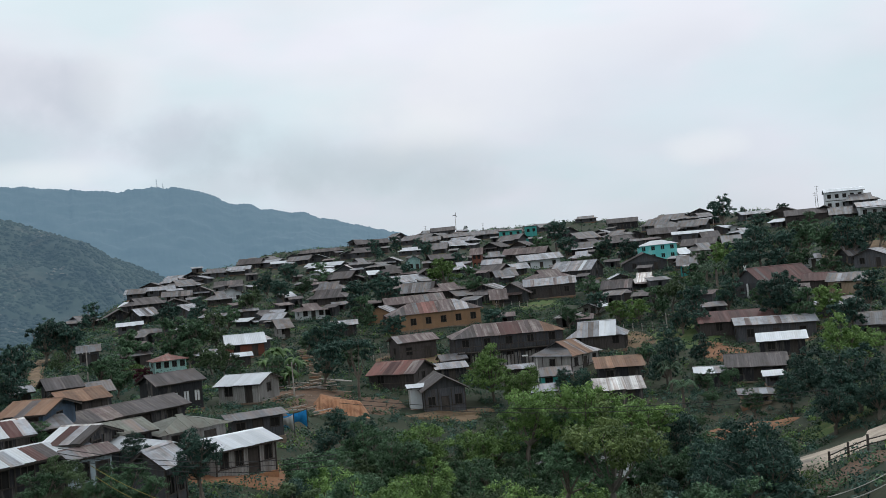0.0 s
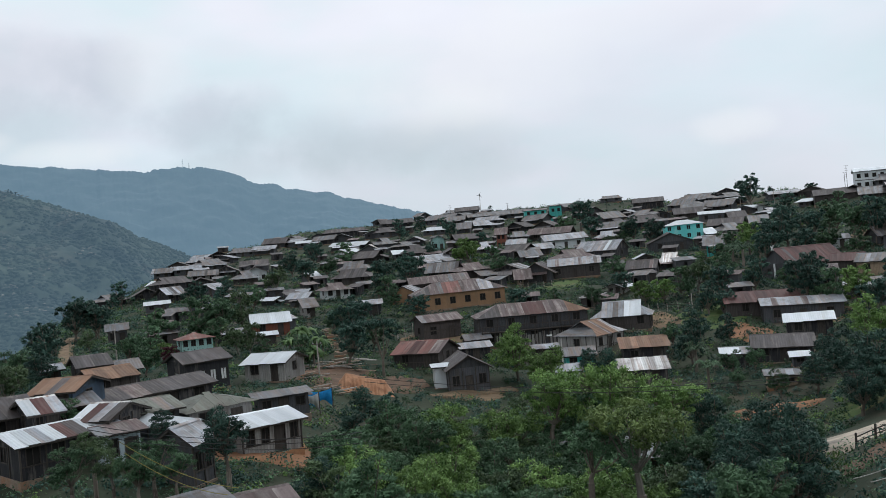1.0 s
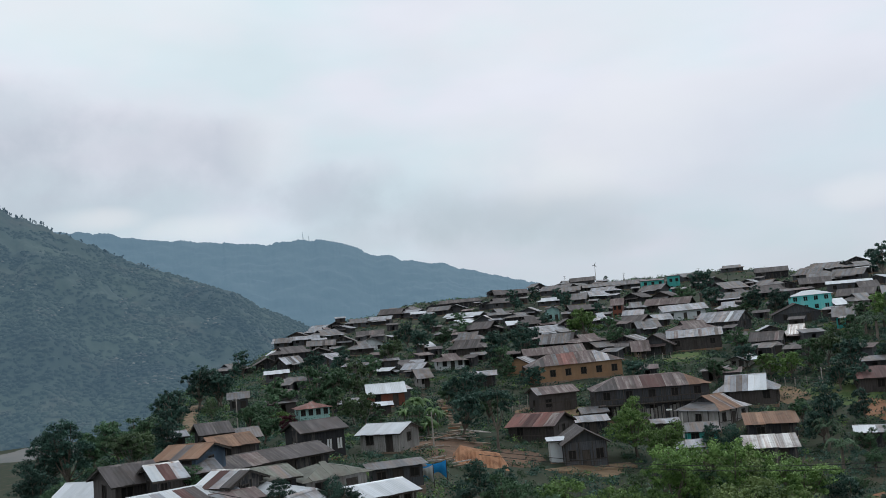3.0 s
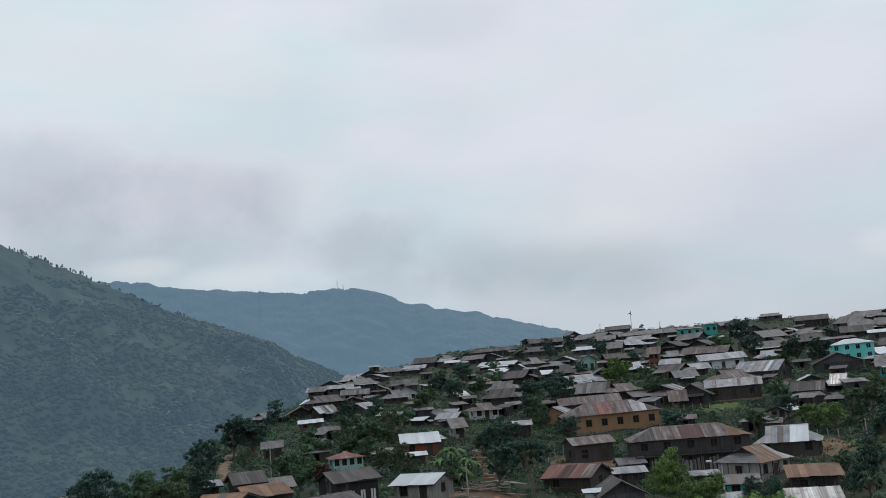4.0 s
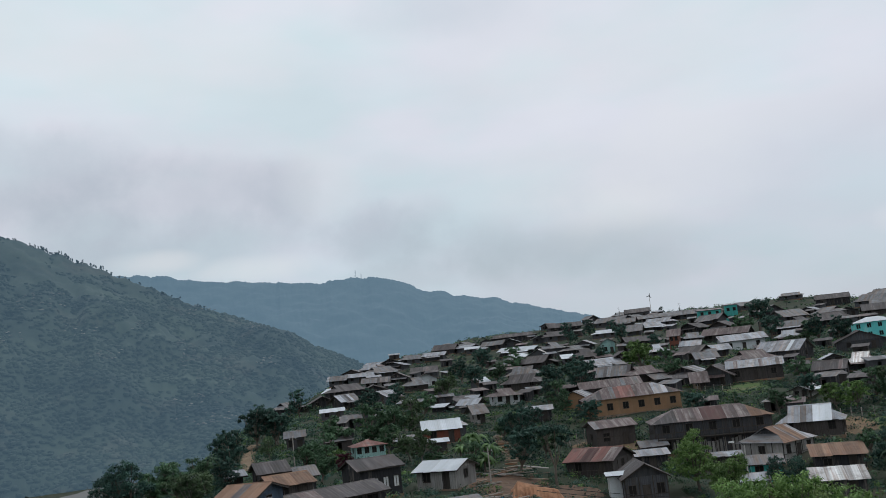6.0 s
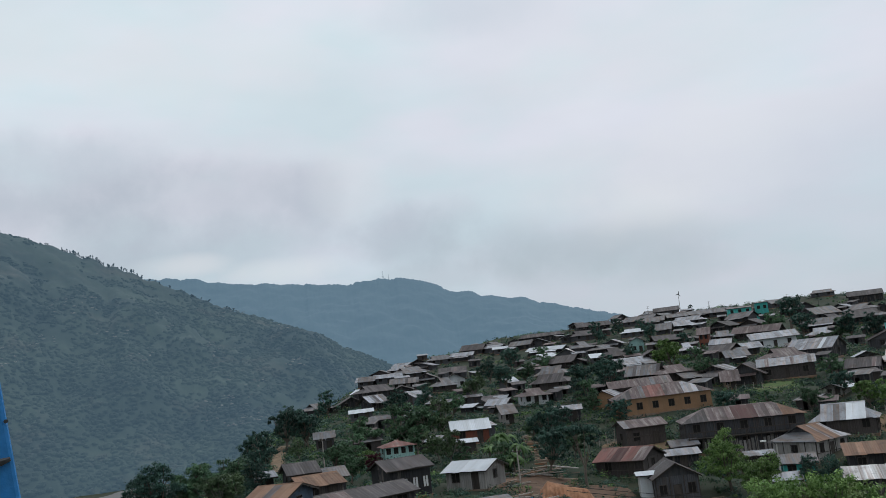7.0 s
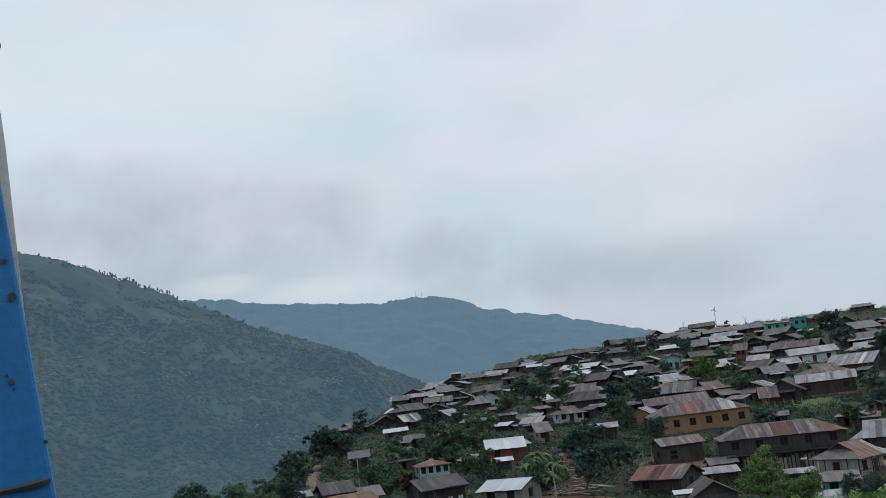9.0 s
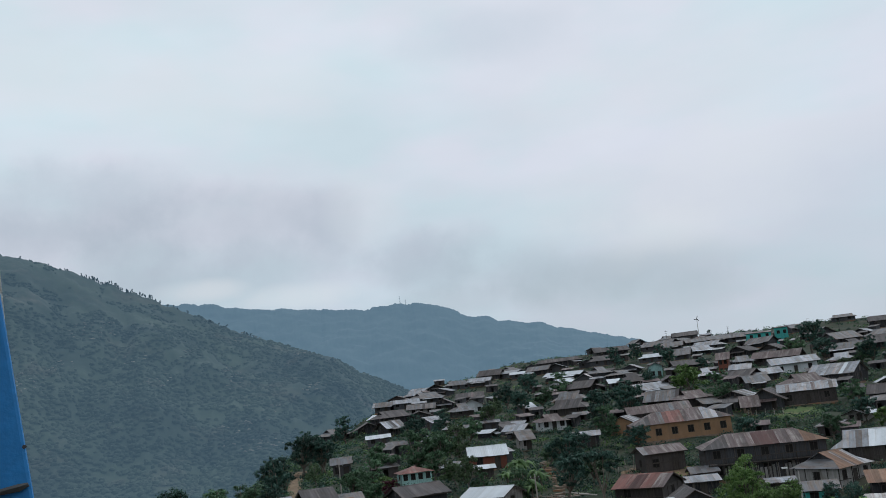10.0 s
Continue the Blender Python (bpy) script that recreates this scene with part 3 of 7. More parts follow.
                z += canopy * (abs(noise.noise(Vector((x / 17, y / 17, seed)))) + 1.3 * noise.noise(Vector((x / 60, y / 60, seed))))
            verts.append((x, y, z))
    for i in range(across):
        for j in range(along):
            a = i * (along + 1) + j
            faces.append((a, a + along + 1, a + along + 2, a + 1))
    me = bpy.data.meshes.new(name)
    me.from_pydata(verts, [], faces)
    me.polygons.foreach_set("use_smooth", [True] * len(me.polygons))
    me.materials.append(material)
    FACES[name] = verts[:], across, along
    return tagged(new(name, me), label, "mountain", kind="structure")


def far_crest(b):
    tilt = np.interp(b, [-60, -38, -29.5, -25.5, -22, -18.6, -17.3, -15, -12.4, -8.4, -3.8, 3, 20, 60], [7.2, 7.7, 7.25, 6.6, 6.25, 5.95, 6.15, 5.95, 4.8, 3.95, 2.6, 0.5, -1, -1.5])
    return EYE + 4200 * math.tan(radians(float(tilt))) + 11 * fbm(b * 0.9, 0.0, 5.0)


def near_crest(b):
    tilt = np.interp(b, [-90, -60, -46, -39.8, -36.7, -32.1, -27.3, -22.3, -18.4, -15, -10, 0, 10], [13, 13, 12, 10.7, 9.75, 7.85, 5.55, 3.5, 1.5, -0.2, -2.4, -4.5, -5])
    return EYE + 2300 * math.tan(radians(float(tilt))) + 6 * fbm(b * 1.4, 0.0, 2.0) + 3 * noise.noise(Vector((b * 12, 0, 1)))


mountain("backdrop_far_ridge", 2700, 4200, far_crest, (-52, 14), -108, 16, FAR_WOODS_HAZE, "distant wooded mountain ridge with painted blue haze under low cloud", 1.0, 1.35, 1100, 64, 2.5)
mountain("backdrop_near_ridge", 1330, 2300, near_crest, (-64, 6), -109, 32, NEAR_WOODS_HAZE, "dark green wooded hillside with painted haze across the valley", 4.0, 1.35, 640, 130, 1.5)


# the crowns carry the same bluish emission as painted haze
HAZE_CLUMPS = surface("haze_glow_clumps", (0.004, 0.011, 0.009), (0.024, 0.035, 0.022), 0.0055, (1, 1, 1), (0.046, 0.042, 0.030), 0.009, 0.25, rough=0.95, bump=0.0, vary=0, glow=(0.045, 0.080, 0.115), world_space=True, island=0.10)


def ridge_woods(name, count, lo, hi, wide, tall, material, label, seed):
    """Tree crowns standing close over the face of a ridge, thinner on its bare spurs."""
    verts, across, along = FACES[name]
    grid = np.array(verts).reshape(across + 1, along + 1, 3)
    rng = np.random.RandomState(seed)
    first = math.degrees(math.atan2(*grid[0, 0, :2]))
    last = math.degrees(math.atan2(*grid[-1, 0, :2]))
    u = ((lo - first) + (hi - lo) * rng.rand(count)) / (last - first) * across
    v = rng.rand(count) * along / 1.35 * 1.01
    i, j = u.astype(int), v.astype(int)
    fu, fv = (u - i)[:, None], (v - j)[:, None]
    at = (grid[i, j] * (1 - fu) + grid[i + 1, j] * fu) * (1 - fv) + (grid[i, j + 1] * (1 - fu) + grid[i + 1, j + 1] * fu) * fv
    keep = np.array([noise.noise(Vector((x / 120, y / 120, 8))) + 0.6 * noise.noise(Vector((x / 35, y / 35, 2))) > -0.50 + z / 520 for x, y, z in at])
    at = at[keep]
    n = len(at)
    size = np.stack([rng.uniform(*wide, n)] * 2 + [rng.uniform(*tall, n)], -1)
    return domes("backdrop_woods", at, size, rng, material, label, "woods")


def domes(name, at, size, rng, material, label, category):
    """Many small uneven rounded clumps in one mesh."""
    n = len(at)
    a = 2 * math.pi * np.arange(6) / 6
    dome = np.array([(math.cos(t), math.sin(t), -0.35) for t in a] + [(0.8 * math.cos(t + 0.5), 0.8 * math.sin(t + 0.5), 0.5) for t in a] + [(0, 0, 1)])
    pts = at[:, None, :] + dome[None] * size[:, None, :] * rng.uniform(0.72, 1.2, (n, 13, 1))
    ring = [(k, (k + 1) % 6, 6 + (k + 1) % 6, 6 + k) for k in range(6)] + [(6 + k, 6 + (k + 1) % 6, 12) for k in range(6)]
    faces = [tuple(c + 13 * m for c in f) for m in range(n) for f in ring]
    me = bpy.data.meshes.new(name)
    me.from_pydata(pts.reshape(-1, 3).tolist(), [], faces)
    me.polygons.foreach_set("use_smooth", [True] * len(me.polygons))
    me.materials.append(material)
    return tagged(new(name, me), label, category, kind="stuff")


ridge_woods("backdrop_near_ridge", 16000, -43.0, -9.0, (3.0, 7.0), (2.0, 5.0), HAZE_CLUMPS, "dark green woods with painted haze covering the hillside across the valley", 5)


# ---- builders ----
class Solid:
    """Collects the faces of one mesh."""

    def __init__(self):
        self.v, self.f = [], []

    def box(self, x0, y0, z0, x1, y1, z1):
        k = len(self.v)
        self.v += [(x0, y0, z0), (x1, y0, z0), (x1, y1, z0), (x0, y1, z0), (x0, y0, z1), (x1, y0, z1), (x1, y1, z1), (x0, y1, z1)]
        self.f += [tuple(k + i for i in q) for q in ((0, 3, 2, 1), (4, 5, 6, 7), (0, 1, 5, 4), (1, 2, 6, 5), (2, 3, 7, 6), (3, 0, 4, 7))]
        return self

    def prism(self, loop, shift):
        """A flat loop of points, thickened by the vector shift."""
        k, n = len(self.v), len(loop)
        self.v += [tuple(p) for p in loop] + [tuple(a + b for a, b in zip(p, shift)) for p in loop]
        self.f += [tuple(range(k + n - 1, k - 1, -1)), tuple(range(k + n, k + 2 * n))]
        self.f += [(k + i, k + (i + 1) % n, k + n + (i + 1) % n, k + n + i) for i in range(n)]
        return self

    def tube(self, points, radii, sides=6):
        """A tapering round limb through points."""
        k = len(self.v)
        pts = [Vector(p) for p in points]
        for i, p in enumerate(pts):
            d = (pts[min(i + 1, len(pts) - 1)] - pts[max(i - 1, 0)]).normalized()
            u = d.cross(Vector((0.31, 0.95, 0.1))).normalized()
            w = d.cross(u)
            for s in range(sides):
                a = 2 * math.pi * s / sides
                self.v.append(tuple(p + radii[i] * (math.cos(a) * u + math.sin(a) * w)))
        for i in range(len(pts) - 1):
            for s in range(sides):
                a, b = k + i * sides + s, k + i * sides + (s + 1) % sides
                self.f.append((a, b, b + sides, a + sides))
        self.f += [tuple(range(k + sides - 1, k - 1, -1)), tuple(k + (len(pts) - 1) * sides + s for s in range(sides))]
        return self

    def mesh(self, name, material, smooth=False):
        me = bpy.data.meshes.new(name)
        me.from_pydata(self.v, [], self.f)
        me.materials.append(material)
        if smooth:
            me.polygons.foreach_set("use_smooth", [True] * len(me.polygons))
        return me


def part(name, shape, material, parent, label="", at=None):
    """Links a Solid (or a shared mesh) as one part under a thing or part."""
    me = shape if isinstance(shape, bpy.types.Mesh) else shape.mesh(name, material)
    ob = new(name, me)
    ob.parent = parent
    if at is not None:
        ob.matrix_basis = at
    return tagged(ob, label)


def thing(name, m, label, category, group="", kind=""):
    ob = new(name)
    ob.empty_display_size = 0.3
    ob.matrix_basis = m
    return tagged(ob, label, category, group, kind)


def holed_wall(s, length, height, thick, holes, front=0.0):
    """A wall along x from -length/2, its outer face at y = front, with rectangular openings (x0, z0, x1, z1)."""
    xs = sorted({-length / 2, length / 2, *[v for h in holes for v in (h[0], h[2])]})
    zs = sorted({0.0, height, *[v for h in holes for v in (h[1], h[3])]})
    for i in range(len(xs) - 1):
        run = None
        for j in range(len(zs) - 1):
            cx, cz = (xs[i] + xs[i + 1]) / 2, (zs[j] + zs[j + 1]) / 2
            hole = any(h[0] < cx < h[2] and h[1] < cz < h[3] for h in holes)
            if not hole:
                run = (run[0], zs[j + 1]) if run else (zs[j], zs[j + 1])
            if (hole or j == len(zs) - 2) and run:
                s.box(xs[i], front, run[0], xs[i + 1], front + thick, run[1])
                run = None
    return s


SHEETS = {}
FOOTPRINTS = []
PATCHES = {"tin_pale": ("tin_grey", "tin_rust", "tin_new"), "tin_grey": ("tin_brown", "tin_pale"), "tin_brown": ("tin_rust", "tin_grey"), "tin_rust": ("tin_brown", "tin_grey"),
           "tin_orange": ("tin_rust", "tin_brown"), "tin_stripe": ("tin_rust", "tin_pale"), "tin_new": ("tin_new",), "tin_olive": ("tin_grey",), "tin_maroon": ("tin_maroon", "tin_brown"), "tin_red": ("tin_rust", "tin_red")}


def sheet_mesh(width, length, material, waves):
    """One corrugated roofing sheet: x across, y down the slope, its top edge at y = 0."""
    key = (round(width, 2), round(length, 1), material.name, waves)
    if key not in SHEETS:
        s = Solid()
        n = waves * 2
        for side in (0.0, -0.012):
            for j in (0.0, -length):
                for i in range(n + 1):
                    s.v.append((width * (i / n - 0.5), j, (0.006 if i % 2 else -0.006) + side))
        for i in range(n):
            s.f.append((i, i + n + 1, i + n + 2, i + 1))
            s.f.append((2 * n + 2 + i, 2 * n + 3 + i, 3 * n + 4 + i, 3 * n + 3 + i))
            s.f.append((n + 1 + i, 3 * n + 3 + i, 3 * n + 4 + i, n + 2 + i))
        SHEETS[key] = s.mesh("roof_sheet", material)
    return SHEETS[key]


def roof_strips(span, length, run, cut, lap, rng, wide=0.85):
    """The sheets of one roof slope. Hipped ends rise to the share cut of the slope; above it a gablet overhangs by lap."""
    half = span / 2
    inner = half - cut * run
    n = max(3, round(span / wide))
    xs = sorted({round(-half + span * i / n, 3) for i in range(n + 1)} | ({round(inner + lap, 3), round(-inner - lap, 3)} if cut else set()))

    def top(x):
        return 0.0 if abs(x) <= inner + lap + 1e-6 else -length + (half - abs(x)) / run * length

    out = []
    for i, (a, b) in enumerate(zip(xs[:-1], xs[1:])):
        if b - a < 0.05:
            continue
        mid = (a + b) / 2
        hipped = cut and abs(mid) > inner + lap
        ya, yb = (top(a + 1e-4 * (1 if hipped and a > 0 else 0)), top(b - 1e-4 * (1 if hipped and b < 0 else 0))) if hipped else (0.0, 0.0)
        if hipped and mid > 0:
            ya = -length + (half - a) / run * length
        if hipped and mid < 0:
            yb = -length + (half + b) / run * length
        low = -length + rng.uniform(-0.05, 0.10)
        lift = 0.02 * (i % 2) + rng.uniform(0, 0.015)
        low = min(low, ya - 0.02, yb - 0.02)
        out.append(Solid().prism([(a, low, lift), (b, low, lift), (b, yb, lift), (a, ya, lift)], (0, 0, 0.02)))
    return out


def roof_skin(solids, thick=0.03):
    """The sheets of a slope lapped into one covering, its eave and underside closed."""
    s = Solid()
    quads = [q.v[:4] for q in solids]
    for a, b, c, d in quads:
        s.v += [a, b, c, d]
    k = len(s.v)
    s.v += [(x, y, z - thick) for x, y, z in s.v]
    for i in range(len(quads)):
        m = 4 * i
        s.f += [(m, m + 1, m + 2, m + 3), (k + m + 3, k + m + 2, k + m + 1, k + m), (k + m, k + m + 1, m + 1, m)]
        if i + 1 < len(quads):
            s.f += [(m + 1, m + 4, m + 7, m + 2), (k + m + 2, k + m + 7, k + m + 4, k + m + 1)]
    return s


def porch(root, w, d, h, side, width, deep, roof, trim):
    """A lean-to roof on two posts before the front wall, or along a side."""
    m = Matrix.Rotation(radians(90 * side), 4, "Z")
    out = d / 2 if side == 0 else w / 2
    drop = 0.32 * deep
    rng = random.Random(int(w * 100 + d * 10))
    slope = math.atan2(drop, deep)
    at = m @ Matrix.Translation((0, -out - 0.02, h - 0.12)) @ Matrix.Rotation(slope, 4, "X")
    part("porch_roof", roof_skin(roof_strips(width, deep / math.cos(slope), 1, 0, 0, rng)), M[roof], root, at=at)
    for sx in (-1, 1):
        part("porch_post", Solid().box(sx * (width / 2 - 0.15) - 0.06, -out - deep + 0.1, -1.6, sx * (width / 2 - 0.15) + 0.06, -out - deep + 0.22, h - 0.15 - drop), M[trim], root, at=m)


def opening(root, x, z, w, h, y, frame, pane, name="window", turn=None):
    """A framed window or plank door set in a wall that faces -y (or turned)."""
    s = Solid()
    b = 0.07
    s.box(-w / 2 - b, -0.05, -b, w / 2 + b, 0.04, 0).box(-w / 2 - b, -0.05, h, w / 2 + b, 0.04, h + b)
    s.box(-w / 2 - b, -0.05, 0, -w / 2, 0.04, h).box(w / 2, -0.05, 0, w / 2 + b, 0.04, h)
    if name == "window":
        s.box(-0.025, -0.02, 0, 0.025, 0.03, h)
    at = Matrix.Translation((x, y, z)) if turn is None else turn @ Matrix.Translation((x, y, z))
    ob = part(name, s, frame, root, at=at)
    part("pane" if name == "window" else "door_leaf", Solid().box(-w / 2, 0.05, 0, w / 2, 0.08, h), pane, ob)
    return ob


def house(x, y, z, turn, w, d, h, pitch, roof, wall, kind="gable", windows=2, door=True, level=1, over=0.45, label="", trim="timber", pane="gloom", storey=0,
          plinth="plinth_stone", group="village houses", base=2.2, glazing="timber", skirt="", finial=False, bands=(), end_roof=""):
    """A dwelling with its front to local -y. kind: gable (ridge along the front), front (gable end in front), hip, lean (single slope)."""
    FOOTPRINTS.append((x, y, 0.5 * math.hypot(w, d) + 0.3))
    settle = random.Random(int(abs(x * 71 + y * 29)))
    packed = over >= 0.6 and level < 2 and h < 3.5
    if packed:
        over += 0.2
        turn += settle.uniform(-14, 14)
        if kind == "gable" and w > 4.2 and settle.random() < 0.5:
            kind = "gablet"
    root = thing("house", pose(x, y, z, settle.uniform(-1.2, 1.2), settle.uniform(-1.2, 1.2), turn), label, "house", group)
    W, T, P, F = M[wall], 0.14, math.tan(radians(pitch)), M[trim]
    ridge_front = kind == "front"
    lw, ld = (d, w) if ridge_front else (w, d)         # along the ridge, across it
    spin = Matrix.Rotation(radians(90), 4, "Z") if ridge_front else Matrix.Identity(4)
    rise = (ld / 2 + over) * P if kind != "lean" else 0.0
    # openings of the front wall
    holes, spots = [], []
    rows = [(0.9, min(1.15, h - 1.2))] if h < 3.9 else [(0.9, 1.1), (h / 2 + 0.8, 1.1)]
    if h < 1.9:
        rows = [(0.55, max(0.4, h - 1.0))]
    for k, (z0, hh) in enumerate(rows):
        n = windows
        for i in range(n):
            cx = -w / 2 + w * (i + 0.5) / max(n, 1)
            if door and k == 0 and i == n // 2:
                holes.append((cx - 0.42, 0.0, cx + 0.42, min(1.95, h - 0.2)))
                spots.append(("door", cx, 0.0, 0.84, min(1.95, h - 0.2)))
            else:
                ww = min(0.95, w / n * 0.5)
                holes.append((cx - ww / 2, z0, cx + ww / 2, z0 + hh))
                spots.append(("window", cx, z0, ww, hh))
    s = holed_wall(Solid(), w, h, T, holes, -d / 2)
    part("front_wall", s, W, root)
    part("back_wall", Solid().box(-w / 2, d / 2 - T, 0, w / 2, d / 2, h), W, root)
    top = h + (d * P if kind == "lean" else 0)
    for sx in (-1, 1):
        a, b = sorted((sx * w / 2, sx * (w / 2 - T)))
        sw = Solid()
        side_holes = [(-0.45, 0.95, 0.45, min(1.95, h - 0.3))] if d > 4 and h > 1.9 else []
        for q in ([holed_wall(Solid(), d - 2 * T, h, T, side_holes, 0)] if level else []):
            for px, py, pz in q.v:
                sw.v.append(((a + py, px, pz)))
            sw.f += [tuple(reversed(f)) for f in q.f]
        if not level:
            sw.box(a, -d / 2 + T, 0, b, d / 2 - T, h)
        if kind == "lean":
            sw.prism([(a, -d / 2, h), (a, d / 2, h), (a, d / 2, top - 0.03)], (T, 0, 0))
        part("side_wall", sw, W, root)
        if side_holes and level:
            opening(root, 0, 0.95, 0.9, side_holes[0][3] - 0.95, -w / 2 + 0.02, M[glazing], M[pane], turn=Matrix.Rotation(radians(90 * sx), 4, "Z"))
    if kind == "lean":
        part("back_wall", Solid().box(-w / 2, d / 2 - T, h, w / 2, d / 2, top - 0.03), W, root)
    if kind in ("gable", "front"):
        for sx in (-1, 1):
            a, b = sorted((sx * lw / 2, sx * (lw / 2 - T)))
            g = Solid().prism([(a, -ld / 2, h), (a, ld / 2, h), (a, 0, h + ld / 2 * P)], (b - a, 0, 0))
            part("gable", g, W, root, at=spin)
    part("plinth", Solid().box(-w / 2 - 0.12, -d / 2 - 0.12, -base, w / 2 + 0.12, d / 2 + 0.12, 0), M[plinth], root)
    if level:
        # floor coloured near-black so the room's shade is painted in
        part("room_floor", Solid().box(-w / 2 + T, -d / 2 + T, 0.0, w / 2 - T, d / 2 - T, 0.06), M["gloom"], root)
    for name, cx, z0, ww, hh in spots:
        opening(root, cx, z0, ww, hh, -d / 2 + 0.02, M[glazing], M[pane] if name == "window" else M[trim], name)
    if storey:
        part("floor_band", Solid().box(-w / 2 - 0.05, -d / 2 - 0.05, h / 2 - 0.1, w / 2 + 0.05, -d / 2 - 0.003, h / 2 + 0.1), F, root)
    if skirt:
        rng = random.Random(4)
        n = int(w / 0.55)
        for i in range(n):
            if rng.random() < 0.8:
                cx = -w / 2 + w * (i + 0.5) / n
                part("board", Solid().box(cx - rng.uniform(0.12, 0.24), -d / 2 - 0.05, 0.0, cx + 0.2, -d / 2 - 0.003, h / 2 - rng.uniform(0.15, 0.9)), M[skirt], root)
        part("balcony_floor", Solid().box(-w / 2 + 0.2, -d / 2 - 1.0, h / 2 - 0.06, w / 2 - 0.2, -d / 2 - 0.06, h / 2 + 0.06), F, root)
        for i in range(9):
            cx = -w / 2 + 0.3 + (w - 0.6) * i / 8
            part("balcony_post", Solid().box(cx - 0.05, -d / 2 - 0.98, -1.0, cx + 0.05, -d / 2 - 0.88, h / 2 + 0.9), F, root)
        part("balcony_rail", Solid().box(-w / 2 + 0.2, -d / 2 - 1.0, h / 2 + 0.84, w / 2 - 0.2, -d / 2 - 0.92, h / 2 + 0.94), F, root)
    if level > 1 and wall.startswith("plank"):
        n = max(2, int(w / 1.35))
        for i in range(n + 1):
            cx = -w / 2 + w * i / n
            if not any(hh[0] - 0.1 < cx < hh[2] + 0.1 for hh in holes):
                part("batten", Solid().box(cx - 0.05, -d / 2 - 0.06, 0, cx + 0.05, -d / 2 - 0.002, h), F, root)
        part("rail", Solid().box(-w / 2, -d / 2 - 0.045, 0.82, w / 2, -d / 2 - 0.003, 0.90), F, root)
        m = max(2, int(d / 1.35))
        for sx in (-1, 1):
            for i in range(m + 1):
                cy = -d / 2 + d * i / m
                if abs(cy) > 0.6:
                    a, b = sorted((sx * (w / 2 + 0.002), sx * (w / 2 + 0.06)))
                    part("batten", Solid().box(a, cy - 0.05, 0, b, cy + 0.05, h), F, root)
    # roof
    rng = random.Random(int(abs(x * 131 + y * 17)))
    mat = M[roof]
    ez = h - over * P                                   # height of the eave's edge
    if kind == "lean":
        length = (d + 2 * over) / math.cos(radians(pitch))
        slopes = [(Matrix.Translation((0, d / 2 + over, top + over * P + 0.05)) @ Matrix.Rotation(radians(pitch), 4, "X"), w + 2 * over)]
    else:
        length = (ld / 2 + over) / math.cos(radians(pitch))
        ridge = Matrix.Translation((0, 0, ez + rise + 0.05))
        slopes = [(spin @ ridge @ Matrix.Rotation(radians(pitch), 4, "X"), lw + 2 * over),
                  (spin @ ridge @ Matrix.Rotation(radians(180), 4, "Z") @ Matrix.Rotation(radians(pitch), 4, "X"), lw + 2 * over)]
    if kind in ("hip", "gablet"):
        run = ld / 2 + over
        cut = min(1.0, (lw / 2 + over - 0.3) / run) if kind == "hip" else 0.55
        lap = 0.0 if kind == "hip" else 0.3
        for m, span in slopes:
            strips = roof_strips(span, length, run, cut, lap, rng)
            if level > 1:
                for k, q in enumerate(strips):
                    tin = M[bands[int(k * len(bands) / len(strips))]] if bands else mat
                    part("roof_sheet", q, M[rng.choice(PATCHES[roof])] if rng.random() < 0.10 else tin, root, at=m)
            else:
                part("roof_slope", roof_skin(strips), mat, root, at=m)
        for sx in (-1, 1):
            e = sx * (lw / 2 + over)
            top_x, top_z = e - sx * cut * run, ez + cut * rise + 0.05
            loop = [(e, -run, ez + 0.05), (e, run, ez + 0.05), (top_x, (1 - cut) * run, top_z), (top_x, -(1 - cut) * run, top_z)]
            if cut > 0.99:
                loop = loop[:2] + [(top_x, 0, top_z)]
            part("roof_end", Solid().prism(loop[::sx], (0, 0, 0.03)), M[end_roof or roof], root, at=spin)
            if kind == "gablet":
                part("gable", Solid().prism([(top_x - sx * 0.05, -(1 - cut) * run + 0.05, top_z), (top_x - sx * 0.05, (1 - cut) * run - 0.05, top_z), (top_x - sx * 0.05, 0, ez + rise - 0.02)], (-0.06 * sx, 0, 0)), M["plank_dark"], root, at=spin)
        top_half = lw / 2 + over - cut * run + lap
        if top_half > 0.1:
            part("ridge_cap", Solid().prism([(-top_half, -0.22, ez + rise - 0.01), (-top_half, 0, ez + rise + 0.12), (-top_half, 0.22, ez + rise - 0.01)], (2 * top_half, 0, 0)), mat, root, at=spin)
    elif level == 0:
        for m, span in slopes:
            part("roof_slope", roof_skin(roof_strips(span, length, 1, 0, 0, rng, 0.9)), mat, root, at=m)
    else:
        for k, (m, span) in enumerate(slopes):
            if k == 1 and kind == "gable" and abs(turn) < 60:
                part("roof_slope", roof_skin(roof_strips(span, length, 1, 0, 0, rng)), mat, root, at=m)
                continue
            n = max(3, round(span / 0.85))
            sw = span / n
            for i in range(n):
                tin = M[bands[int(i * len(bands) / n)]] if bands else M[rng.choice(PATCHES[roof])] if rng.random() < 0.12 else mat
                me = sheet_mesh(sw * 1.06, length, tin, 4 if level > 1 else 3)
                tilt = Matrix.Rotation(radians(rng.uniform(-0.5, 0.5)), 4, "X")
                part("roof_sheet", me, mat, root, at=m @ Matrix.Translation((-span / 2 + sw * (i + 0.5), rng.uniform(-0.12, 0.04), 0.02 + 0.008 * (i % 2))) @ tilt)
    if packed and settle.random() < 0.5:
        other = settle.choice(PATCHES[roof] + (roof,))
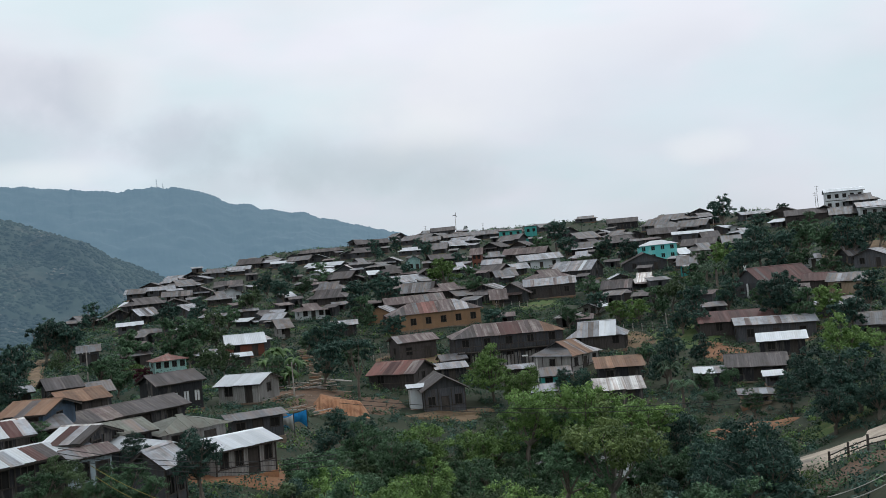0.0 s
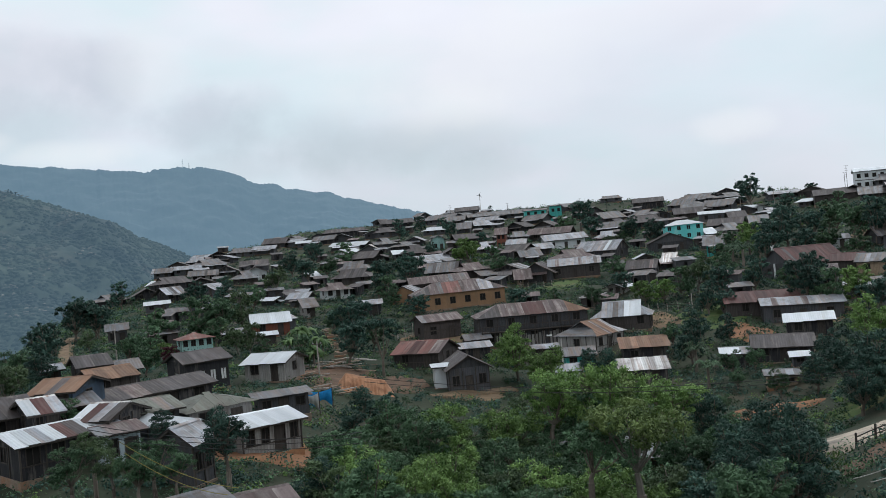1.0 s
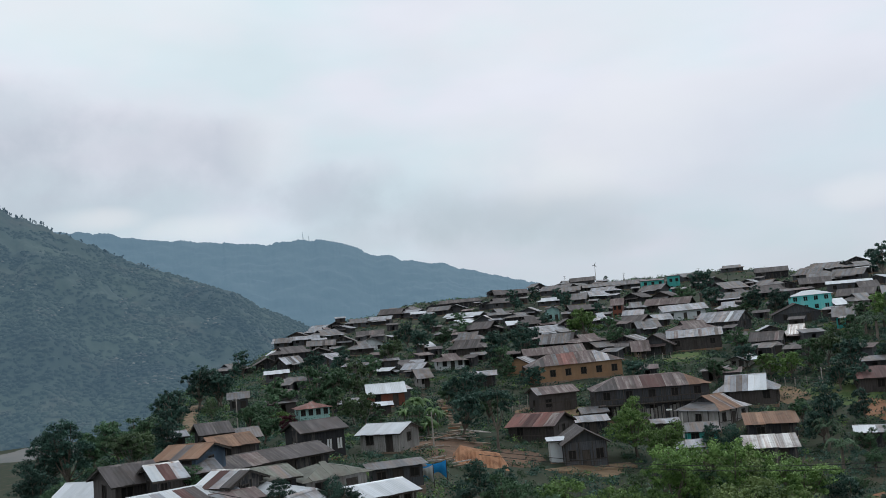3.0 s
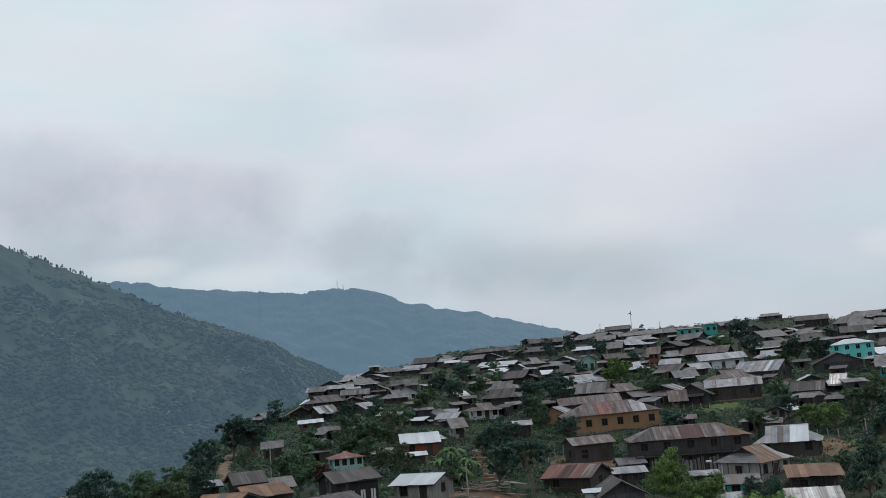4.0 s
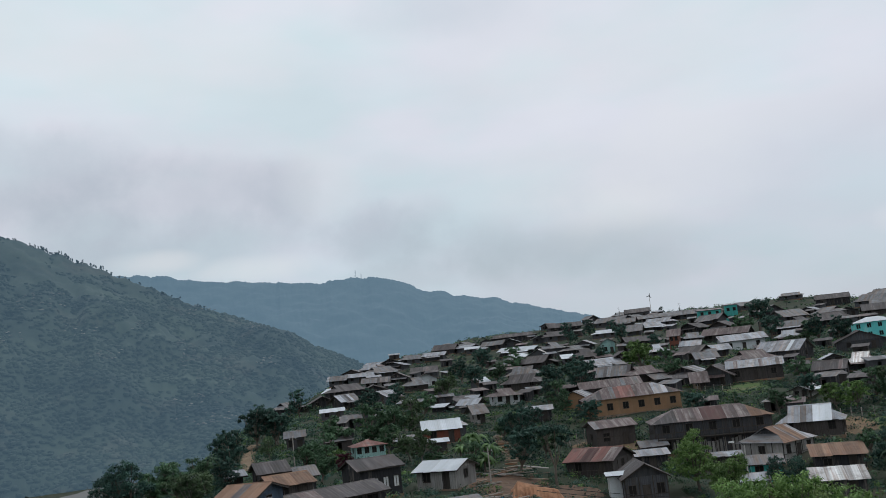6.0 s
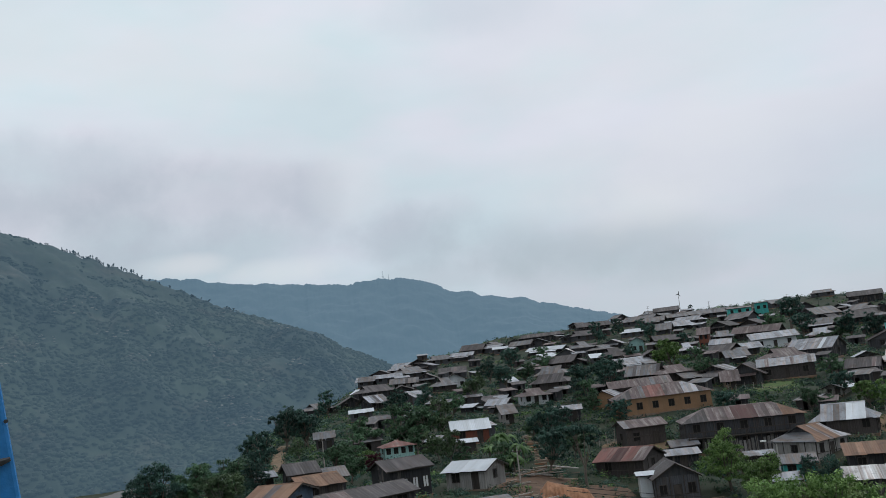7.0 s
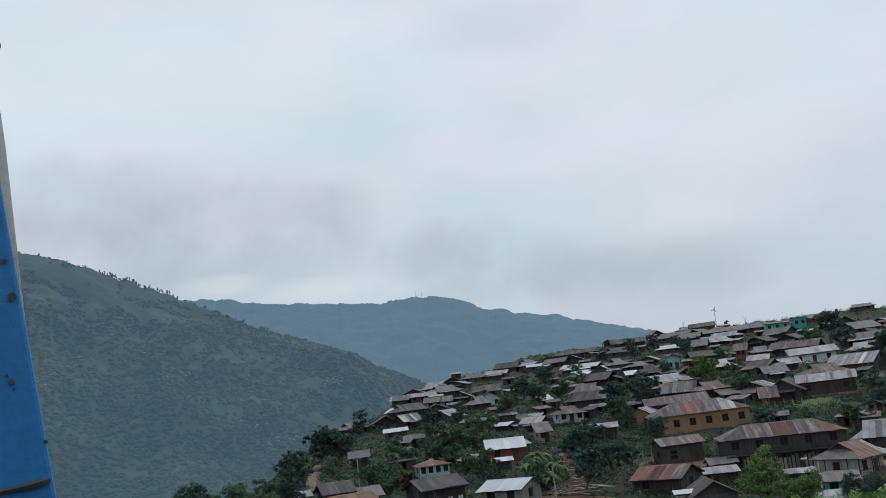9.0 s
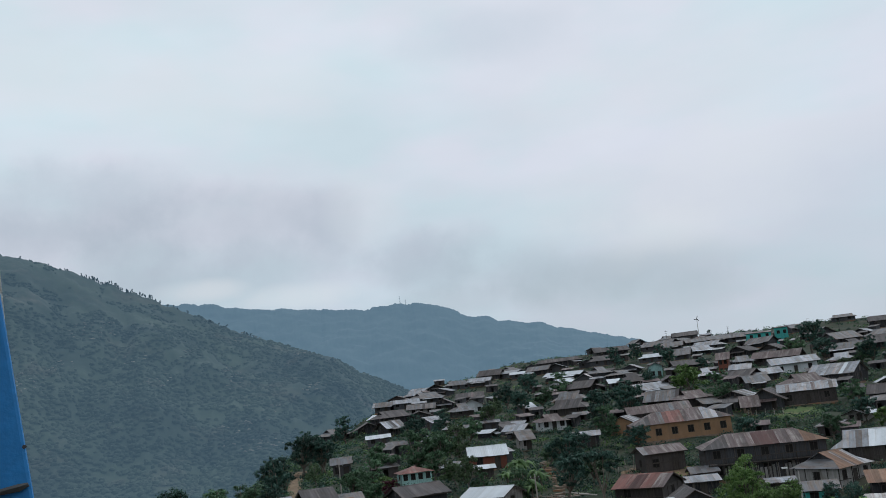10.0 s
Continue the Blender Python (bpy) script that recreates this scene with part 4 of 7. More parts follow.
        if settle.random() < 0.65:
            porch(root, w, d, h, 0, w * settle.uniform(0.6, 1.0), settle.uniform(1.4, 2.2), other, trim)
        else:
            porch(root, w, d, h, settle.choice((-1, 1)), d * settle.uniform(0.6, 0.95), settle.uniform(1.4, 2.2), other, trim)
    if kind in ("gable", "front"):
        for m, span in slopes if level else slopes[:1]:
            for sx in (-1, 1):
                cx = sx * (span / 2 - 0.05)
                part("bargeboard", Solid().box(cx - 0.03, -length, -0.16, cx + 0.03, 0, -0.02), F, root, at=m)
            part("eave_board", Solid().box(-span / 2 + 0.09, -length + 0.02, -0.14, span / 2 - 0.09, -length + 0.06, -0.02), F, root, at=m)
        part("ridge_cap", Solid().prism([(-lw / 2 - over, -0.22, ez + rise - 0.01), (-lw / 2 - over, 0, ez + rise + 0.12), (-lw / 2 - over, 0.22, ez + rise - 0.01)], (lw + 2 * over, 0, 0)), mat, root, at=spin)
    if finial:
        for a in (-38, 38):
            part("finial", Solid().box(-0.09, -0.03, -0.5, 0.09, 0.03, 0.8), M["frame_white"], root, "white crossed gable boards", at=Matrix.Translation((0, -d / 2 - over - 0.06 - 0.001 * a, ez + rise)) @ Matrix.Rotation(radians(a), 4, "Y"))
        part("porch_post", Solid().box(-0.12, -d / 2 - over, -1.5, 0.12, -d / 2 - over + 0.24, h), M["frame_white"], root, "white porch post")
    return root


def hut(x, y, turn, w, d, h, roof, wall, label):
    """A small plank outbuilding with a single-pitch tin roof."""
    FOOTPRINTS.append((x, y, 0.5 * math.hypot(w, d)))
    root = thing("hut", pose(x, y, ground(x, y), 0, 0, turn), label, "hut", "small huts")
    s = holed_wall(Solid(), w, h, 0.1, [(-0.4, 0.0, 0.4, min(1.7, h - 0.2))], -d / 2)
    part("front_wall", s, M[wall], root)
    part("side_wall", Solid().prism([(-w / 2, -d / 2 + 0.1, 0), (-w / 2, d / 2, 0), (-w / 2, d / 2, h + 0.5), (-w / 2, -d / 2 + 0.1, h)], (0.1, 0, 0)), M[wall], root)
    part("side_wall", Solid().prism([(w / 2 - 0.1, -d / 2 + 0.1, 0), (w / 2 - 0.1, d / 2, 0), (w / 2 - 0.1, d / 2, h + 0.5), (w / 2 - 0.1, -d / 2 + 0.1, h)], (0.1, 0, 0)), M[wall], root)
    part("back_wall", Solid().box(-w / 2 + 0.1, d / 2 - 0.1, 0, w / 2 - 0.1, d / 2, h + 0.5), M[wall], root)
    part("plinth", Solid().box(-w / 2 - 0.1, -d / 2 - 0.1, -2.0, w / 2 + 0.1, d / 2 + 0.1, 0), M["plinth_stone"], root)
    a = math.atan2(0.5, d)
    part("roof_slope", Solid().box(-w / 2 - 0.4, -d - 0.8, 0, w / 2 + 0.4, 0, 0.05), M[roof], root, at=Matrix.Translation((0, d / 2 + 0.4, h + 0.6)) @ Matrix.Rotation(a, 4, "X"))
    return root


# ---- trees ----
GROWN = {}
SHAPES = {
    # leaf colour, lobes, spread of the lobes, height of the crown's middle, flattening, leaf lift
    "mid": ("mid", 10, 0.30, 0.60, 0.90),
    "dark": ("dark", 11, 0.28, 0.62, 1.0),
    "bright": ("bright", 11, 0.31, 0.60, 0.85),
    "olive": ("olive", 8, 0.30, 0.66, 0.85),
    "flat": ("lime", 11, 0.36, 0.62, 0.42),
    "hazy": ("hazy", 7, 0.24, 0.50, 1.0),
    "red": ("red", 7, 0.26, 0.70, 0.95),
    "dark_tall": ("dark", 6, 0.26, 1.15, 0.60),
}


def scatter_leaves(s, centre, radii, count, size, rng, gap=0.2, plain=False):
    """Leaf blades in the outer part of an ellipsoid, each a folded kite of its own."""
    cx, cy, cz = centre
    for _ in range(count):
        while True:
            d = Vector((rng.gauss(0, 1), rng.gauss(0, 1), rng.gauss(0, 1)))
            if d.length > 0.1:
                break
        d.normalize()
        k = rng.random() ** 0.45
        p = Vector((cx + d.x * radii[0] * k, cy + d.y * radii[1] * k, cz + d.z * radii[2] * k))
        if noise.noise(p * 9 + Vector((cx * 7, 0, 0))) < -gap:
            continue
        n = (d + Vector((rng.uniform(-0.8, 0.8), rng.uniform(-0.8, 0.8), rng.uniform(-0.1, 1.2)))).normalized()
        u = n.cross(Vector((rng.uniform(-1, 1), rng.uniform(-1, 1), rng.uniform(-1, 1)))).normalized()
        w = n.cross(u)
        a = size * rng.uniform(0.6, 1.35)
        b = a * 0.52
        i = len(s.v)
        if plain:
            s.v += [tuple(p - a * u), tuple(p + b * w - 0.25 * a * n), tuple(p + a * u - b * w - 0.2 * a * n)]
            s.f.append((i, i + 1, i + 2))
            continue
        s.v += [tuple(p - a * u), tuple(p + b * w - 0.25 * a * n), tuple(p + a * u - 0.2 * a * n), tuple(p - b * w - 0.25 * a * n)]
        s.f.append((i, i + 1, i + 2, i + 3))


def grow(kind, variant, fine, at):
    """A tree of crown breadth 1: trunk, limbs and a crown of separate leaves in several uneven lobes."""
    rng = random.Random("%s%d%d" % (kind, variant, fine))
    colour, lobes, spread, middle, flat = SHAPES[kind]
    root = thing("tree", at, TREE_WORDS[kind], "tree", "village trees")
    wood, crown = Solid(), Solid()
    lean = Vector((rng.uniform(-0.06, 0.06), rng.uniform(-0.06, 0.06), 0))
    fork = Vector((lean.x, lean.y, middle * rng.uniform(0.28, 0.4)))
    wood.tube([(0, 0, -0.12), fork * 0.5 + Vector((rng.uniform(-0.02, 0.02), 0, 0)), fork], [0.042, 0.033, 0.027], 6)
    total = (9000 if kind == "flat" else 7600) if fine else 3000
    leaf_size = (0.018 if kind == "flat" else 0.022) if fine else 0.038
    for i in range(lobes):
        a = 2 * math.pi * i / lobes * 1.618 * 2 + rng.uniform(-0.4, 0.4)
        out = spread * (0.25 + 0.75 * math.sqrt((i + 0.5) / lobes)) * rng.uniform(0.8, 1.15)
        up = middle + flat * (rng.uniform(-0.26, 0.30) - 0.25 * (out / spread - 0.6))
        c = Vector((out * math.cos(a) + lean.x * 2, out * math.sin(a) + lean.y * 2, up))
        r = rng.uniform(0.19, 0.29)
        bend = fork.lerp(c, 0.55) + Vector((0, 0, -0.04))
        wood.tube([fork, bend, c, c + Vector((rng.uniform(-0.06, 0.06), rng.uniform(-0.06, 0.06), r * flat * 0.6))], [0.012 if kind == "flat" else 0.019, 0.010, 0.006, 0.003], 4)
        for _ in range(3):
            e = c + Vector((rng.uniform(-r, r), rng.uniform(-r, r), rng.uniform(-0.3, 0.7) * r * flat))
            wood.tube([bend.lerp(c, 0.5), e], [0.006, 0.002], 3)
        tufts = 15 if fine else 9
        for _ in range(tufts):
            d = Vector((rng.gauss(0, 1), rng.gauss(0, 1), rng.gauss(0.35, 1))).normalized() * rng.uniform(0.55, 1.0)
            k = r * rng.uniform(0.26, 0.42)
            scatter_leaves(crown, (c.x + d.x * r * 0.9, c.y + d.y * r * 0.9, c.z + d.z * r * max(flat, 0.5) * 0.8), (k, k, k * 0.6), total // (lobes * tufts), leaf_size, rng, 0.5, True)
    part("trunk", wood, M["haze_glow_bark" if kind == "hazy" else "bark_pale" if kind in ("flat", "olive") else "bark"], root)
    part("crown", crown, LEAF[colour], root)
    return root


def grow_banana(kind, variant, fine, at):
    """A clump of banana stems with long arching, split blades."""
    rng = random.Random("banana%d" % variant)
    root = thing("banana_plant", at, "clump of banana plants with long arching green leaves", "banana plant", "banana plants")
    for k in range(3):
        stem, blades = Solid(), Solid()
        bx, by = rng.uniform(-0.2, 0.2), rng.uniform(-0.2, 0.2)
        top = rng.uniform(0.45, 0.62)
        stem.tube([(bx, by, -0.1), (bx, by, top)], [0.045, 0.03], 8)
        for i in range(9):
            a = 2 * math.pi * i / 9 + rng.uniform(-0.3, 0.3)
            d = Vector((math.cos(a), math.sin(a), 0))
            side = Vector((-d.y, d.x, 0))
            reach, arch = rng.uniform(0.35, 0.55), rng.uniform(0.15, 0.40)
            prev = None
            for j in range(9):
                t = j / 8
                p = Vector((bx, by, top)) + d * reach * t + Vector((0, 0, arch * 2.4 * t - arch * 2.9 * t * t))
                half = 0.075 * math.sin(math.pi * min(1, 0.12 + 0.88 * t)) + 0.006
                row = [p + side * half - Vector((0, 0, half * 0.5)), p, p - side * half - Vector((0, 0, half * 0.5))]
                i0 = len(blades.v)
                blades.v += [tuple(q) for q in row]
                if prev is not None:
                    blades.f += [(prev, i0, i0 + 1, prev + 1), (prev + 1, i0 + 1, i0 + 2, prev + 2)]
                prev = i0
        part("stem", stem, M["bark"], root)
        part("leaves", blades, LEAF["banana"], root)
    return root


def grow_palm(kind, variant, fine, at):
    """A fan of long feathered fronds on a slim trunk."""
    rng = random.Random("palm%d" % variant)
    root = thing("palm_tree", at, "feathery green palm tree with drooping fronds", "palm tree", "palm trees")
    part("trunk", Solid().tube([(0, 0, -0.15), (0.02, 0, 0.35), (0, 0.01, 0.7)], [0.05, 0.04, 0.035], 7), M["bark"], root)
    fronds = Solid()
    for i in range(15):
        a = 2 * math.pi * i / 15 * 2.6 + rng.uniform(-0.2, 0.2)
        d = Vector((math.cos(a), math.sin(a), 0))
        side = Vector((-d.y, d.x, 0))
        rise, reach = rng.uniform(0.1, 0.55), rng.uniform(0.38, 0.55)
        for j in range(2, 15):
            t = j / 14
            p = Vector((0, 0, 0.7)) + d * reach * t + Vector((0, 0, rise * 2 * t - (rise * 1.7 + 0.25) * t * t))
            ln = 0.16 * math.sin(math.pi * (0.15 + 0.8 * t))
            for sgn in (-1, 1):
                q = p + side * sgn * ln + d * ln * 0.5 - Vector((0, 0, ln * 0.45))
                i0 = len(fronds.v)
                fronds.v += [tuple(p), tuple(p + d * 0.018), tuple(q)]
                fronds.f.append((i0, i0 + 1, i0 + 2))
        fronds.tube([(0, 0, 0.7), tuple(Vector((0, 0, 0.7)) + d * reach * 0.5 + Vector((0, 0, rise - (rise * 1.7 + 0.25) * 0.25))), tuple(Vector((0, 0, 0.7)) + d * reach + Vector((0, 0, rise * 0.3 - 0.25)))], [0.008, 0.006, 0.002], 4)
    part("fronds", fronds, LEAF["mid"], root)
    return root


def grow_bamboo(kind, variant, fine, at):
    """A clump of arching bamboo canes with drooping sprays of narrow leaves."""
    rng = random.Random("bamboo%d" % variant)
    root = thing("bamboo_clump", at, "arching clump of bamboo with fine pale green leaves", "bamboo", "bamboo clumps")
    canes, leaves = Solid(), Solid()
    for i in range(22):
        a = rng.uniform(0, 2 * math.pi)
        d = Vector((math.cos(a), math.sin(a), 0))
        lean, tall = rng.uniform(0.15, 0.5), rng.uniform(0.7, 1.1)
        pts = [d * (0.08 + lean * t * t) + Vector((0, 0, tall * (t - 0.18 * t * t * t))) for t in (0, 0.25, 0.5, 0.75, 1.0)]
        canes.tube(pts, [0.009, 0.008, 0.007, 0.005, 0.002], 5)
        for j in range(60):
            t = rng.uniform(0.35, 1.0)
            p = d * (0.08 + lean * t * t) + Vector((rng.uniform(-0.07, 0.07), rng.uniform(-0.07, 0.07), tall * (t - 0.18 * t * t * t) - rng.uniform(0, 0.07)))
            e = p + Vector((rng.uniform(-0.05, 0.05), rng.uniform(-0.05, 0.05), -0.05))
            w = Vector((rng.uniform(-1, 1), rng.uniform(-1, 1), 0)).normalized() * 0.009
            i0 = len(leaves.v)
            leaves.v += [tuple(p), tuple(p.lerp(e, 0.4) + w), tuple(e), tuple(p.lerp(e, 0.4) - w)]
            leaves.f.append((i0, i0 + 1, i0 + 2, i0 + 3))
    tagged(part("canes", canes, M["timber_pale"], root), kind="stuff")
    part("leaves", leaves, LEAF["bright"], root)
    return root


TREE_WORDS = {
    "mid": "leafy green broad-crowned tree on the hillside",
    "dark": "dense dark green broad-leaved tree among the houses",
    "bright": "fresh green tree with a loose leafy crown",
    "olive": "thin olive green tree with pale branches",
    "flat": "spreading flat-crowned tree with pale bare limbs",
    "hazy": "lone tree with painted haze on the crest across the valley",
    "red": "small tree with dark red leaves",
    "dark_tall": "slender dark tree with a long bare trunk",
}
MAKERS = {"banana": grow_banana, "palm": grow_palm, "bamboo": grow_bamboo}


def tree(x, y, size, kind, stem=0.0):
    """Plants a tree of that crown breadth; alike trees share their meshes."""
    rng = random.Random(round(x * 7 + y * 13))
    fine = math.hypot(x, y) < 118 and kind not in MAKERS
    key = (kind, rng.randrange(3), fine)
    scale = Matrix.Diagonal((size, size, size * rng.uniform(0.9, 1.12), 1))
    at = pose(x, y, ground(x, y) + stem, rng.uniform(-3, 3), rng.uniform(-3, 3), rng.uniform(0, 360)) @ scale
    if key in GROWN:
        proto = GROWN[key]
        inv = Matrix.Diagonal((*[1 / v for v in proto.scale], 1))
        ob = copy_thing(proto, at @ inv)
    else:
        ob = MAKERS.get(kind, grow)(kind, key[1], fine, at)
        if not stem:
            GROWN[key] = ob
    if stem:
        foot = -(stem + 0.4) / ob.scale.z
        part("lower_trunk", Solid().tube([(0.01, 0, foot), (-0.01, 0.01, foot * 0.4), (0, 0, 0.02)], [0.055, 0.048, 0.042], 7), M["bark"], ob)
    return ob


# ---- the village ----

# lower cluster of roofs
house(-17.0, 68.7, -12.45, 45, 5.0, 4.4, 2.3, 14, "tin_new", "plank_pale", "gable", level=2, windows=4, plinth="earth_wall", label="pale plank house with a new tin roof on red earth")
house(-19.2, 58.9, -12.09, 67, 1.9, 2.7, 2.9, 32, "tin_pale", "plank_grey", "gable", level=2, windows=2, door=False, label="small grey plank outhouse with a bright tin gable roof")
house(-22.0, 65.0, -11.84, 52, 2.2, 6.0, 2.6, 20, "tin_new", "plank_grey", "front", level=2, label="grey plank wing with a pale tin roof")
house(-29.2, 61.9, -10.95, 49, 6.7, 5.0, 2.3, 12, "tin_new", "plank_dark", "gable", level=2, bands=("tin_new", "tin_pale", "tin_new", "tin_maroon", "tin_brown", "tin_new", "tin_new", "tin_pale"), windows=4, label="long dark plank house with a pale grey tin roof")
house(-25.3, 62.5, -11.41, 41, 2.5, 3.2, 2.5, 12, "tin_rust", "sky_sheet", "gable", level=2, label="pale blue sheet-walled hut with a rust red tin roof")
house(-26.4, 65.1, -10.42, -12, 2.3, 4.6, 2.2, 18, "tin_stripe", "plank_dark", "gable", level=2, bands=("tin_new", "tin_maroon", "tin_new", "tin_pale", "tin_brown", "tin_new"), label="dark plank house with a white and rust striped tin roof")
house(-26.5, 69.4, -10.87, 40, 5.1, 5.5, 2.2, 12, "tin_olive", "plank_dark", "gable", level=1, windows=3, label="dark plank house with a mossy grey tin roof")
house(-21.7, 72.8, -11.58, 38, 5.1, 5.5, 2.4, 16, "tin_olive", "plank_pale", "hip", level=1, windows=2, label="pale plank house with an olive grey hipped tin roof")
house(-17.9, 82.5, -12.23, 22, 4.5, 2.4, 1.9, 3, "tin_grey", "plank_grey", "lean", level=1, windows=3, label="low grey plank shed with a flat tin roof")
house(-28.8, 79.4, -10.86, 44, 9.6, 5.0, 2.3, 15, "tin_brown", "plank_dark", "gable", level=1, windows=4, label="long dark house with a brown rusted tin roof")
house(-32.6, 72.6, -9.15, -5, 3.3, 5.0, 2.2, 16, "tin_orange", "blue_wall", "gable", level=1, label="dark blue plank house with a light brown roof")
house(-34.7, 85.3, -9.83, 37, 3.6, 5.5, 2.2, 14, "tin_orange", "plank_brown", "gable", level=1, label="brown plank house with an orange rusted roof")
house(-31.1, 101.8, -11.70, 41, 5.0, 5.0, 3.2, 20, "tin_brown", "plank_dark", "gable", level=1, windows=4, door=False, pane="frame_white", label="black plank house with white windows and brown tin roof")
house(-43.5, 141.9, -11.12, 27, 4.7, 4.6, 2.0, 18, "tin_red", "aqua", "hip", level=1, windows=4, door=False, label="aqua painted cottage with a dull red hipped roof")
house(-24.0, 108.7, -12.23, -17, 5.2, 5.0, 2.2, 18, "tin_new", "plank_pale", "gable", level=1, label="pale plank house with a light tin roof beside the steps")
house(-35.3, 158.8, -11.08, 17, 6.1, 6.0, 2.4, 25, "tin_new", "red_wall", "gable", level=1, label="brick red house with a bright white tin roof")
house(-33.9, 149.1, -11.92, 18, 2.8, 3.0, 1.8, 15, "tin_new", "plank_brown", "gable", level=1, windows=1, label="small hut with a white tin roof")
house(-63.0, 161.3, -10.53, 21, 3.2, 5.0, 2.6, 20, "tin_grey", "plank_grey", "gable", level=1, label="grey plank house with a grey tin roof above the track")
house(-75.8, 220.3, -8.23, 19, 5.4, 5.0, 2.0, 15, "tin_new", "plank_grey", "gable", level=1, label="low house with a white tin roof")
house(-50.0, 229.3, -7.93, 17, 5.5, 5.0, 2.4, 10, "tin_pale", "plank_grey", "gable", level=1, label="grey house with a flat pale tin roof")

# the middle of the slope
house(-1.7, 115.9, -16.40, 11, 5.0, 6.0, 3.0, 30, "tin_brown", "plank_grey", "front", level=2, windows=3, label="weathered plank shed with a dark gable roof on an earth terrace")
house(-4.8, 115.6, -15.93, 10, 1.6, 2.0, 2.7, 12, "tin_new", "white_wall", "gable", level=1, windows=0, door=False, label="narrow white sheet-metal closet beside the shed")
house(-7.0, 127.7, -14.60, -24, 6.7, 6.2, 2.2, 22, "tin_red", "plank_brown", "gable", level=2, bands=("tin_red", "tin_maroon", "tin_red", "tin_rust"), label="brown plank house with a red rusted roof")
house(-6.0, 148.4, -12.93, 22, 6.2, 5.0, 3.0, 18, "tin_rust", "plank_brown", "gable", level=1, storey=1, label="brown plank house with a worn rusty roof")
house(8.6, 142.9, -14.29, 6, 16.6, 6.8, 4.7, 24, "tin_rust", "plank_grey", "hip", level=2, windows=5, door=False, storey=1, skirt="plank_pale", bands=("tin_brown", "tin_rust", "tin_maroon", "tin_rust", "tin_orange"), label="long two-storey weathered grey plank house with a patched rusty hipped roof")
house(-2.8, 177.6, -9.98, 9, 17.2, 8.2, 3.0, 24, "tin_rust", "ochre", "hip", level=2, windows=6, door=False, bands=("tin_brown", "tin_rust", "tin_red", "tin_rust", "tin_pale", "tin_rust"), label="long ochre mud-walled house with a patched rusty hipped roof")
house(-12.9, 188.3, -9.33, -16, 5.1, 6.0, 2.4, 26, "tin_pale", "ochre", "front", level=1, windows=2, label="ochre wing with a pale tin gable roof")
house(-6.9, 194.5, -8.11, 10, 12.0, 6.0, 2.6, 22, "tin_rust", "plank_brown", "gable", level=1, label="brown house with a patched rusty roof")
house(23.9, 148.4, -13.93, -14, 8.8, 6.6, 2.4, 31, "tin_pale", "plank_brown", "gablet", level=2, windows=3, bands=("tin_pale", "tin_pale", "tin_new", "tin_pale"), end_roof="tin_pale", label="brown plank house with a tall pale tin gablet roof")
house(16.9, 136.0, -15.35, 52, 8.0, 6.4, 2.6, 28, "tin_orange", "plank_pale", "gablet", level=2, windows=3, end_roof="tin_grey", bands=("tin_orange", "tin_orange", "tin_pale"), label="pale plank house with an orange and grey gablet roof")
house(23.2, 128.5, -16.21, -5, 6.0, 4.4, 1.8, 12, "tin_orange", "plank_dark", "lean", level=1, label="dark open hut under a sloping rust-stained roof")
house(20.8, 117.0, -17.48, -5, 5.6, 3.6, 1.7, 14, "tin_stripe", "plank_dark", "lean", level=1, label="dark shed under a sloping striped tin roof")
house(11.4, 117.1, -17.29, -1, 2.6, 4.0, 2.2, 14, "tin_pale", "white_wall", "gable", level=1, windows=1, label="white sheet-walled shed with a tin roof")
house(15.3, 202.3, -7.89, -12, 6.6, 6.4, 2.4, 30, "tin_brown", "plank_grey", "front", level=1, over=0.8, label="grey plank house with a steep brown gable roof")
house(23.0, 202.4, -7.39, -6, 10.7, 6.0, 2.8, 24, "tin_pale", "plank_brown", "gable", level=1, windows=3, label="brown plank house with a pale tin roof above a green plot")
house(33.5, 231.6, -4.85, -33, 10.5, 8.0, 2.4, 28, "tin_pale", "plank_dark", "gable", level=1, label="dark plank house with a white patched tin roof")
house(60.5, 259.5, -2.53, -8, 10.3, 7.0, 4.6, 18, "tin_new", "turquoise", "hip", level=1, windows=4, door=False, glazing="turquoise", label="two-storey turquoise painted house with a bright tin roof")
house(52.8, 242.8, -4.40, -7, 11.0, 8.0, 2.4, 22, "tin_brown", "plank_grey", "front", level=1, label="grey plank house with a low brown gable roof")
house(36.7, 196.3, -8.66, -20, 5.8, 5.0, 2.4, 30, "tin_brown", "plank_grey", "gable", level=1, label="grey hut with a brown roof")
house(64.3, 179.6, -10.06, -68, 7.9, 13.0, 3.0, 36, "tin_maroon", "plank_grey", "front", level=1, finial=True, label="plank church hall with a steep maroon roof")
house(71.5, 177.9, -9.78, -22, 6.6, 6.0, 2.4, 22, "tin_maroon", "plank_brown", "gable", level=1, label="brown house with a maroon roof")
house(75.4, 171.3, -10.16, -34, 7.1, 6.0, 2.6, 22, "tin_grey", "tan_wall", "gable", level=1, label="tan plank house with a grey tin roof")
house(45.8, 148.5, -13.44, -7, 11.3, 7.0, 2.4, 20, "tin_maroon", "plank_brown", "gable", level=1, label="brown house with a dark red rusted roof")
house(49.8, 141.7, -14.18, -12, 11.3, 6.0, 2.8, 14, "tin_pale", "plank_grey", "gable", level=1, windows=3, label="long grey plank house with a pale tin roof")
house(45.8, 127.7, -14.63, -17, 5.8, 5.0, 2.2, 16, "tin_new", "plank_dark", "gable", level=1, label="dark plank hut with a brilliant white tin roof")
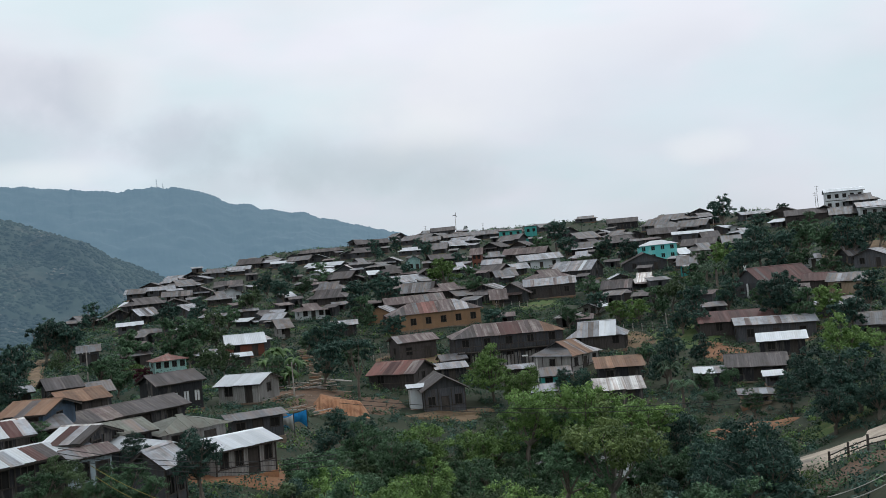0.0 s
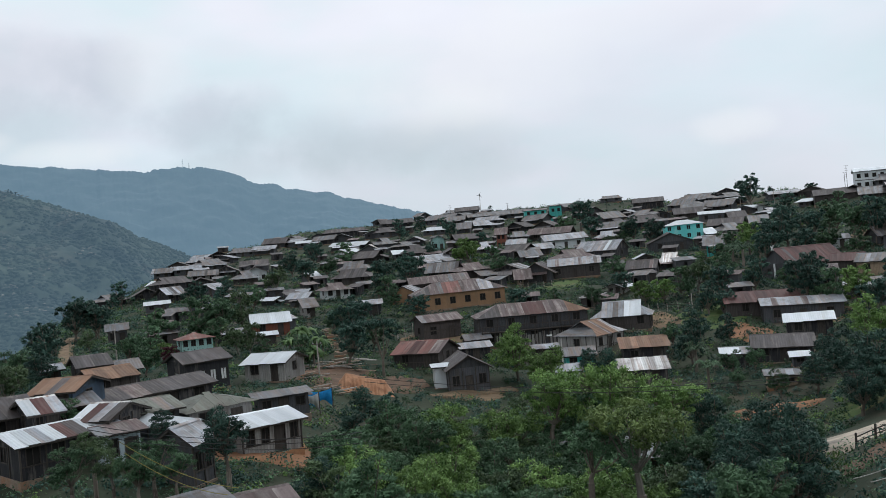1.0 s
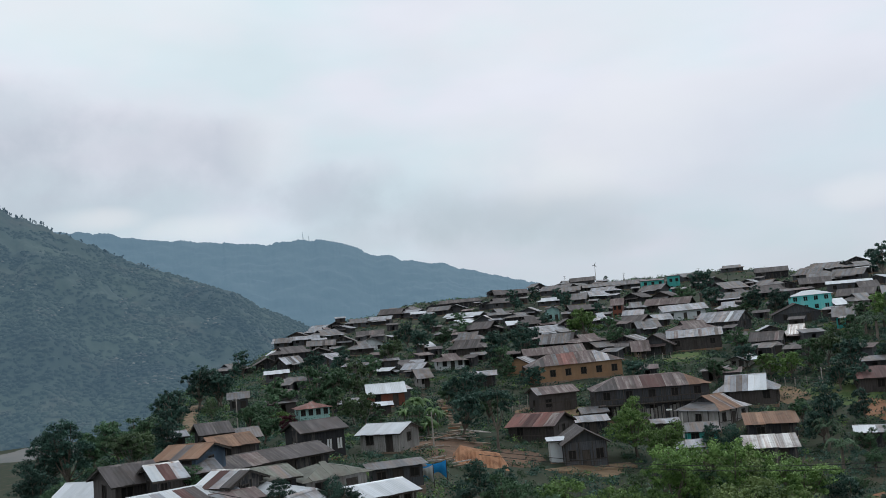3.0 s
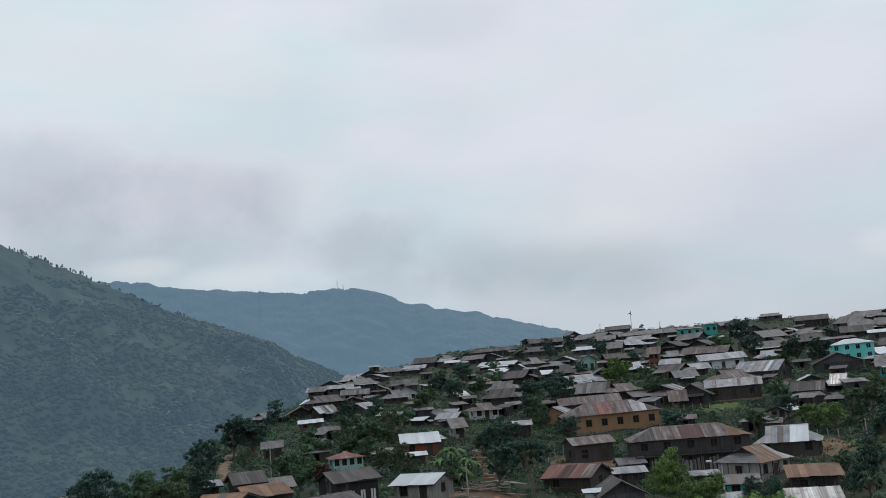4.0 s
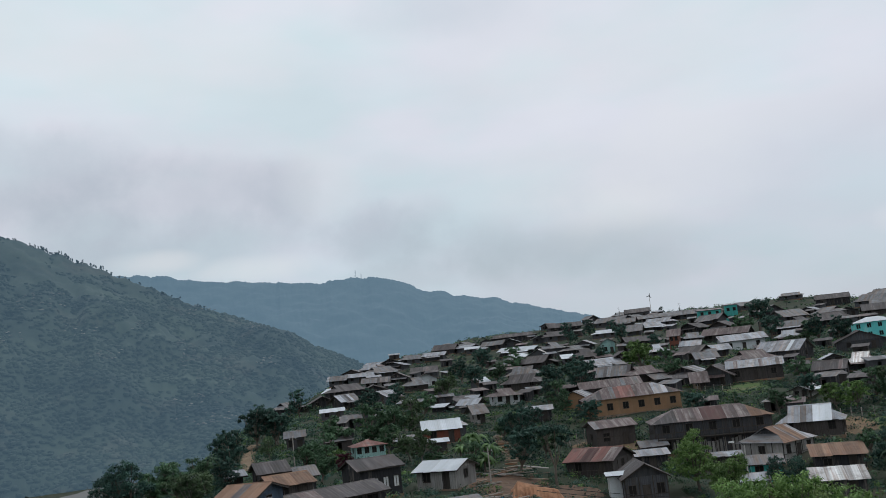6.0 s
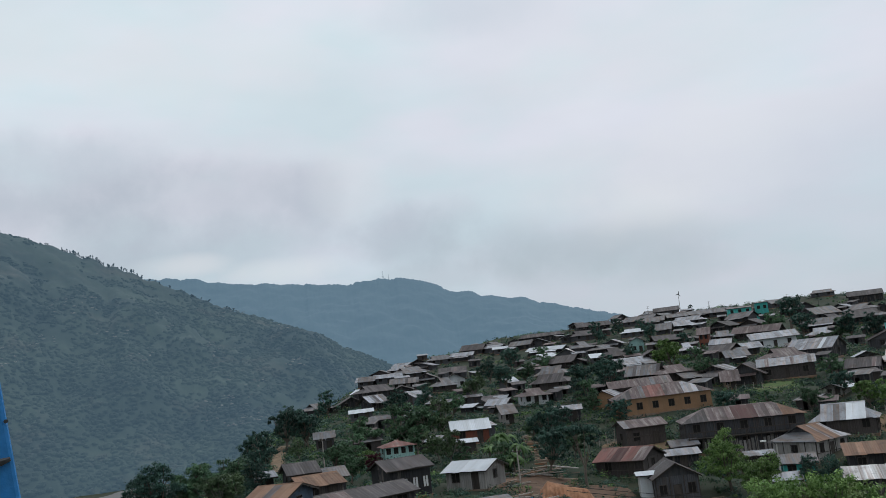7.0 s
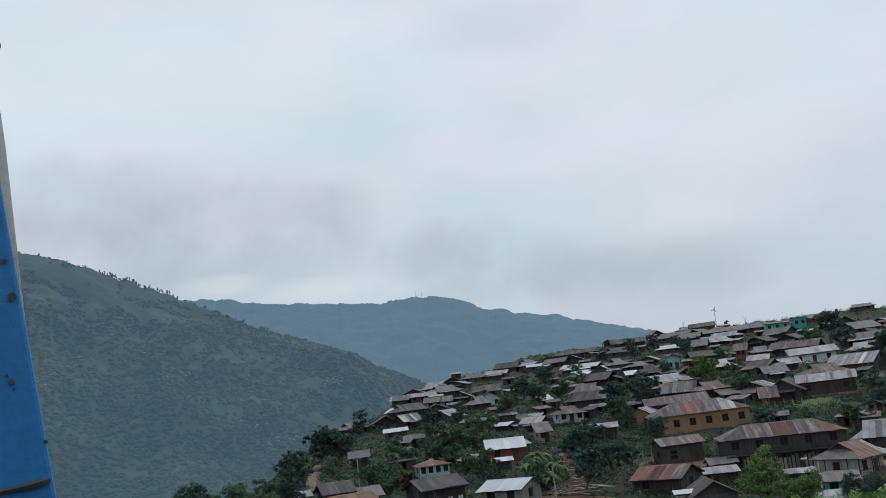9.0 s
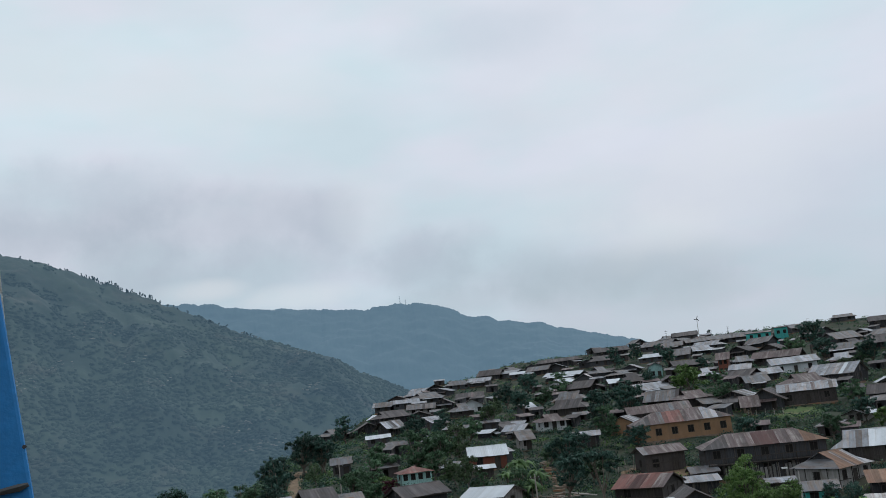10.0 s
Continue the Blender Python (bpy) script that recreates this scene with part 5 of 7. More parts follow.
house(38.8, 118.2, -16.25, -15, 6.9, 6.0, 2.0, 20, "tin_brown", "plank_dark", "gable", level=1, windows=3, label="low dark house with a brown tin roof")
house(57.0, 123.7, -13.30, -25, 4.0, 6.0, 2.4, 22, "tin_grey", "plank_grey", "gable", level=1, label="grey plank house with a grey tin roof")
house(91.4, 194.6, -6.68, -45, 6.6, 7.0, 2.6, 22, "tin_pale", "plank_grey", "front", level=1, label="grey house with a pale gable roof")

# along the crest
house(124.5, 283.0, 7.89, -19, 10.7, 8.0, 5.5, 14, "tin_new", "white_wall", "gable", level=1, windows=5, door=False, storey=1, label="two-storey white house with a bright roof on the crest")
house(113.0, 282.7, 4.48, -17, 12.9, 7.0, 3.0, 24, "tin_brown", "plank_brown", "gable", level=0, label="brown house with a broad dark roof on the crest")
house(80.7, 204.9, -6.12, -17, 5.1, 5.0, 2.2, 18, "tin_pale", "white_wall", "gable", level=0, label="pale hut with a light tin roof")
house(80.7, 295.6, 2.24, -12, 12.4, 6.0, 2.6, 14, "tin_new", "plank_grey", "gable", level=0, windows=3, label="long grey house with a bright tin roof")
house(73.6, 371.7, 9.64, -8, 11.7, 7.0, 2.8, 26, "tin_brown", "plank_dark", "gable", level=0, windows=3, label="dark plank house with a broad brown roof on the skyline")
house(27.0, 356.4, 7.60, 1, 8.2, 6.0, 5.0, 8, "tin_grey", "teal", "gable", level=0, windows=3, label="teal painted two-storey house on the crest")
house(35.4, 360.5, 7.77, -1, 4.4, 5.0, 6.0, 5, "tin_grey", "teal", "gable", level=0, windows=2, label="narrow teal tower house on the crest")
house(1.3, 405.2, 13.94, 3, 10.1, 7.0, 2.6, 24, "tin_brown", "plank_grey", "gable", level=0, label="grey house with a brown roof on the skyline")

# roofs low in the valley fold
house(-11.6, 35.3, -9.95, 41, 1.9, 5.0, 2.2, 14, "tin_grey", "plank_dark", "gable", level=1, label="dark hut with a mossy grey tin roof")
house(-9.5, 38.2, -10.45, 28, 1.6, 5.0, 2.0, 12, "tin_rust", "plank_dark", "gable", level=1, label="dark hut with a patched rusty roof")
house(14.9, 81.9, -20.20, -22, 3.2, 5.0, 2.6, 18, "tin_pale", "red_wall", "gable", level=1, over=0.6, label="red-walled house with a pale roof under the trees")
house(9.2, 85.2, -20.27, -1, 3.8, 5.0, 2.4, 18, "tin_grey", "plank_dark", "gable", level=1, label="dark plank house hidden beneath the trees")
house(-39.8, 71.0, -12.25, 1, 5.6, 7.0, 2.4, 20, "tin_new", "plank_grey", "gable", level=2, label="grey plank house with a bright tin roof")
house(-35.8, 67.4, -10.06, 47, 3.4, 5.0, 2.2, 22, "tin_brown", "plank_brown", "gable", level=1, label="brown plank house with a brown tin roof")
house(-56.2, 108.2, -10.50, 37, 1.6, 3.0, 1.6, 14, "tin_new", "plank_grey", "gable", level=1, windows=1, label="low hut with white tin sheets on its roof")
house(-44.2, 94.1, -9.05, 35, 1.6, 3.0, 1.6, 14, "tin_pale", "plank_grey", "gable", level=1, windows=1, label="low hut with a pale tin roof")
house(38.3, 110.8, -16.08, -14, 1.6, 2.5, 1.3, 14, "tin_new", "plank_grey", "gable", level=1, windows=1, door=False, label="low pen with a white sheet roof")
house(33.6, 119.3, -16.93, -11, 4.3, 4.0, 1.9, 14, "tin_pale", "plank_dark", "gable", level=1, label="dark open shed with a pale tin roof")
house(33.8, 104.1, -17.08, -13, 3.1, 3.0, 1.4, 12, "tin_grey", "tan_wall", "gable", level=1, windows=2, door=False, label="low tan animal pen with a grey roof")
house(13.8, 126.2, -16.76, -1, 3.7, 5.0, 2.4, 16, "tin_grey", "teal", "gable", level=1, label="teal walled hut with a grey tin roof")
house(9.8, 133.3, -15.81, 4, 3.2, 3.0, 1.8, 12, "tin_pale", "plank_brown", "gable", level=1, windows=1, label="brown hut with a pale sheet roof")
house(-0.4, 132.7, -14.79, 10, 4.0, 4.0, 1.8, 14, "tin_pale", "plank_dark", "gable", level=1, windows=1, label="dark hut with a pale sheet roof")
house(0.1, 138.4, -14.43, 10, 3.3, 4.0, 2.0, 16, "tin_grey", "plank_brown", "gable", level=1, windows=1, label="brown hut with a grey sheet roof")
house(-20.0, 175.1, -10.34, 7, 5.0, 5.0, 2.4, 14, "tin_pale", "plank_dark", "gable", level=1, label="dark plank house with a flat pale roof")
house(-16.9, 84.4, -12.58, 21, 1.7, 2.4, 1.8, 4, "tin_brown", "plank_grey", "lean", level=1, windows=1, label="low grey shed with a brown sheet roof")
house(-38.9, 91.5, -9.04, 33, 2.7, 5.0, 2.0, 18, "tin_brown", "plank_dark", "gable", level=1, label="dark house with a brown tin roof")
house(-35.8, 93.0, -9.76, 31, 1.8, 4.0, 2.0, 18, "tin_grey", "plank_dark", "gable", level=1, windows=1, label="dark hut with a grey tin roof")
house(-32.1, 65.7, -9.80, 40, 1.8, 5.0, 2.2, 18, "tin_stripe", "plank_dark", "gable", level=1, bands=("tin_new", "tin_maroon", "tin_pale"), label="dark house with a rust and white striped roof")
house(-31.7, 71.1, -9.93, 38, 2.0, 5.0, 2.0, 12, "tin_grey", "plank_dark", "gable", level=1, label="low dark house with a grey sheet roof")

# houses packed up the hill
house(-85.2, 261.6, -4.65, 48, 10.1, 6.5, 2.8, 26, "tin_brown", "plank_dark", "gable", level=1, windows=3, over=0.7, label="dark plank house with a brown rusted tin roof")
house(-79.2, 240.8, -6.54, 40, 4.5, 5.5, 2.3, 28, "tin_grey", "plank_dark", "gable", level=1, windows=2, over=0.7, label="dark plank house with a weathered grey tin roof")
house(-94.7, 306.4, -0.50, 11, 8.3, 5.5, 2.1, 20, "tin_pale", "plank_grey", "gable", level=1, windows=3, over=0.7, label="grey plank house with a pale tin roof")
house(-97.4, 329.6, 1.91, -5, 7.1, 6.5, 2.1, 24, "tin_pale", "plank_grey", "gable", level=0, windows=2, over=0.7, label="grey plank house with a pale tin roof")
house(-80.2, 276.3, -2.82, 24, 7.3, 5.5, 2.3, 24, "tin_grey", "plank_pale", "gable", level=1, windows=3, over=0.7, label="pale plank house with a weathered grey tin roof")
house(-69.5, 247.6, -6.31, -16, 5.9, 6.0, 2.1, 24, "tin_pale", "plank_grey", "front", level=1, windows=2, over=0.7, label="grey plank house with a pale tin gable roof")
house(-78.1, 265.7, -4.55, 24, 6.2, 6.0, 2.1, 21, "tin_brown", "plank_dark", "front", level=1, windows=3, over=0.7, label="dark plank house with a brown rusted tin gable roof")
house(-90.9, 321.0, 0.54, 45, 10.2, 7.0, 2.2, 24, "tin_grey", "plank_grey", "gable", level=1, windows=3, over=0.7, label="grey plank house with a weathered grey tin roof")
house(-90.3, 342.4, 2.20, 3, 7.3, 5.5, 2.1, 17, "tin_pale", "plank_grey", "front", level=0, windows=2, over=0.7, label="grey plank house with a pale tin gable roof")
house(-96.2, 352.8, 4.04, 9, 5.2, 6.0, 2.1, 24, "tin_brown", "plank_dark", "front", level=0, windows=2, over=0.7, label="dark plank house with a brown rusted tin gable roof")
house(-88.6, 358.9, 4.29, 14, 9.3, 6.5, 2.1, 24, "tin_grey", "plank_grey", "gable", level=0, windows=3, over=0.7, label="grey plank house with a weathered grey tin roof")
house(-79.5, 360.8, 4.81, 6, 8.0, 6.0, 2.1, 20, "tin_pale", "plank_grey", "gable", level=0, windows=2, over=0.7, label="grey plank house with a pale tin roof")
house(-72.9, 312.3, -0.97, 21, 7.9, 6.5, 2.3, 21, "tin_brown", "plank_grey", "gable", level=1, windows=3, over=0.7, label="grey plank house with a brown rusted tin roof")
house(-64.5, 276.7, -4.14, 1, 6.6, 6.0, 3.0, 26, "tin_rust", "white_wall", "front", level=1, windows=3, over=0.7, label="whitewashed house with a rusty red-brown tin gable roof")
house(-77.0, 292.0, -2.03, 15, 5.9, 5.5, 2.1, 26, "tin_grey", "plank_dark", "front", level=1, windows=2, over=0.7, label="dark plank house with a weathered grey tin gable roof")
house(-65.2, 266.1, -4.22, 18, 5.2, 6.5, 2.1, 28, "tin_grey", "plank_brown", "gable", level=1, windows=2, over=0.7, label="brown plank house with a weathered grey tin roof")
house(-78.9, 381.0, 7.17, -0, 8.7, 7.0, 2.1, 28, "tin_brown", "plank_dark", "gable", level=0, windows=2, over=0.7, label="dark plank house with a brown rusted tin roof")
house(-70.3, 380.2, 6.86, -21, 10.2, 6.5, 2.1, 17, "tin_pale", "plank_grey", "gable", level=0, windows=2, over=0.7, label="grey plank house with a pale tin roof")
house(-64.9, 372.8, 5.90, 14, 7.3, 7.0, 2.1, 14, "tin_new", "plank_grey", "gable", level=0, windows=2, over=0.7, label="grey plank house with a bright white tin roof")
house(-62.8, 387.3, 8.40, 17, 4.8, 6.5, 2.1, 24, "tin_pale", "plank_grey", "front", level=0, windows=2, over=0.7, label="grey plank house with a pale tin gable roof")
house(-46.0, 210.8, -8.47, 42, 1.9, 5.5, 1.5, 21, "tin_new", "plank_grey", "front", level=1, windows=2, over=0.7, label="grey plank house with a bright white tin gable roof")
house(-37.6, 202.9, -8.60, -1, 3.4, 6.0, 1.9, 17, "tin_pale", "plank_grey", "gable", level=1, windows=2, over=0.7, label="grey plank house with a pale tin roof")
house(-44.1, 253.0, -4.92, 24, 2.4, 6.5, 1.7, 19, "tin_new", "plank_grey", "gable", level=1, windows=2, over=0.7, label="grey plank house with a bright white tin roof")
house(-32.8, 181.8, -9.89, 10, 1.6, 7.0, 2.3, 21, "tin_grey", "plank_pale", "gable", level=1, windows=2, over=0.7, label="pale plank house with a weathered grey tin roof")
house(-101.3, 303.2, -0.87, 22, 5.1, 6.5, 2.1, 21, "tin_grey", "plank_grey", "gable", level=1, windows=2, over=0.7, label="grey plank house with a weathered grey tin roof")
house(-92.9, 274.4, -4.14, -3, 4.2, 6.0, 1.9, 19, "tin_new", "plank_grey", "gable", level=1, windows=2, over=0.7, label="grey plank house with a bright white tin roof")
house(-90.1, 253.6, -6.26, 24, 5.7, 6.0, 2.1, 26, "tin_brown", "plank_dark", "front", level=1, windows=2, over=0.7, label="dark plank house with a brown rusted tin gable roof")
house(-99.9, 252.1, -7.08, 43, 6.7, 5.5, 2.1, 26, "tin_grey", "plank_dark", "gable", level=1, windows=3, over=0.7, label="dark plank house with a weathered grey tin roof")
house(-51.2, 389.3, 8.85, 7, 18.7, 6.0, 2.8, 21, "tin_brown", "plank_dark", "gable", level=0, windows=3, over=0.7, label="dark plank house with a brown rusted tin roof")
house(-50.6, 375.7, 7.03, -4, 7.9, 6.5, 1.9, 21, "tin_new", "plank_grey", "front", level=0, windows=2, over=0.7, label="grey plank house with a bright white tin gable roof")
house(-43.4, 343.5, 3.21, -25, 13.9, 5.5, 2.1, 21, "tin_new", "plank_dark", "gable", level=0, windows=3, over=0.7, label="dark plank house with a bright white tin roof")
house(-40.5, 310.8, 0.30, -24, 7.1, 6.0, 2.1, 19, "tin_new", "white_wall", "front", level=0, windows=2, over=0.7, label="whitewashed house with a bright white tin gable roof")
house(-31.6, 301.8, 0.35, 6, 7.3, 7.0, 2.1, 28, "tin_stripe", "plank_grey", "front", level=0, windows=3, over=0.7, label="grey plank house with a rust-striped white tin gable roof")
house(-30.9, 278.9, -1.55, -25, 7.5, 7.0, 2.1, 26, "tin_brown", "plank_brown", "gable", level=0, windows=3, over=0.7, label="brown plank house with a brown rusted tin roof")
house(-31.1, 250.9, -4.26, -5, 7.6, 6.0, 2.3, 28, "tin_grey", "plank_brown", "gable", level=1, windows=3, over=0.7, label="brown plank house with a weathered grey tin roof")
house(-28.9, 230.6, -5.73, -15, 8.8, 6.0, 2.1, 28, "tin_brown", "plank_brown", "gable", level=1, windows=3, over=0.7, label="brown plank house with a brown rusted tin roof")
house(-30.7, 206.7, -7.89, 12, 5.4, 6.0, 2.3, 21, "tin_rust", "white_wall", "gable", level=1, windows=3, over=0.7, label="whitewashed house with a rusty red-brown tin roof")
house(-29.7, 391.8, 10.40, 12, 13.4, 6.5, 3.2, 24, "tin_brown", "plank_dark", "gable", level=0, windows=3, over=0.7, label="dark plank house with a brown rusted tin roof")
house(-31.4, 366.8, 7.34, 19, 10.5, 6.0, 2.3, 28, "tin_brown", "plank_grey", "gable", level=0, windows=3, over=0.7, label="grey plank house with a brown rusted tin roof")
house(-20.3, 428.4, 14.84, 17, 4.5, 6.5, 2.1, 28, "tin_grey", "plank_grey", "front", level=0, windows=2, over=0.7, label="grey plank house with a weathered grey tin gable roof")
house(-37.7, 368.7, 7.28, 20, 6.0, 7.0, 2.1, 20, "tin_pale", "plank_grey", "front", level=0, windows=2, over=0.7, label="grey plank house with a pale tin gable roof")
house(-27.5, 303.4, 1.14, 27, 5.3, 6.0, 3.4, 28, "tin_grey", "plank_grey", "gable", level=0, windows=2, over=0.7, label="grey plank house with a weathered grey tin roof")
house(-17.3, 312.1, 2.51, -9, 5.5, 5.5, 2.1, 24, "tin_pale", "plank_grey", "front", level=0, windows=2, over=0.7, label="grey plank house with a pale tin gable roof")
house(-25.5, 273.3, -1.81, 5, 2.9, 6.5, 2.1, 21, "tin_brown", "plank_dark", "front", level=0, windows=2, over=0.7, label="dark plank house with a brown rusted tin gable roof")
house(-21.0, 273.4, -0.92, 8, 2.2, 5.5, 1.7, 19, "tin_new", "plank_grey", "gable", level=0, windows=2, over=0.7, label="grey plank house with a bright white tin roof")
house(-15.5, 268.5, -0.97, 3, 5.7, 7.0, 2.1, 26, "tin_brown", "plank_dark", "gable", level=0, windows=2, over=0.7, label="dark plank house with a brown rusted tin roof")
house(-11.8, 343.7, 6.27, 2, 8.1, 6.5, 1.9, 17, "tin_new", "plank_grey", "gable", level=0, windows=3, over=0.7, label="grey plank house with a bright white tin roof")
house(-9.1, 388.0, 11.11, -30, 12.4, 7.0, 2.3, 26, "tin_grey", "plank_grey", "gable", level=0, windows=3, over=0.7, label="grey plank house with a weathered grey tin roof")
house(-9.2, 287.3, 0.62, 6, 3.8, 6.5, 3.6, 28, "tin_grey", "aqua", "front", level=0, windows=2, over=0.7, label="aqua painted house with a weathered grey tin gable roof")
house(-8.9, 239.0, -3.64, 24, 9.1, 6.5, 2.1, 22, "tin_pale", "plank_dark", "gable", level=0, windows=3, over=0.7, label="dark plank house with a pale tin roof")
house(-6.1, 216.9, -5.68, 2, 6.1, 6.5, 1.9, 28, "tin_grey", "plank_dark", "gable", level=1, windows=3, over=0.7, label="dark plank house with a weathered grey tin roof")
house(-4.5, 243.1, -2.83, 5, 3.6, 6.0, 3.0, 28, "tin_brown", "plank_brown", "front", level=0, windows=2, over=0.7, label="brown plank house with a brown rusted tin gable roof")
house(-4.4, 375.7, 10.09, 5, 7.7, 6.5, 2.1, 24, "tin_grey", "plank_grey", "gable", level=0, windows=2, over=0.7, label="grey plank house with a weathered grey tin roof")
house(8.6, 352.3, 8.20, -13, 11.2, 6.0, 2.1, 22, "tin_pale", "plank_grey", "gable", level=0, windows=3, over=0.7, label="grey plank house with a pale tin roof")
house(12.6, 381.9, 10.99, 12, 9.3, 6.5, 2.1, 21, "tin_grey", "plank_grey", "gable", level=0, windows=3, over=0.7, label="grey plank house with a weathered grey tin roof")
house(4.1, 344.6, 7.04, 7, 11.2, 6.0, 1.9, 24, "tin_pale", "plank_dark", "gable", level=0, windows=3, over=0.7, label="dark plank house with a pale tin roof")
house(0.8, 283.9, 1.52, -0, 9.2, 6.5, 2.1, 21, "tin_brown", "plank_dark", "gable", level=0, windows=3, over=0.7, label="dark plank house with a brown rusted tin roof")
house(10.2, 266.2, -0.63, -8, 2.5, 6.0, 4.6, 28, "tin_rust", "red_wall", "gable", level=0, windows=2, over=0.7, label="brick red house with a rusty red-brown tin roof")
house(21.4, 375.0, 10.66, -15, 7.9, 6.0, 2.1, 24, "tin_grey", "plank_grey", "gable", level=0, windows=2, over=0.7, label="grey plank house with a weathered grey tin roof")
house(19.0, 321.8, 4.21, -35, 6.8, 7.0, 2.1, 24, "tin_brown", "plank_dark", "front", level=0, windows=2, over=0.7, label="dark plank house with a brown rusted tin gable roof")
house(28.0, 319.6, 3.84, -17, 6.9, 5.5, 2.1, 24, "tin_brown", "plank_brown", "front", level=0, windows=2, over=0.7, label="brown plank house with a brown rusted tin gable roof")
house(26.1, 285.7, 0.82, -17, 12.3, 7.0, 2.3, 24, "tin_rust", "plank_brown", "gable", level=0, windows=3, over=0.7, label="brown plank house with a rusty red-brown tin roof")
house(27.3, 263.3, -1.86, 16, 11.3, 5.5, 3.0, 24, "tin_pale", "white_wall", "gable", level=0, windows=3, over=0.7, label="whitewashed house with a pale tin roof")
house(4.5, 254.5, -1.43, 13, 4.3, 6.5, 1.9, 24, "tin_pale", "plank_grey", "gable", level=0, windows=2, over=0.7, label="grey plank house with a pale tin roof")
house(12.8, 244.4, -2.98, -25, 7.3, 6.0, 2.1, 24, "tin_brown", "plank_brown", "gable", level=0, windows=3, over=0.7, label="brown plank house with a brown rusted tin roof")
house(19.3, 247.2, -2.79, -1, 4.9, 5.5, 1.9, 22, "tin_pale", "plank_grey", "gable", level=0, windows=2, over=0.7, label="grey plank house with a pale tin roof")
house(14.1, 263.3, -1.03, -3, 4.3, 7.0, 1.9, 17, "tin_pale", "plank_grey", "gable", level=0, windows=2, over=0.7, label="grey plank house with a pale tin roof")
house(0.3, 211.2, -6.00, 22, 6.5, 6.5, 2.1, 21, "tin_rust", "plank_brown", "gable", level=1, windows=3, over=0.7, label="brown plank house with a rusty red-brown tin roof")
house(9.8, 208.1, -6.80, -27, 4.9, 6.5, 2.3, 21, "tin_grey", "plank_dark", "front", level=1, windows=3, over=0.7, label="dark plank house with a weathered grey tin gable roof")
house(4.6, 205.1, -7.08, 20, 4.7, 6.5, 1.7, 8, "tin_grey", "plank_brown", "lean", level=1, windows=3, over=0.7, label="brown plank house with a weathered grey tin roof")
house(11.0, 196.4, -8.10, 1, 2.1, 6.0, 1.9, 28, "tin_rust", "tan_wall", "gable", level=1, windows=2, over=0.7, label="tan plank house with a rusty red-brown tin roof")
house(49.9, 367.1, 8.03, 22, 7.9, 6.5, 2.1, 28, "tin_grey", "plank_grey", "front", level=0, windows=2, over=0.7, label="grey plank house with a weathered grey tin gable roof")
house(51.2, 334.0, 4.88, 21, 9.4, 7.0, 2.3, 28, "tin_grey", "plank_grey", "gable", level=0, windows=3, over=0.7, label="grey plank house with a weathered grey tin roof")
house(44.8, 292.2, 1.25, -21, 9.5, 5.5, 2.3, 26, "tin_grey", "plank_dark", "gable", level=0, windows=3, over=0.7, label="dark plank house with a weathered grey tin roof")
house(62.5, 323.1, 3.95, -43, 8.4, 7.0, 3.0, 21, "tin_grey", "plank_pale", "gable", level=0, windows=2, over=0.7, label="pale plank house with a weathered grey tin roof")
house(58.5, 306.7, 2.51, 19, 11.6, 6.0, 2.3, 26, "tin_brown", "plank_dark", "gable", level=0, windows=3, over=0.7, label="dark plank house with a brown rusted tin roof")
house(50.1, 308.6, 2.00, 20, 6.4, 7.0, 2.1, 28, "tin_brown", "plank_dark", "gable", level=0, windows=2, over=0.7, label="dark plank house with a brown rusted tin roof")
house(41.0, 270.6, -1.28, -15, 6.2, 7.0, 1.9, 22, "tin_pale", "plank_dark", "gable", level=0, windows=3, over=0.7, label="dark plank house with a pale tin roof")
house(25.2, 224.8, -5.40, 1, 8.1, 7.0, 2.1, 24, "tin_rust", "plank_brown", "gable", level=0, windows=3, over=0.7, label="brown plank house with a rusty red-brown tin roof")
house(43.9, 202.5, -7.42, -32, 5.5, 6.5, 1.9, 26, "tin_stripe", "plank_grey", "gable", level=0, windows=3, over=0.7, label="grey plank house with a rust-striped white tin roof")
house(41.1, 217.5, -6.69, 3, 3.5, 6.5, 1.9, 21, "tin_new", "plank_grey", "front", level=0, windows=2, over=0.7, label="grey plank house with a bright white tin gable roof")
house(68.8, 326.3, 4.32, -12, 6.6, 7.0, 2.1, 22, "tin_pale", "plank_grey", "front", level=0, windows=2, over=0.7, label="grey plank house with a pale tin gable roof")
house(28.6, 178.9, -10.19, -40, 2.7, 5.5, 1.5, 21, "tin_new", "plank_pale", "front", level=1, windows=2, over=0.7, label="pale plank house with a bright white tin gable roof")
house(81.6, 343.6, 7.68, -45, 11.2, 6.0, 2.1, 28, "tin_grey", "plank_grey", "gable", level=0, windows=3, over=0.7, label="grey plank house with a weathered grey tin roof")
house(90.4, 357.8, 9.69, -46, 13.3, 7.0, 2.1, 26, "tin_grey", "plank_grey", "gable", level=0, windows=3, over=0.7, label="grey plank house with a weathered grey tin roof")
house(81.7, 324.0, 5.59, -20, 10.7, 7.0, 2.1, 21, "tin_grey", "plank_dark", "gable", level=0, windows=3, over=0.7, label="dark plank house with a weathered grey tin roof")
house(76.5, 319.1, 4.00, -19, 8.5, 7.0, 2.1, 26, "tin_brown", "plank_brown", "gable", level=0, windows=3, over=0.7, label="brown plank house with a brown rusted tin roof")
house(88.5, 321.1, 5.97, -27, 9.3, 6.5, 2.1, 26, "tin_grey", "plank_grey", "gable", level=0, windows=3, over=0.7, label="grey plank house with a weathered grey tin roof")
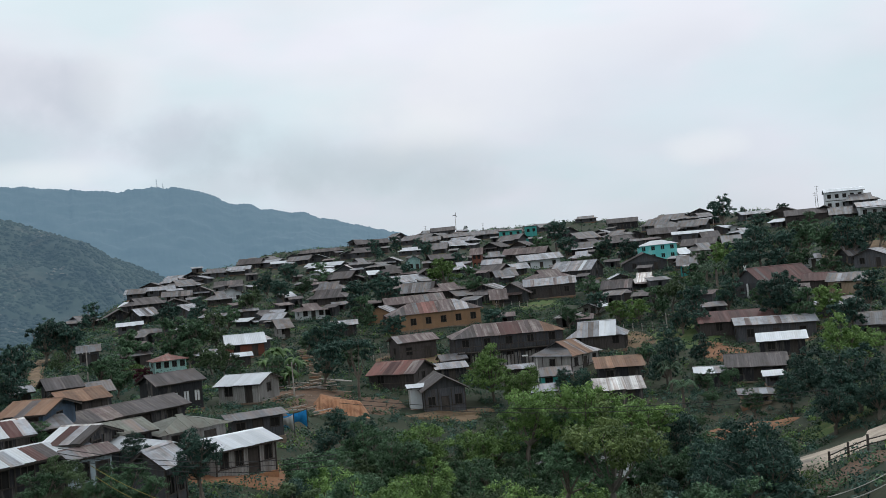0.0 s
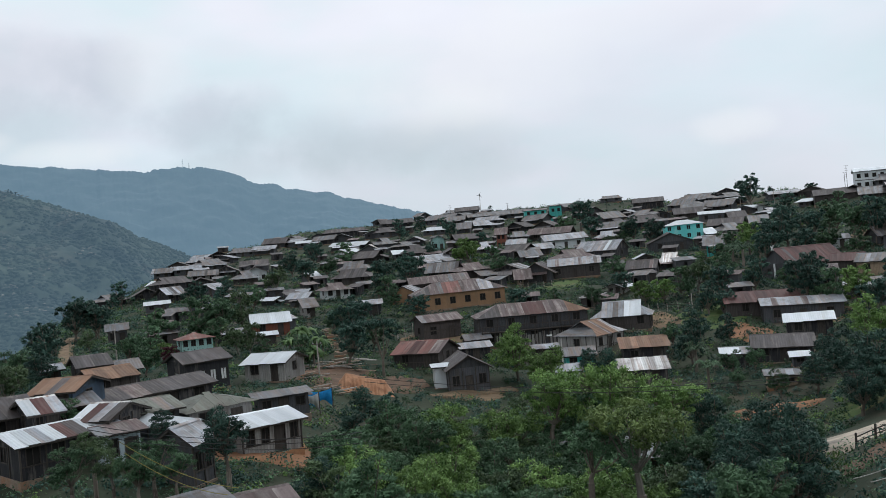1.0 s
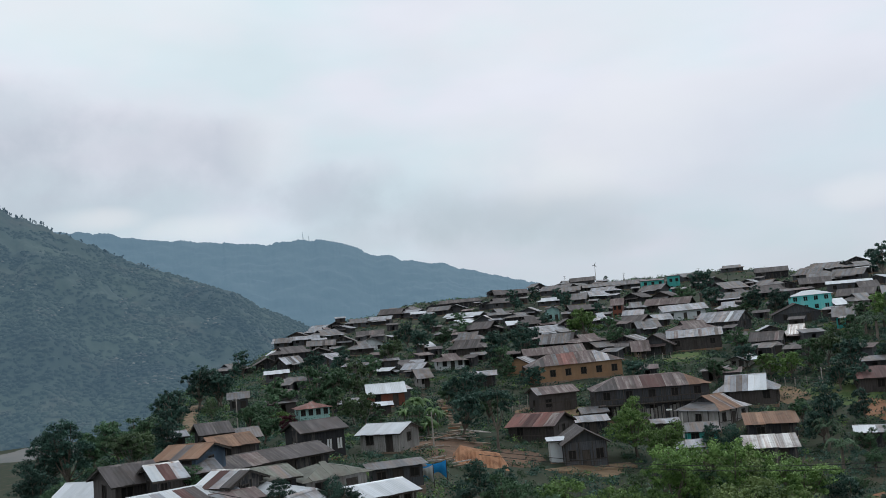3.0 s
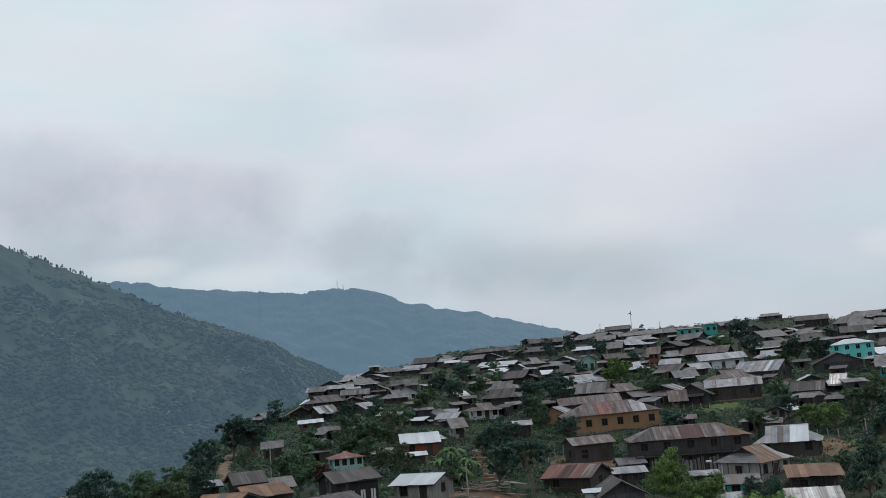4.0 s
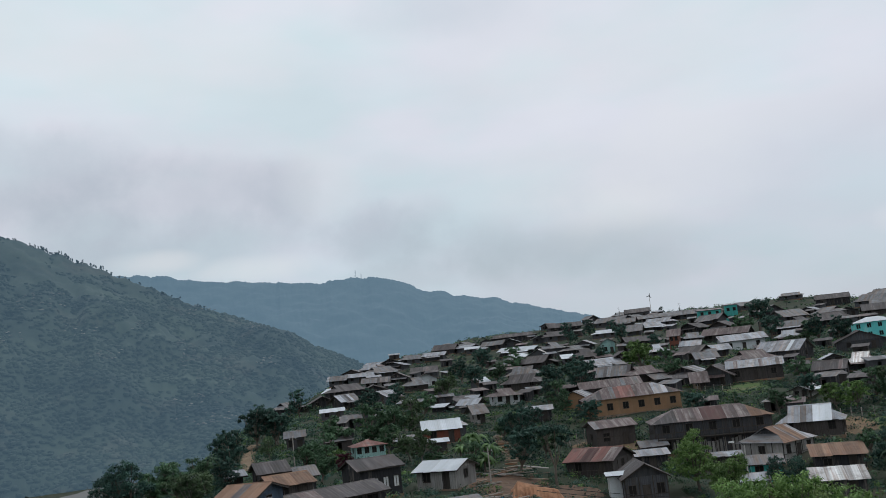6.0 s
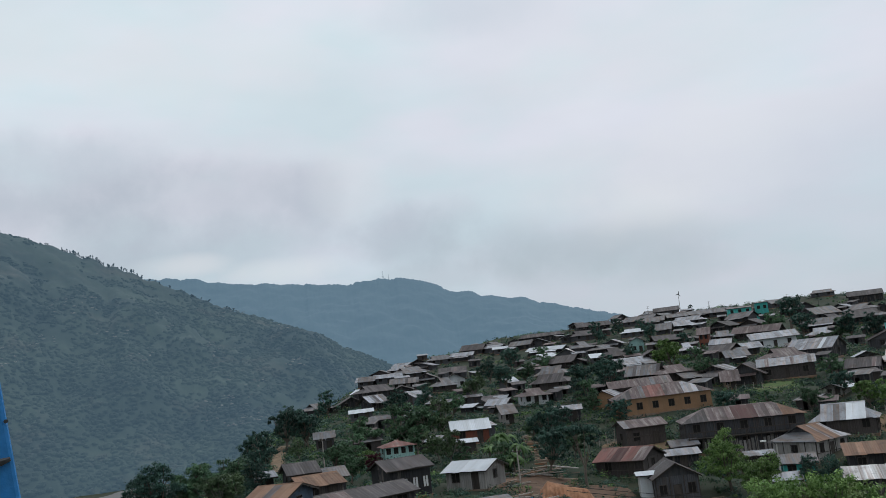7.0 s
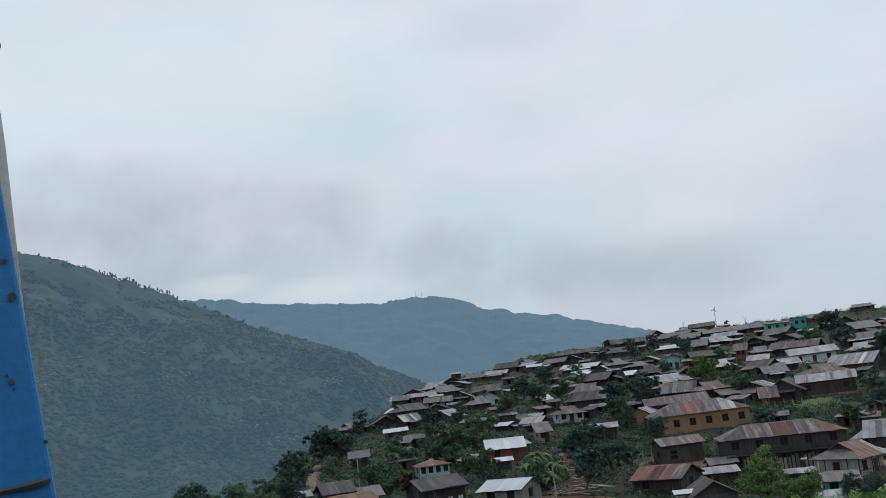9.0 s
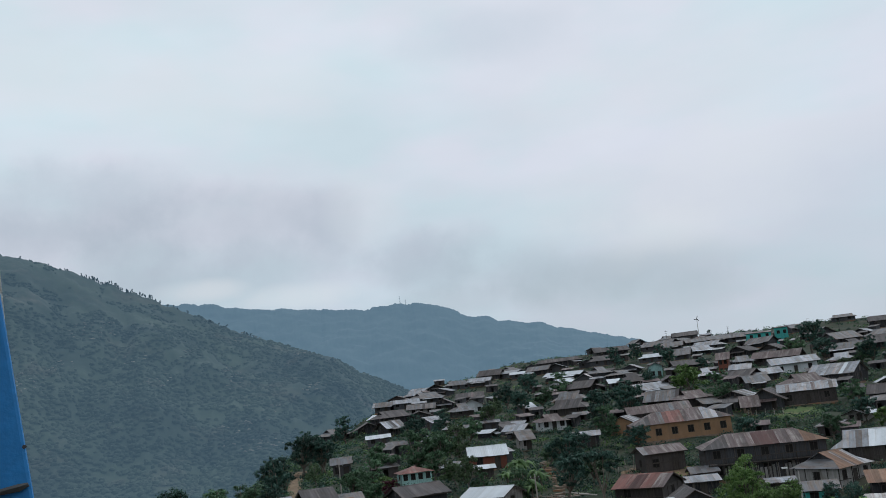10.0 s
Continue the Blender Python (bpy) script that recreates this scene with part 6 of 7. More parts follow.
house(101.7, 360.2, 11.00, -2, 8.8, 7.0, 2.1, 21, "tin_brown", "plank_dark", "front", level=0, windows=2, over=0.7, label="dark plank house with a brown rusted tin gable roof")
house(75.9, 270.7, -1.51, -27, 8.6, 6.5, 2.8, 26, "tin_brown", "plank_grey", "gable", level=0, windows=3, over=0.7, label="grey plank house with a brown rusted tin roof")
house(73.5, 261.0, -2.08, 6, 6.3, 6.5, 1.9, 26, "tin_grey", "plank_pale", "gable", level=0, windows=2, over=0.7, label="pale plank house with a weathered grey tin roof")
house(92.9, 302.6, 3.68, -49, 4.4, 7.0, 2.1, 19, "tin_new", "plank_grey", "front", level=0, windows=2, over=0.7, label="grey plank house with a bright white tin gable roof")
house(95.7, 303.2, 3.61, -14, 5.5, 6.0, 1.9, 17, "tin_pale", "white_wall", "front", level=0, windows=2, over=0.7, label="whitewashed house with a pale tin gable roof")
house(94.8, 289.8, 2.21, 4, 5.7, 7.0, 1.7, 17, "tin_pale", "plank_grey", "gable", level=0, windows=2, over=0.7, label="grey plank house with a pale tin roof")
house(110.7, 323.3, 7.92, 3, 10.1, 6.0, 2.1, 17, "tin_pale", "plank_grey", "gable", level=0, windows=3, over=0.7, label="grey plank house with a pale tin roof")
house(84.4, 269.0, -0.83, -10, 4.1, 7.0, 1.9, 28, "tin_grey", "plank_grey", "gable", level=0, windows=2, over=0.7, label="grey plank house with a weathered grey tin roof")
house(66.5, 257.5, -2.36, -7, 1.8, 7.0, 1.5, 21, "tin_new", "white_wall", "gable", level=0, windows=2, over=0.7, label="whitewashed house with a bright white tin roof")
house(57.7, 218.2, -5.99, -21, 3.2, 6.5, 3.0, 28, "tin_grey", "teal", "gable", level=0, windows=2, over=0.7, label="teal painted house with a weathered grey tin roof")
house(107.9, 290.5, 4.34, -42, 4.2, 6.5, 1.7, 14, "tin_new", "plank_grey", "gable", level=0, windows=2, over=0.7, label="grey plank house with a bright white tin roof")
house(116.0, 263.0, 4.14, -16, 7.7, 6.5, 2.3, 28, "tin_grey", "plank_dark", "gable", level=0, windows=3, over=0.7, label="dark plank house with a weathered grey tin roof")
house(121.2, 257.6, 4.62, -25, 7.5, 6.0, 3.2, 20, "tin_pale", "white_wall", "gable", level=0, windows=3, over=0.7, label="whitewashed house with a pale tin roof")
house(127.3, 278.1, 8.11, -11, 8.8, 7.0, 2.3, 26, "tin_grey", "plank_grey", "gable", level=0, windows=3, over=0.7, label="grey plank house with a weathered grey tin roof")
house(89.0, 200.6, -5.77, -2, 3.1, 6.0, 2.1, 28, "tin_grey", "plank_grey", "gable", level=0, windows=2, over=0.7, label="grey plank house with a weathered grey tin roof")
house(61.5, 350.1, 6.56, -42, 6.2, 5.5, 1.9, 20, "tin_pale", "plank_grey", "front", level=0, windows=2, over=0.7, label="grey plank house with a pale tin gable roof")
house(48.7, 378.6, 10.44, -29, 5.1, 5.5, 1.7, 21, "tin_grey", "plank_grey", "gable", level=0, windows=2, over=0.7, label="grey plank house with a weathered grey tin roof")
house(82.4, 283.4, 1.41, -8, 4.0, 5.5, 1.9, 28, "tin_brown", "plank_brown", "gable", level=0, windows=2, over=0.7, label="brown plank house with a brown rusted tin roof")
house(119.3, 282.5, 6.06, -55, 7.3, 5.5, 2.1, 21, "tin_brown", "plank_dark", "front", level=0, windows=2, over=0.7, label="dark plank house with a brown rusted tin gable roof")
house(-56.9, 372.4, 6.62, -13, 8.4, 6.0, 2.1, 26, "tin_grey", "plank_dark", "gable", level=0, windows=2, over=0.7, label="dark plank house with a weathered grey tin roof")
house(16.0, 286.1, 1.09, 11, 5.7, 6.0, 1.9, 24, "tin_grey", "plank_dark", "gable", level=0, windows=2, over=0.7, label="dark plank house with a weathered grey tin roof")
house(-5.4, 420.6, 14.63, 9, 7.8, 6.0, 2.1, 21, "tin_grey", "plank_dark", "gable", level=0, windows=2, over=0.7, label="dark plank house with a weathered grey tin roof")
house(26.8, 343.6, 7.21, -36, 8.4, 5.5, 1.9, 28, "tin_grey", "plank_grey", "gable", level=0, windows=2, over=0.7, label="grey plank house with a weathered grey tin roof")
house(4.7, 378.9, 10.96, -1, 6.4, 5.5, 1.9, 21, "tin_grey", "plank_dark", "gable", level=0, windows=2, over=0.7, label="dark plank house with a weathered grey tin roof")
house(-20.3, 292.5, 1.16, 34, 5.9, 6.0, 1.9, 21, "tin_grey", "plank_dark", "gable", level=0, windows=2, over=0.7, label="dark plank house with a weathered grey tin roof")
house(-0.6, 329.9, 5.81, 4, 4.6, 7.0, 1.9, 28, "tin_grey", "plank_grey", "gable", level=0, windows=2, over=0.7, label="grey plank house with a weathered grey tin roof")
house(15.1, 231.5, -4.13, 0, 4.2, 5.5, 1.9, 24, "tin_grey", "plank_grey", "gable", level=0, windows=2, over=0.7, label="grey plank house with a weathered grey tin roof")

# trees
tree(-21.7, 50.5, 2.8, "olive", 3.0)
tree(-20.4, 58.5, 2.3, "dark", 1.9)
tree(-18.5, 50.7, 3.1, "mid", 1.7)
tree(-15.7, 55.8, 3.5, "dark", 1.6)
tree(-17.9, 46.7, 2.7, "mid", 1.9)
tree(-21.6, 47.3, 2.7, "mid", 2.1)
tree(-19.7, 48.1, 2.1, "olive", 2.4)
tree(-17.1, 50.2, 2.2, "mid", 1.8)
tree(-52.0, 111.7, 5.9, "dark")
tree(-43.9, 91.3, 4.1, "dark")
tree(-74.0, 169.0, 7.5, "dark")
tree(-70.2, 171.2, 7.6, "dark")
tree(-92.6, 242.1, 7.1, "dark")
tree(-59.8, 141.4, 3.3, "olive")
tree(-46.7, 126.7, 4.6, "mid")
tree(-47.5, 135.1, 5.1, "mid")
tree(-53.5, 159.5, 6.9, "mid")
tree(-49.7, 162.8, 8.1, "mid")
tree(-43.9, 159.6, 7.9, "mid")
tree(-41.1, 164.9, 7.2, "olive")
tree(-40.5, 143.1, 5.1, "mid")
tree(-34.8, 134.3, 4.9, "olive")
tree(-39.3, 108.1, 3.9, "mid")
tree(-47.8, 124.9, 4.2, "mid")
tree(-40.9, 120.5, 3.5, "bright")
tree(-59.0, 197.9, 7.0, "dark")
tree(-48.7, 202.5, 6.5, "mid")
tree(-60.8, 228.0, 6.4, "dark")
tree(-48.8, 230.6, 7.4, "olive")
tree(-52.4, 273.0, 8.0, "dark")
tree(-43.2, 248.0, 7.2, "dark")
tree(-50.9, 296.7, 8.2, "dark")
tree(-39.2, 251.7, 6.9, "mid")
tree(-37.8, 112.8, 2.6, "red")
tree(-32.1, 130.4, 4.2, "olive")
tree(-22.9, 121.9, 4.7, "mid")
tree(-19.0, 142.7, 7.1, "dark")
tree(-17.2, 122.3, 5.9, "dark")
tree(-15.3, 136.9, 5.3, "mid")
tree(-24.0, 154.9, 4.5, "mid")
tree(-19.4, 190.8, 5.7, "dark")
tree(-18.0, 200.2, 7.9, "dark")
tree(-13.0, 199.8, 8.2, "dark")
tree(-12.0, 117.9, 5.3, "dark_tall")
tree(-9.9, 165.7, 5.4, "dark")
tree(-11.1, 88.0, 3.7, "dark")
tree(-9.4, 92.0, 3.8, "dark")
tree(-11.7, 80.7, 2.9, "dark")
tree(0.7, 218.7, 8.6, "bright")
tree(5.6, 209.7, 6.9, "mid")
tree(-37.7, 276.7, 7.6, "mid")
tree(5.1, 117.6, 6.3, "bright")
tree(7.7, 111.5, 5.5, "bright")
tree(4.6, 130.4, 4.4, "bright")
tree(13.8, 115.7, 4.1, "dark")
tree(16.1, 115.4, 4.1, "dark")
tree(-10.0, 64.7, 4.9, "mid")
tree(-7.7, 73.8, 5.6, "mid")
tree(-5.0, 71.6, 5.9, "mid")
tree(-2.5, 84.0, 6.3, "bright")
tree(0.9, 80.2, 6.6, "bright")
tree(0.6, 12.0, 1.0, "bright")
tree(8.4, 89.6, 7.7, "bright")
tree(12.9, 91.3, 8.8, "flat")
tree(2.2, 11.8, 1.0, "flat")
tree(8.9, 79.8, 7.1, "mid")
tree(2.8, 73.2, 6.0, "mid")
tree(-2.4, 71.0, 5.3, "bright")
tree(16.1, 81.2, 5.4, "flat")
tree(-7.0, 64.6, 4.0, "mid")
tree(-10.1, 59.7, 2.9, "mid")
tree(-9.7, 52.4, 3.3, "dark")
tree(19.3, 77.9, 5.5, "dark")
tree(17.4, 64.7, 5.0, "dark")
tree(17.8, 57.3, 4.5, "dark")
tree(22.0, 64.1, 3.2, "mid")
tree(18.8, 53.3, 3.5, "bamboo")
tree(21.0, 72.8, 4.1, "dark")
tree(27.9, 120.6, 5.6, "dark")
tree(32.1, 134.0, 4.7, "dark")
tree(27.8, 130.6, 3.8, "mid")
tree(29.5, 106.2, 2.4, "mid")
tree(31.8, 98.4, 3.0, "mid")
tree(35.3, 99.0, 2.8, "olive")
tree(25.4, 97.0, 2.2, "mid")
tree(30.5, 111.0, 3.4, "mid")
tree(33.5, 112.5, 3.0, "mid")
tree(34.9, 96.4, 4.2, "dark")
tree(34.3, 85.9, 6.9, "dark")
tree(34.8, 79.7, 6.5, "dark")
tree(44.0, 103.3, 6.1, "bright")
tree(47.2, 104.1, 4.7, "bright")
tree(39.9, 104.1, 4.6, "dark")
tree(34.5, 75.5, 4.0, "dark")
tree(31.5, 77.1, 4.5, "dark")
tree(31.4, 195.7, 5.7, "mid")
tree(37.1, 234.6, 5.8, "olive")
tree(28.9, 176.4, 4.9, "dark")
tree(31.1, 166.4, 5.1, "bright")
tree(34.1, 165.3, 4.8, "bright")
tree(41.1, 168.8, 7.3, "olive")
tree(38.0, 169.0, 5.9, "mid")
tree(42.7, 159.9, 6.1, "dark")
tree(50.4, 179.8, 5.9, "mid")
tree(50.1, 164.3, 5.9, "dark")
tree(38.0, 150.0, 4.9, "dark")
tree(40.3, 147.6, 4.4, "dark")
tree(52.3, 145.7, 7.4, "dark")
tree(59.5, 159.8, 7.0, "dark")
tree(55.1, 141.9, 6.2, "mid")
tree(58.2, 140.7, 6.2, "bright")
tree(52.9, 123.1, 6.4, "dark")
tree(64.5, 141.2, 6.3, "dark")
tree(55.8, 163.5, 4.9, "mid")
tree(36.4, 292.5, 9.2, "dark", 2.5)
tree(29.7, 289.2, 7.9, "mid")
tree(37.9, 282.2, 8.1, "dark")
tree(96.2, 311.2, 11.0, "dark", 0.6)
tree(90.5, 369.1, 3.6, "dark")
tree(98.9, 364.8, 2.8, "dark")
tree(108.5, 329.9, 3.3, "dark")
tree(118.6, 317.9, 5.1, "dark")
tree(67.6, 207.2, 8.9, "dark")
tree(75.4, 218.4, 9.4, "dark")
tree(76.9, 210.9, 9.2, "dark")
tree(83.9, 222.2, 9.7, "mid")
tree(86.9, 219.4, 9.6, "mid")
tree(84.5, 204.2, 9.0, "mid")
tree(87.4, 199.7, 8.9, "dark")
tree(93.4, 201.9, 9.1, "dark")
tree(89.4, 262.4, 9.4, "dark")
tree(70.7, 198.0, 7.2, "dark")
tree(78.4, 202.1, 7.4, "mid")
tree(60.2, 188.9, 6.8, "dark")
tree(58.4, 206.4, 7.3, "mid")
tree(63.5, 209.6, 7.5, "bright")
tree(47.8, 264.2, 6.6, "dark")
tree(49.4, 246.9, 7.2, "dark")
tree(45.0, 266.5, 5.9, "mid")
tree(-25.0, 339.3, 7.4, "dark")
tree(-8.6, 347.4, 6.2, "dark")
tree(-17.4, 355.8, 6.3, "dark")
tree(-5.0, 308.2, 6.3, "dark")
tree(80.3, 189.4, 5.9, "mid")
tree(4.9, 275.2, 4.5, "dark")
tree(-17.0, 186.2, 5.9, "mid")
tree(-63.4, 99.5, 7.2, "dark")
tree(-59.3, 98.5, 7.1, "dark")
tree(-57.7, 101.8, 5.6, "mid")
tree(-55.9, 103.9, 5.6, "mid")
tree(-49.8, 98.9, 5.3, "mid")
tree(-42.8, 82.3, 5.1, "olive")
tree(-59.6, 125.3, 4.7, "dark")
tree(-80.6, 188.2, 6.4, "dark")
tree(-71.8, 172.9, 5.6, "dark")
tree(-42.2, 72.3, 4.0, "mid")
tree(-51.0, 82.5, 4.0, "mid")
tree(-44.5, 80.2, 4.4, "mid")
tree(-59.3, 91.8, 6.0, "dark")
tree(5.4, 416.2, 2.8, "dark")
tree(11.4, 414.3, 3.4, "dark")
tree(40.9, 99.4, 4.4, "mid")
tree(35.7, 129.9, 4.2, "dark")
tree(-30.9, 68.1, 2.5, "mid")
tree(-31.5, 66.4, 2.5, "mid")
tree(-30.1, 131.1, 3.1, "mid")
tree(-22.2, 131.6, 3.6, "banana")
tree(-26.8, 143.8, 4.6, "banana")
tree(-26.7, 133.6, 3.7, "banana")
tree(-22.0, 123.0, 3.7, "banana")
tree(55.5, 189.0, 6.7, "palm")
tree(26.6, 107.8, 4.1, "palm")
tree(27.5, 117.1, 4.1, "palm")
tree(56.3, 197.6, 5.6, "palm")
tree(63.4, 202.6, 5.2, "palm")
tree(99.3, 230.0, 7.5, "dark")
tree(100.7, 212.3, 8.0, "dark")
tree(102.5, 227.7, 6.8, "mid")
tree(103.0, 256.3, 6.4, "mid")
tree(-19.2, 163.4, 5.2, "dark")
tree(-15.1, 182.4, 3.7, "mid")
tree(-10.2, 259.0, 4.2, "dark")
tree(8.9, 166.8, 5.0, "dark")
tree(23.9, 159.7, 3.7, "mid")
tree(21.0, 160.4, 4.4, "mid")
tree(15.3, 170.8, 3.5, "mid")
tree(7.5, 45.4, 5.3, "flat", 4.6)
tree(5.1, 45.7, 3.8, "mid", 5.0)
tree(15.8, 76.4, 5.8, "bright", 3.8)
tree(5.9, 79.8, 6.0, "bright", 4.4)
tree(11.1, 79.2, 6.5, "bright", 4.1)


# ---- earth, paths and plots laid on the slope ----
def patch(name, x, y, rx, ry, turn, material, label, seed=0, lift=0.14):
    """An uneven patch of bare earth or grass lying on the ground, thick at its middle and sunk at its rim."""
    s = Solid()
    rings, spokes = 9, 40
    c, q = math.cos(radians(turn)), math.sin(radians(turn))
    s.v.append((x, y, ground(x, y) + lift))
    for i in range(1, rings + 1):
        for k in range(spokes):
            a = 2 * math.pi * k / spokes
            wob = 1 + 0.28 * noise.noise(Vector((math.cos(a) * 1.6, math.sin(a) * 1.6, seed * 3.7)))
            t = i / rings
            u, v = rx * t * wob * math.cos(a), ry * t * wob * math.sin(a)
            px, py = x + c * u - q * v, y + q * u + c * v
            z = ground(px, py) + lift * (1 - t ** 6 * 2.2) + 0.10 * noise.noise(Vector((px, py, seed)) * 1.1)
            s.v.append((px, py, z))
    s.f += [(0, 1 + k, 1 + (k + 1) % spokes) for k in range(spokes)]
    for i in range(rings - 1):
        a, b = 1 + i * spokes, 1 + (i + 1) * spokes
        s.f += [(a + k, b + k, b + (k + 1) % spokes, a + (k + 1) % spokes) for k in range(spokes)]
    FOOTPRINTS.append((x, y, (0.25 if name == "grass_3" else 0.6) * min(rx, ry)))
    return tagged(new(name, s.mesh(name, M[material], True)), label, "ground", kind="structure")


def ribbon(name, points, width, material, label, category, lift=0.16):
    """A road or path laid along points, with its edges let into the ground."""
    s = Solid()
    line = []
    for (x0, y0), (x1, y1) in zip(points[:-1], points[1:]):
        n = max(2, int(math.hypot(x1 - x0, y1 - y0) / 1.2))
        line += [(x0 + (x1 - x0) * i / n, y0 + (y1 - y0) * i / n) for i in range(n)]
    line.append(points[-1])
    for i, (x, y) in enumerate(line):
        xa, ya = line[max(i - 1, 0)]
        xb, yb = line[min(i + 1, len(line) - 1)]
        d = math.hypot(xb - xa, yb - ya) or 1
        nx, ny = -(yb - ya) / d, (xb - xa) / d
        mid = ground(x, y)
        for k in (-1, -0.9, -0.45, 0, 0.45, 0.9, 1):
            px, py = x + nx * k * width / 2, y + ny * k * width / 2
            z = 0.5 * (ground(px, py) + mid) + lift
            s.v.append((px, py, max(z, ground(px, py) + 0.05) if abs(k) < 1 else ground(px, py) - 0.4))
        FOOTPRINTS.append((x, y, width / 2))
    for i in range(len(line) - 1):
        s.f += [(i * 7 + k, i * 7 + k + 1, i * 7 + k + 8, i * 7 + k + 7) for k in range(6)]
    return tagged(new(name, s.mesh(name, M[material], True)), label, category, kind="structure")


patch("earth_1", -16.8, 113.3, 7.5, 9, 10, "brown_earth", "trodden brown earth of the building site", 1, 0.1)
patch("earth_2", -19.4, 116.7, 6.5, 10, 0, "brown_earth", "trampled red-brown earth of the timber yard", 2)
patch("earth_3", -10.2, 115.1, 4.0, 6, 0, "brown_earth", "bare brown earth on the terrace edge", 3)
patch("earth_4", -1.2, 111.2, 5.0, 2.2, 10, "straw", "tan earth terrace in front of the shed", 4)
patch("earth_5", 39.4, 135.4, 3.6, 9, 0, "red_earth", "red earth cutting below the houses", 5)
patch("earth_6", 28.6, 93.0, 6.0, 3.6, 0, "red_earth", "eroded red bank above the thicket", 6, 0.5)
patch("earth_7", -6.1, 146.1, 6.0, 9, 0, "straw", "trampled tan yard between plank houses", 7)
patch("earth_8", 4.3, 141.2, 9.0, 5, 0, "straw", "bare tan yard under the long house", 8)
patch("earth_9", -15.5, 68.0, 6.5, 5, 30, "red_earth", "bare red earth slope below the pale house", 9)
patch("earth_10", 30.6, 152.2, 3.6, 7, 0, "straw", "dry tan plot beside the pale house", 10)
patch("earth_11", 51.5, 140.6, 7, 6, 0, "straw", "bare yard round the white-roofed hut", 11)
patch("earth_12", 96.7, 214.7, 12, 12, 0, "straw", "dry terraced plot on the upper slope", 12)
patch("earth_13", 23.5, 53.0, 3.0, 5.0, 20, "brown_earth", "stony brown bank under the road fence", 13)
patch("grass_1", 19.5, 191.8, 6.5, 8, 0, "grass_patch", "bright green vegetable plot", 21)
patch("grass_2", 38.4, 148.9, 6.0, 10, 0, "grass_patch", "bright green grass plot behind a fence", 22)
patch("grass_3", 34.5, 82.0, 5.0, 4, 0, "grass_patch", "rough grass verge beside the road", 24)
ribbon("road", [(25.6, 69.0), (27.0, 65.6), (31, 63.5), (38, 61), (52, 57), (70, 55)], 12.0, "road", "pale dusty road bending round the hill", "road")
ribbon("path_1", [(-53.6, 119.3), (-64.1, 142.2), (-74.3, 166.4), (-76.9, 174.8)], 2.4, "straw", "tan dirt track climbing the shoulder of the hill", "path")
ribbon("path_2", [(-5.2, 109.6), (-0.5, 112.0), (4.3, 114.7)], 2.0, "straw", "narrow tan footpath along the terrace", "path")
ribbon("path_3", [(-48.9, 115.0), (-46.6, 125.6), (-41.5, 128.7)], 1.6, "straw", "narrow dirt path behind the houses", "path")


def stone_steps(x0, y0, x1, y1, count, wide):
    """A flight of rough stone steps up the slope."""
    root = thing("stone_steps", pose(0, 0, 0), "flight of rough grey stone steps climbing the slope", "steps", kind="structure")
    rng = random.Random(3)
    a = math.atan2(y1 - y0, x1 - x0)
    for i in range(count):
        t = i / (count - 1)
        x, y = x0 + (x1 - x0) * t + 0.8 * math.sin(t * 5), y0 + (y1 - y0) * t
        w = wide * rng.uniform(0.8, 1.1)
        part("step", Solid().box(-0.32, -w / 2, -0.5, 0.32, w / 2, 0.22), M["plinth_stone"], root, at=pose(x, y, ground(x, y), rng.uniform(-2, 2), rng.uniform(-2, 2), math.degrees(a) + rng.uniform(-6, 6)))
        FOOTPRINTS.append((x, y, 1.4))
    return root


stone_steps(-18.9, 125.1, -26.0, 166.0, 20, 1.9)


def timber_pile(x, y, turn, count, spread, seed):
    """Sawn boards thrown in a heap."""
    root = thing("timber_pile", pose(x, y, ground(x, y) + 0.15, 0, 0, turn), "heap of sawn red-brown boards on bare earth", "timber pile", "timber piles")
    rng = random.Random(seed)
    meshes = [Solid().box(-n, -0.14, -0.05, n, 0.14, 0.05).mesh("board", M["timber_pale" if k == 1 else "plinth_stone"]) for k, n in enumerate((1.3, 1.8, 2.2))]
    for i in range(count):
        px, py = rng.gauss(0, spread), rng.gauss(0, spread * 0.6)
        dz = ground(x + px, y + py) - ground(x, y)
        part("board", rng.choice(meshes), None, root, at=pose(px, py, dz + 0.1 + 0.09 * (i % 4), rng.uniform(-8, 8), rng.uniform(-8, 8), rng.uniform(-25, 25)))
    return root


timber_pile(-21.6, 110.7, 10, 18, 1.6, 1)


def earth_bank(x, y, turn, wide, deep, tall):
    """A freshly dug bank: a gullied face below a trodden top that runs back into the slope."""
    a = radians(turn)
    s = Solid()
    nx, ny = 48, 26
    for i in range(nx + 1):
        u = -1 + 2 * i / nx
        for j in range(ny + 1):
            v = j / ny
            gully = 0.16 * abs(noise.noise(Vector((u * 7, 2, 1)))) + 0.07 * noise.noise(Vector((u * 16, v * 3, 4)))
            rise = min(1.0, max(0.0, (v - 0.06 - gully) / 0.34)) ** 0.8
            rise *= min(1.0, 3.2 * (1 - abs(u)) + 0.0) * (1 - max(0.0, (v - 0.6) / 0.4))
            lx, ly = u * wide / 2, v * deep
            px, py = x + lx * math.cos(a) - ly * math.sin(a), y + lx * math.sin(a) + ly * math.cos(a)
            edge = -0.25 if i in (0, nx) or j in (0, ny) else 0.0
            s.v.append((px, py, ground(px, py) + edge + 0.08 + tall * rise + 0.08 * noise.noise(Vector((px * 1.3, py * 1.3, 0)))))
            if (i + j) % 6 == 0:
                FOOTPRINTS.append((px, py, 0.8))
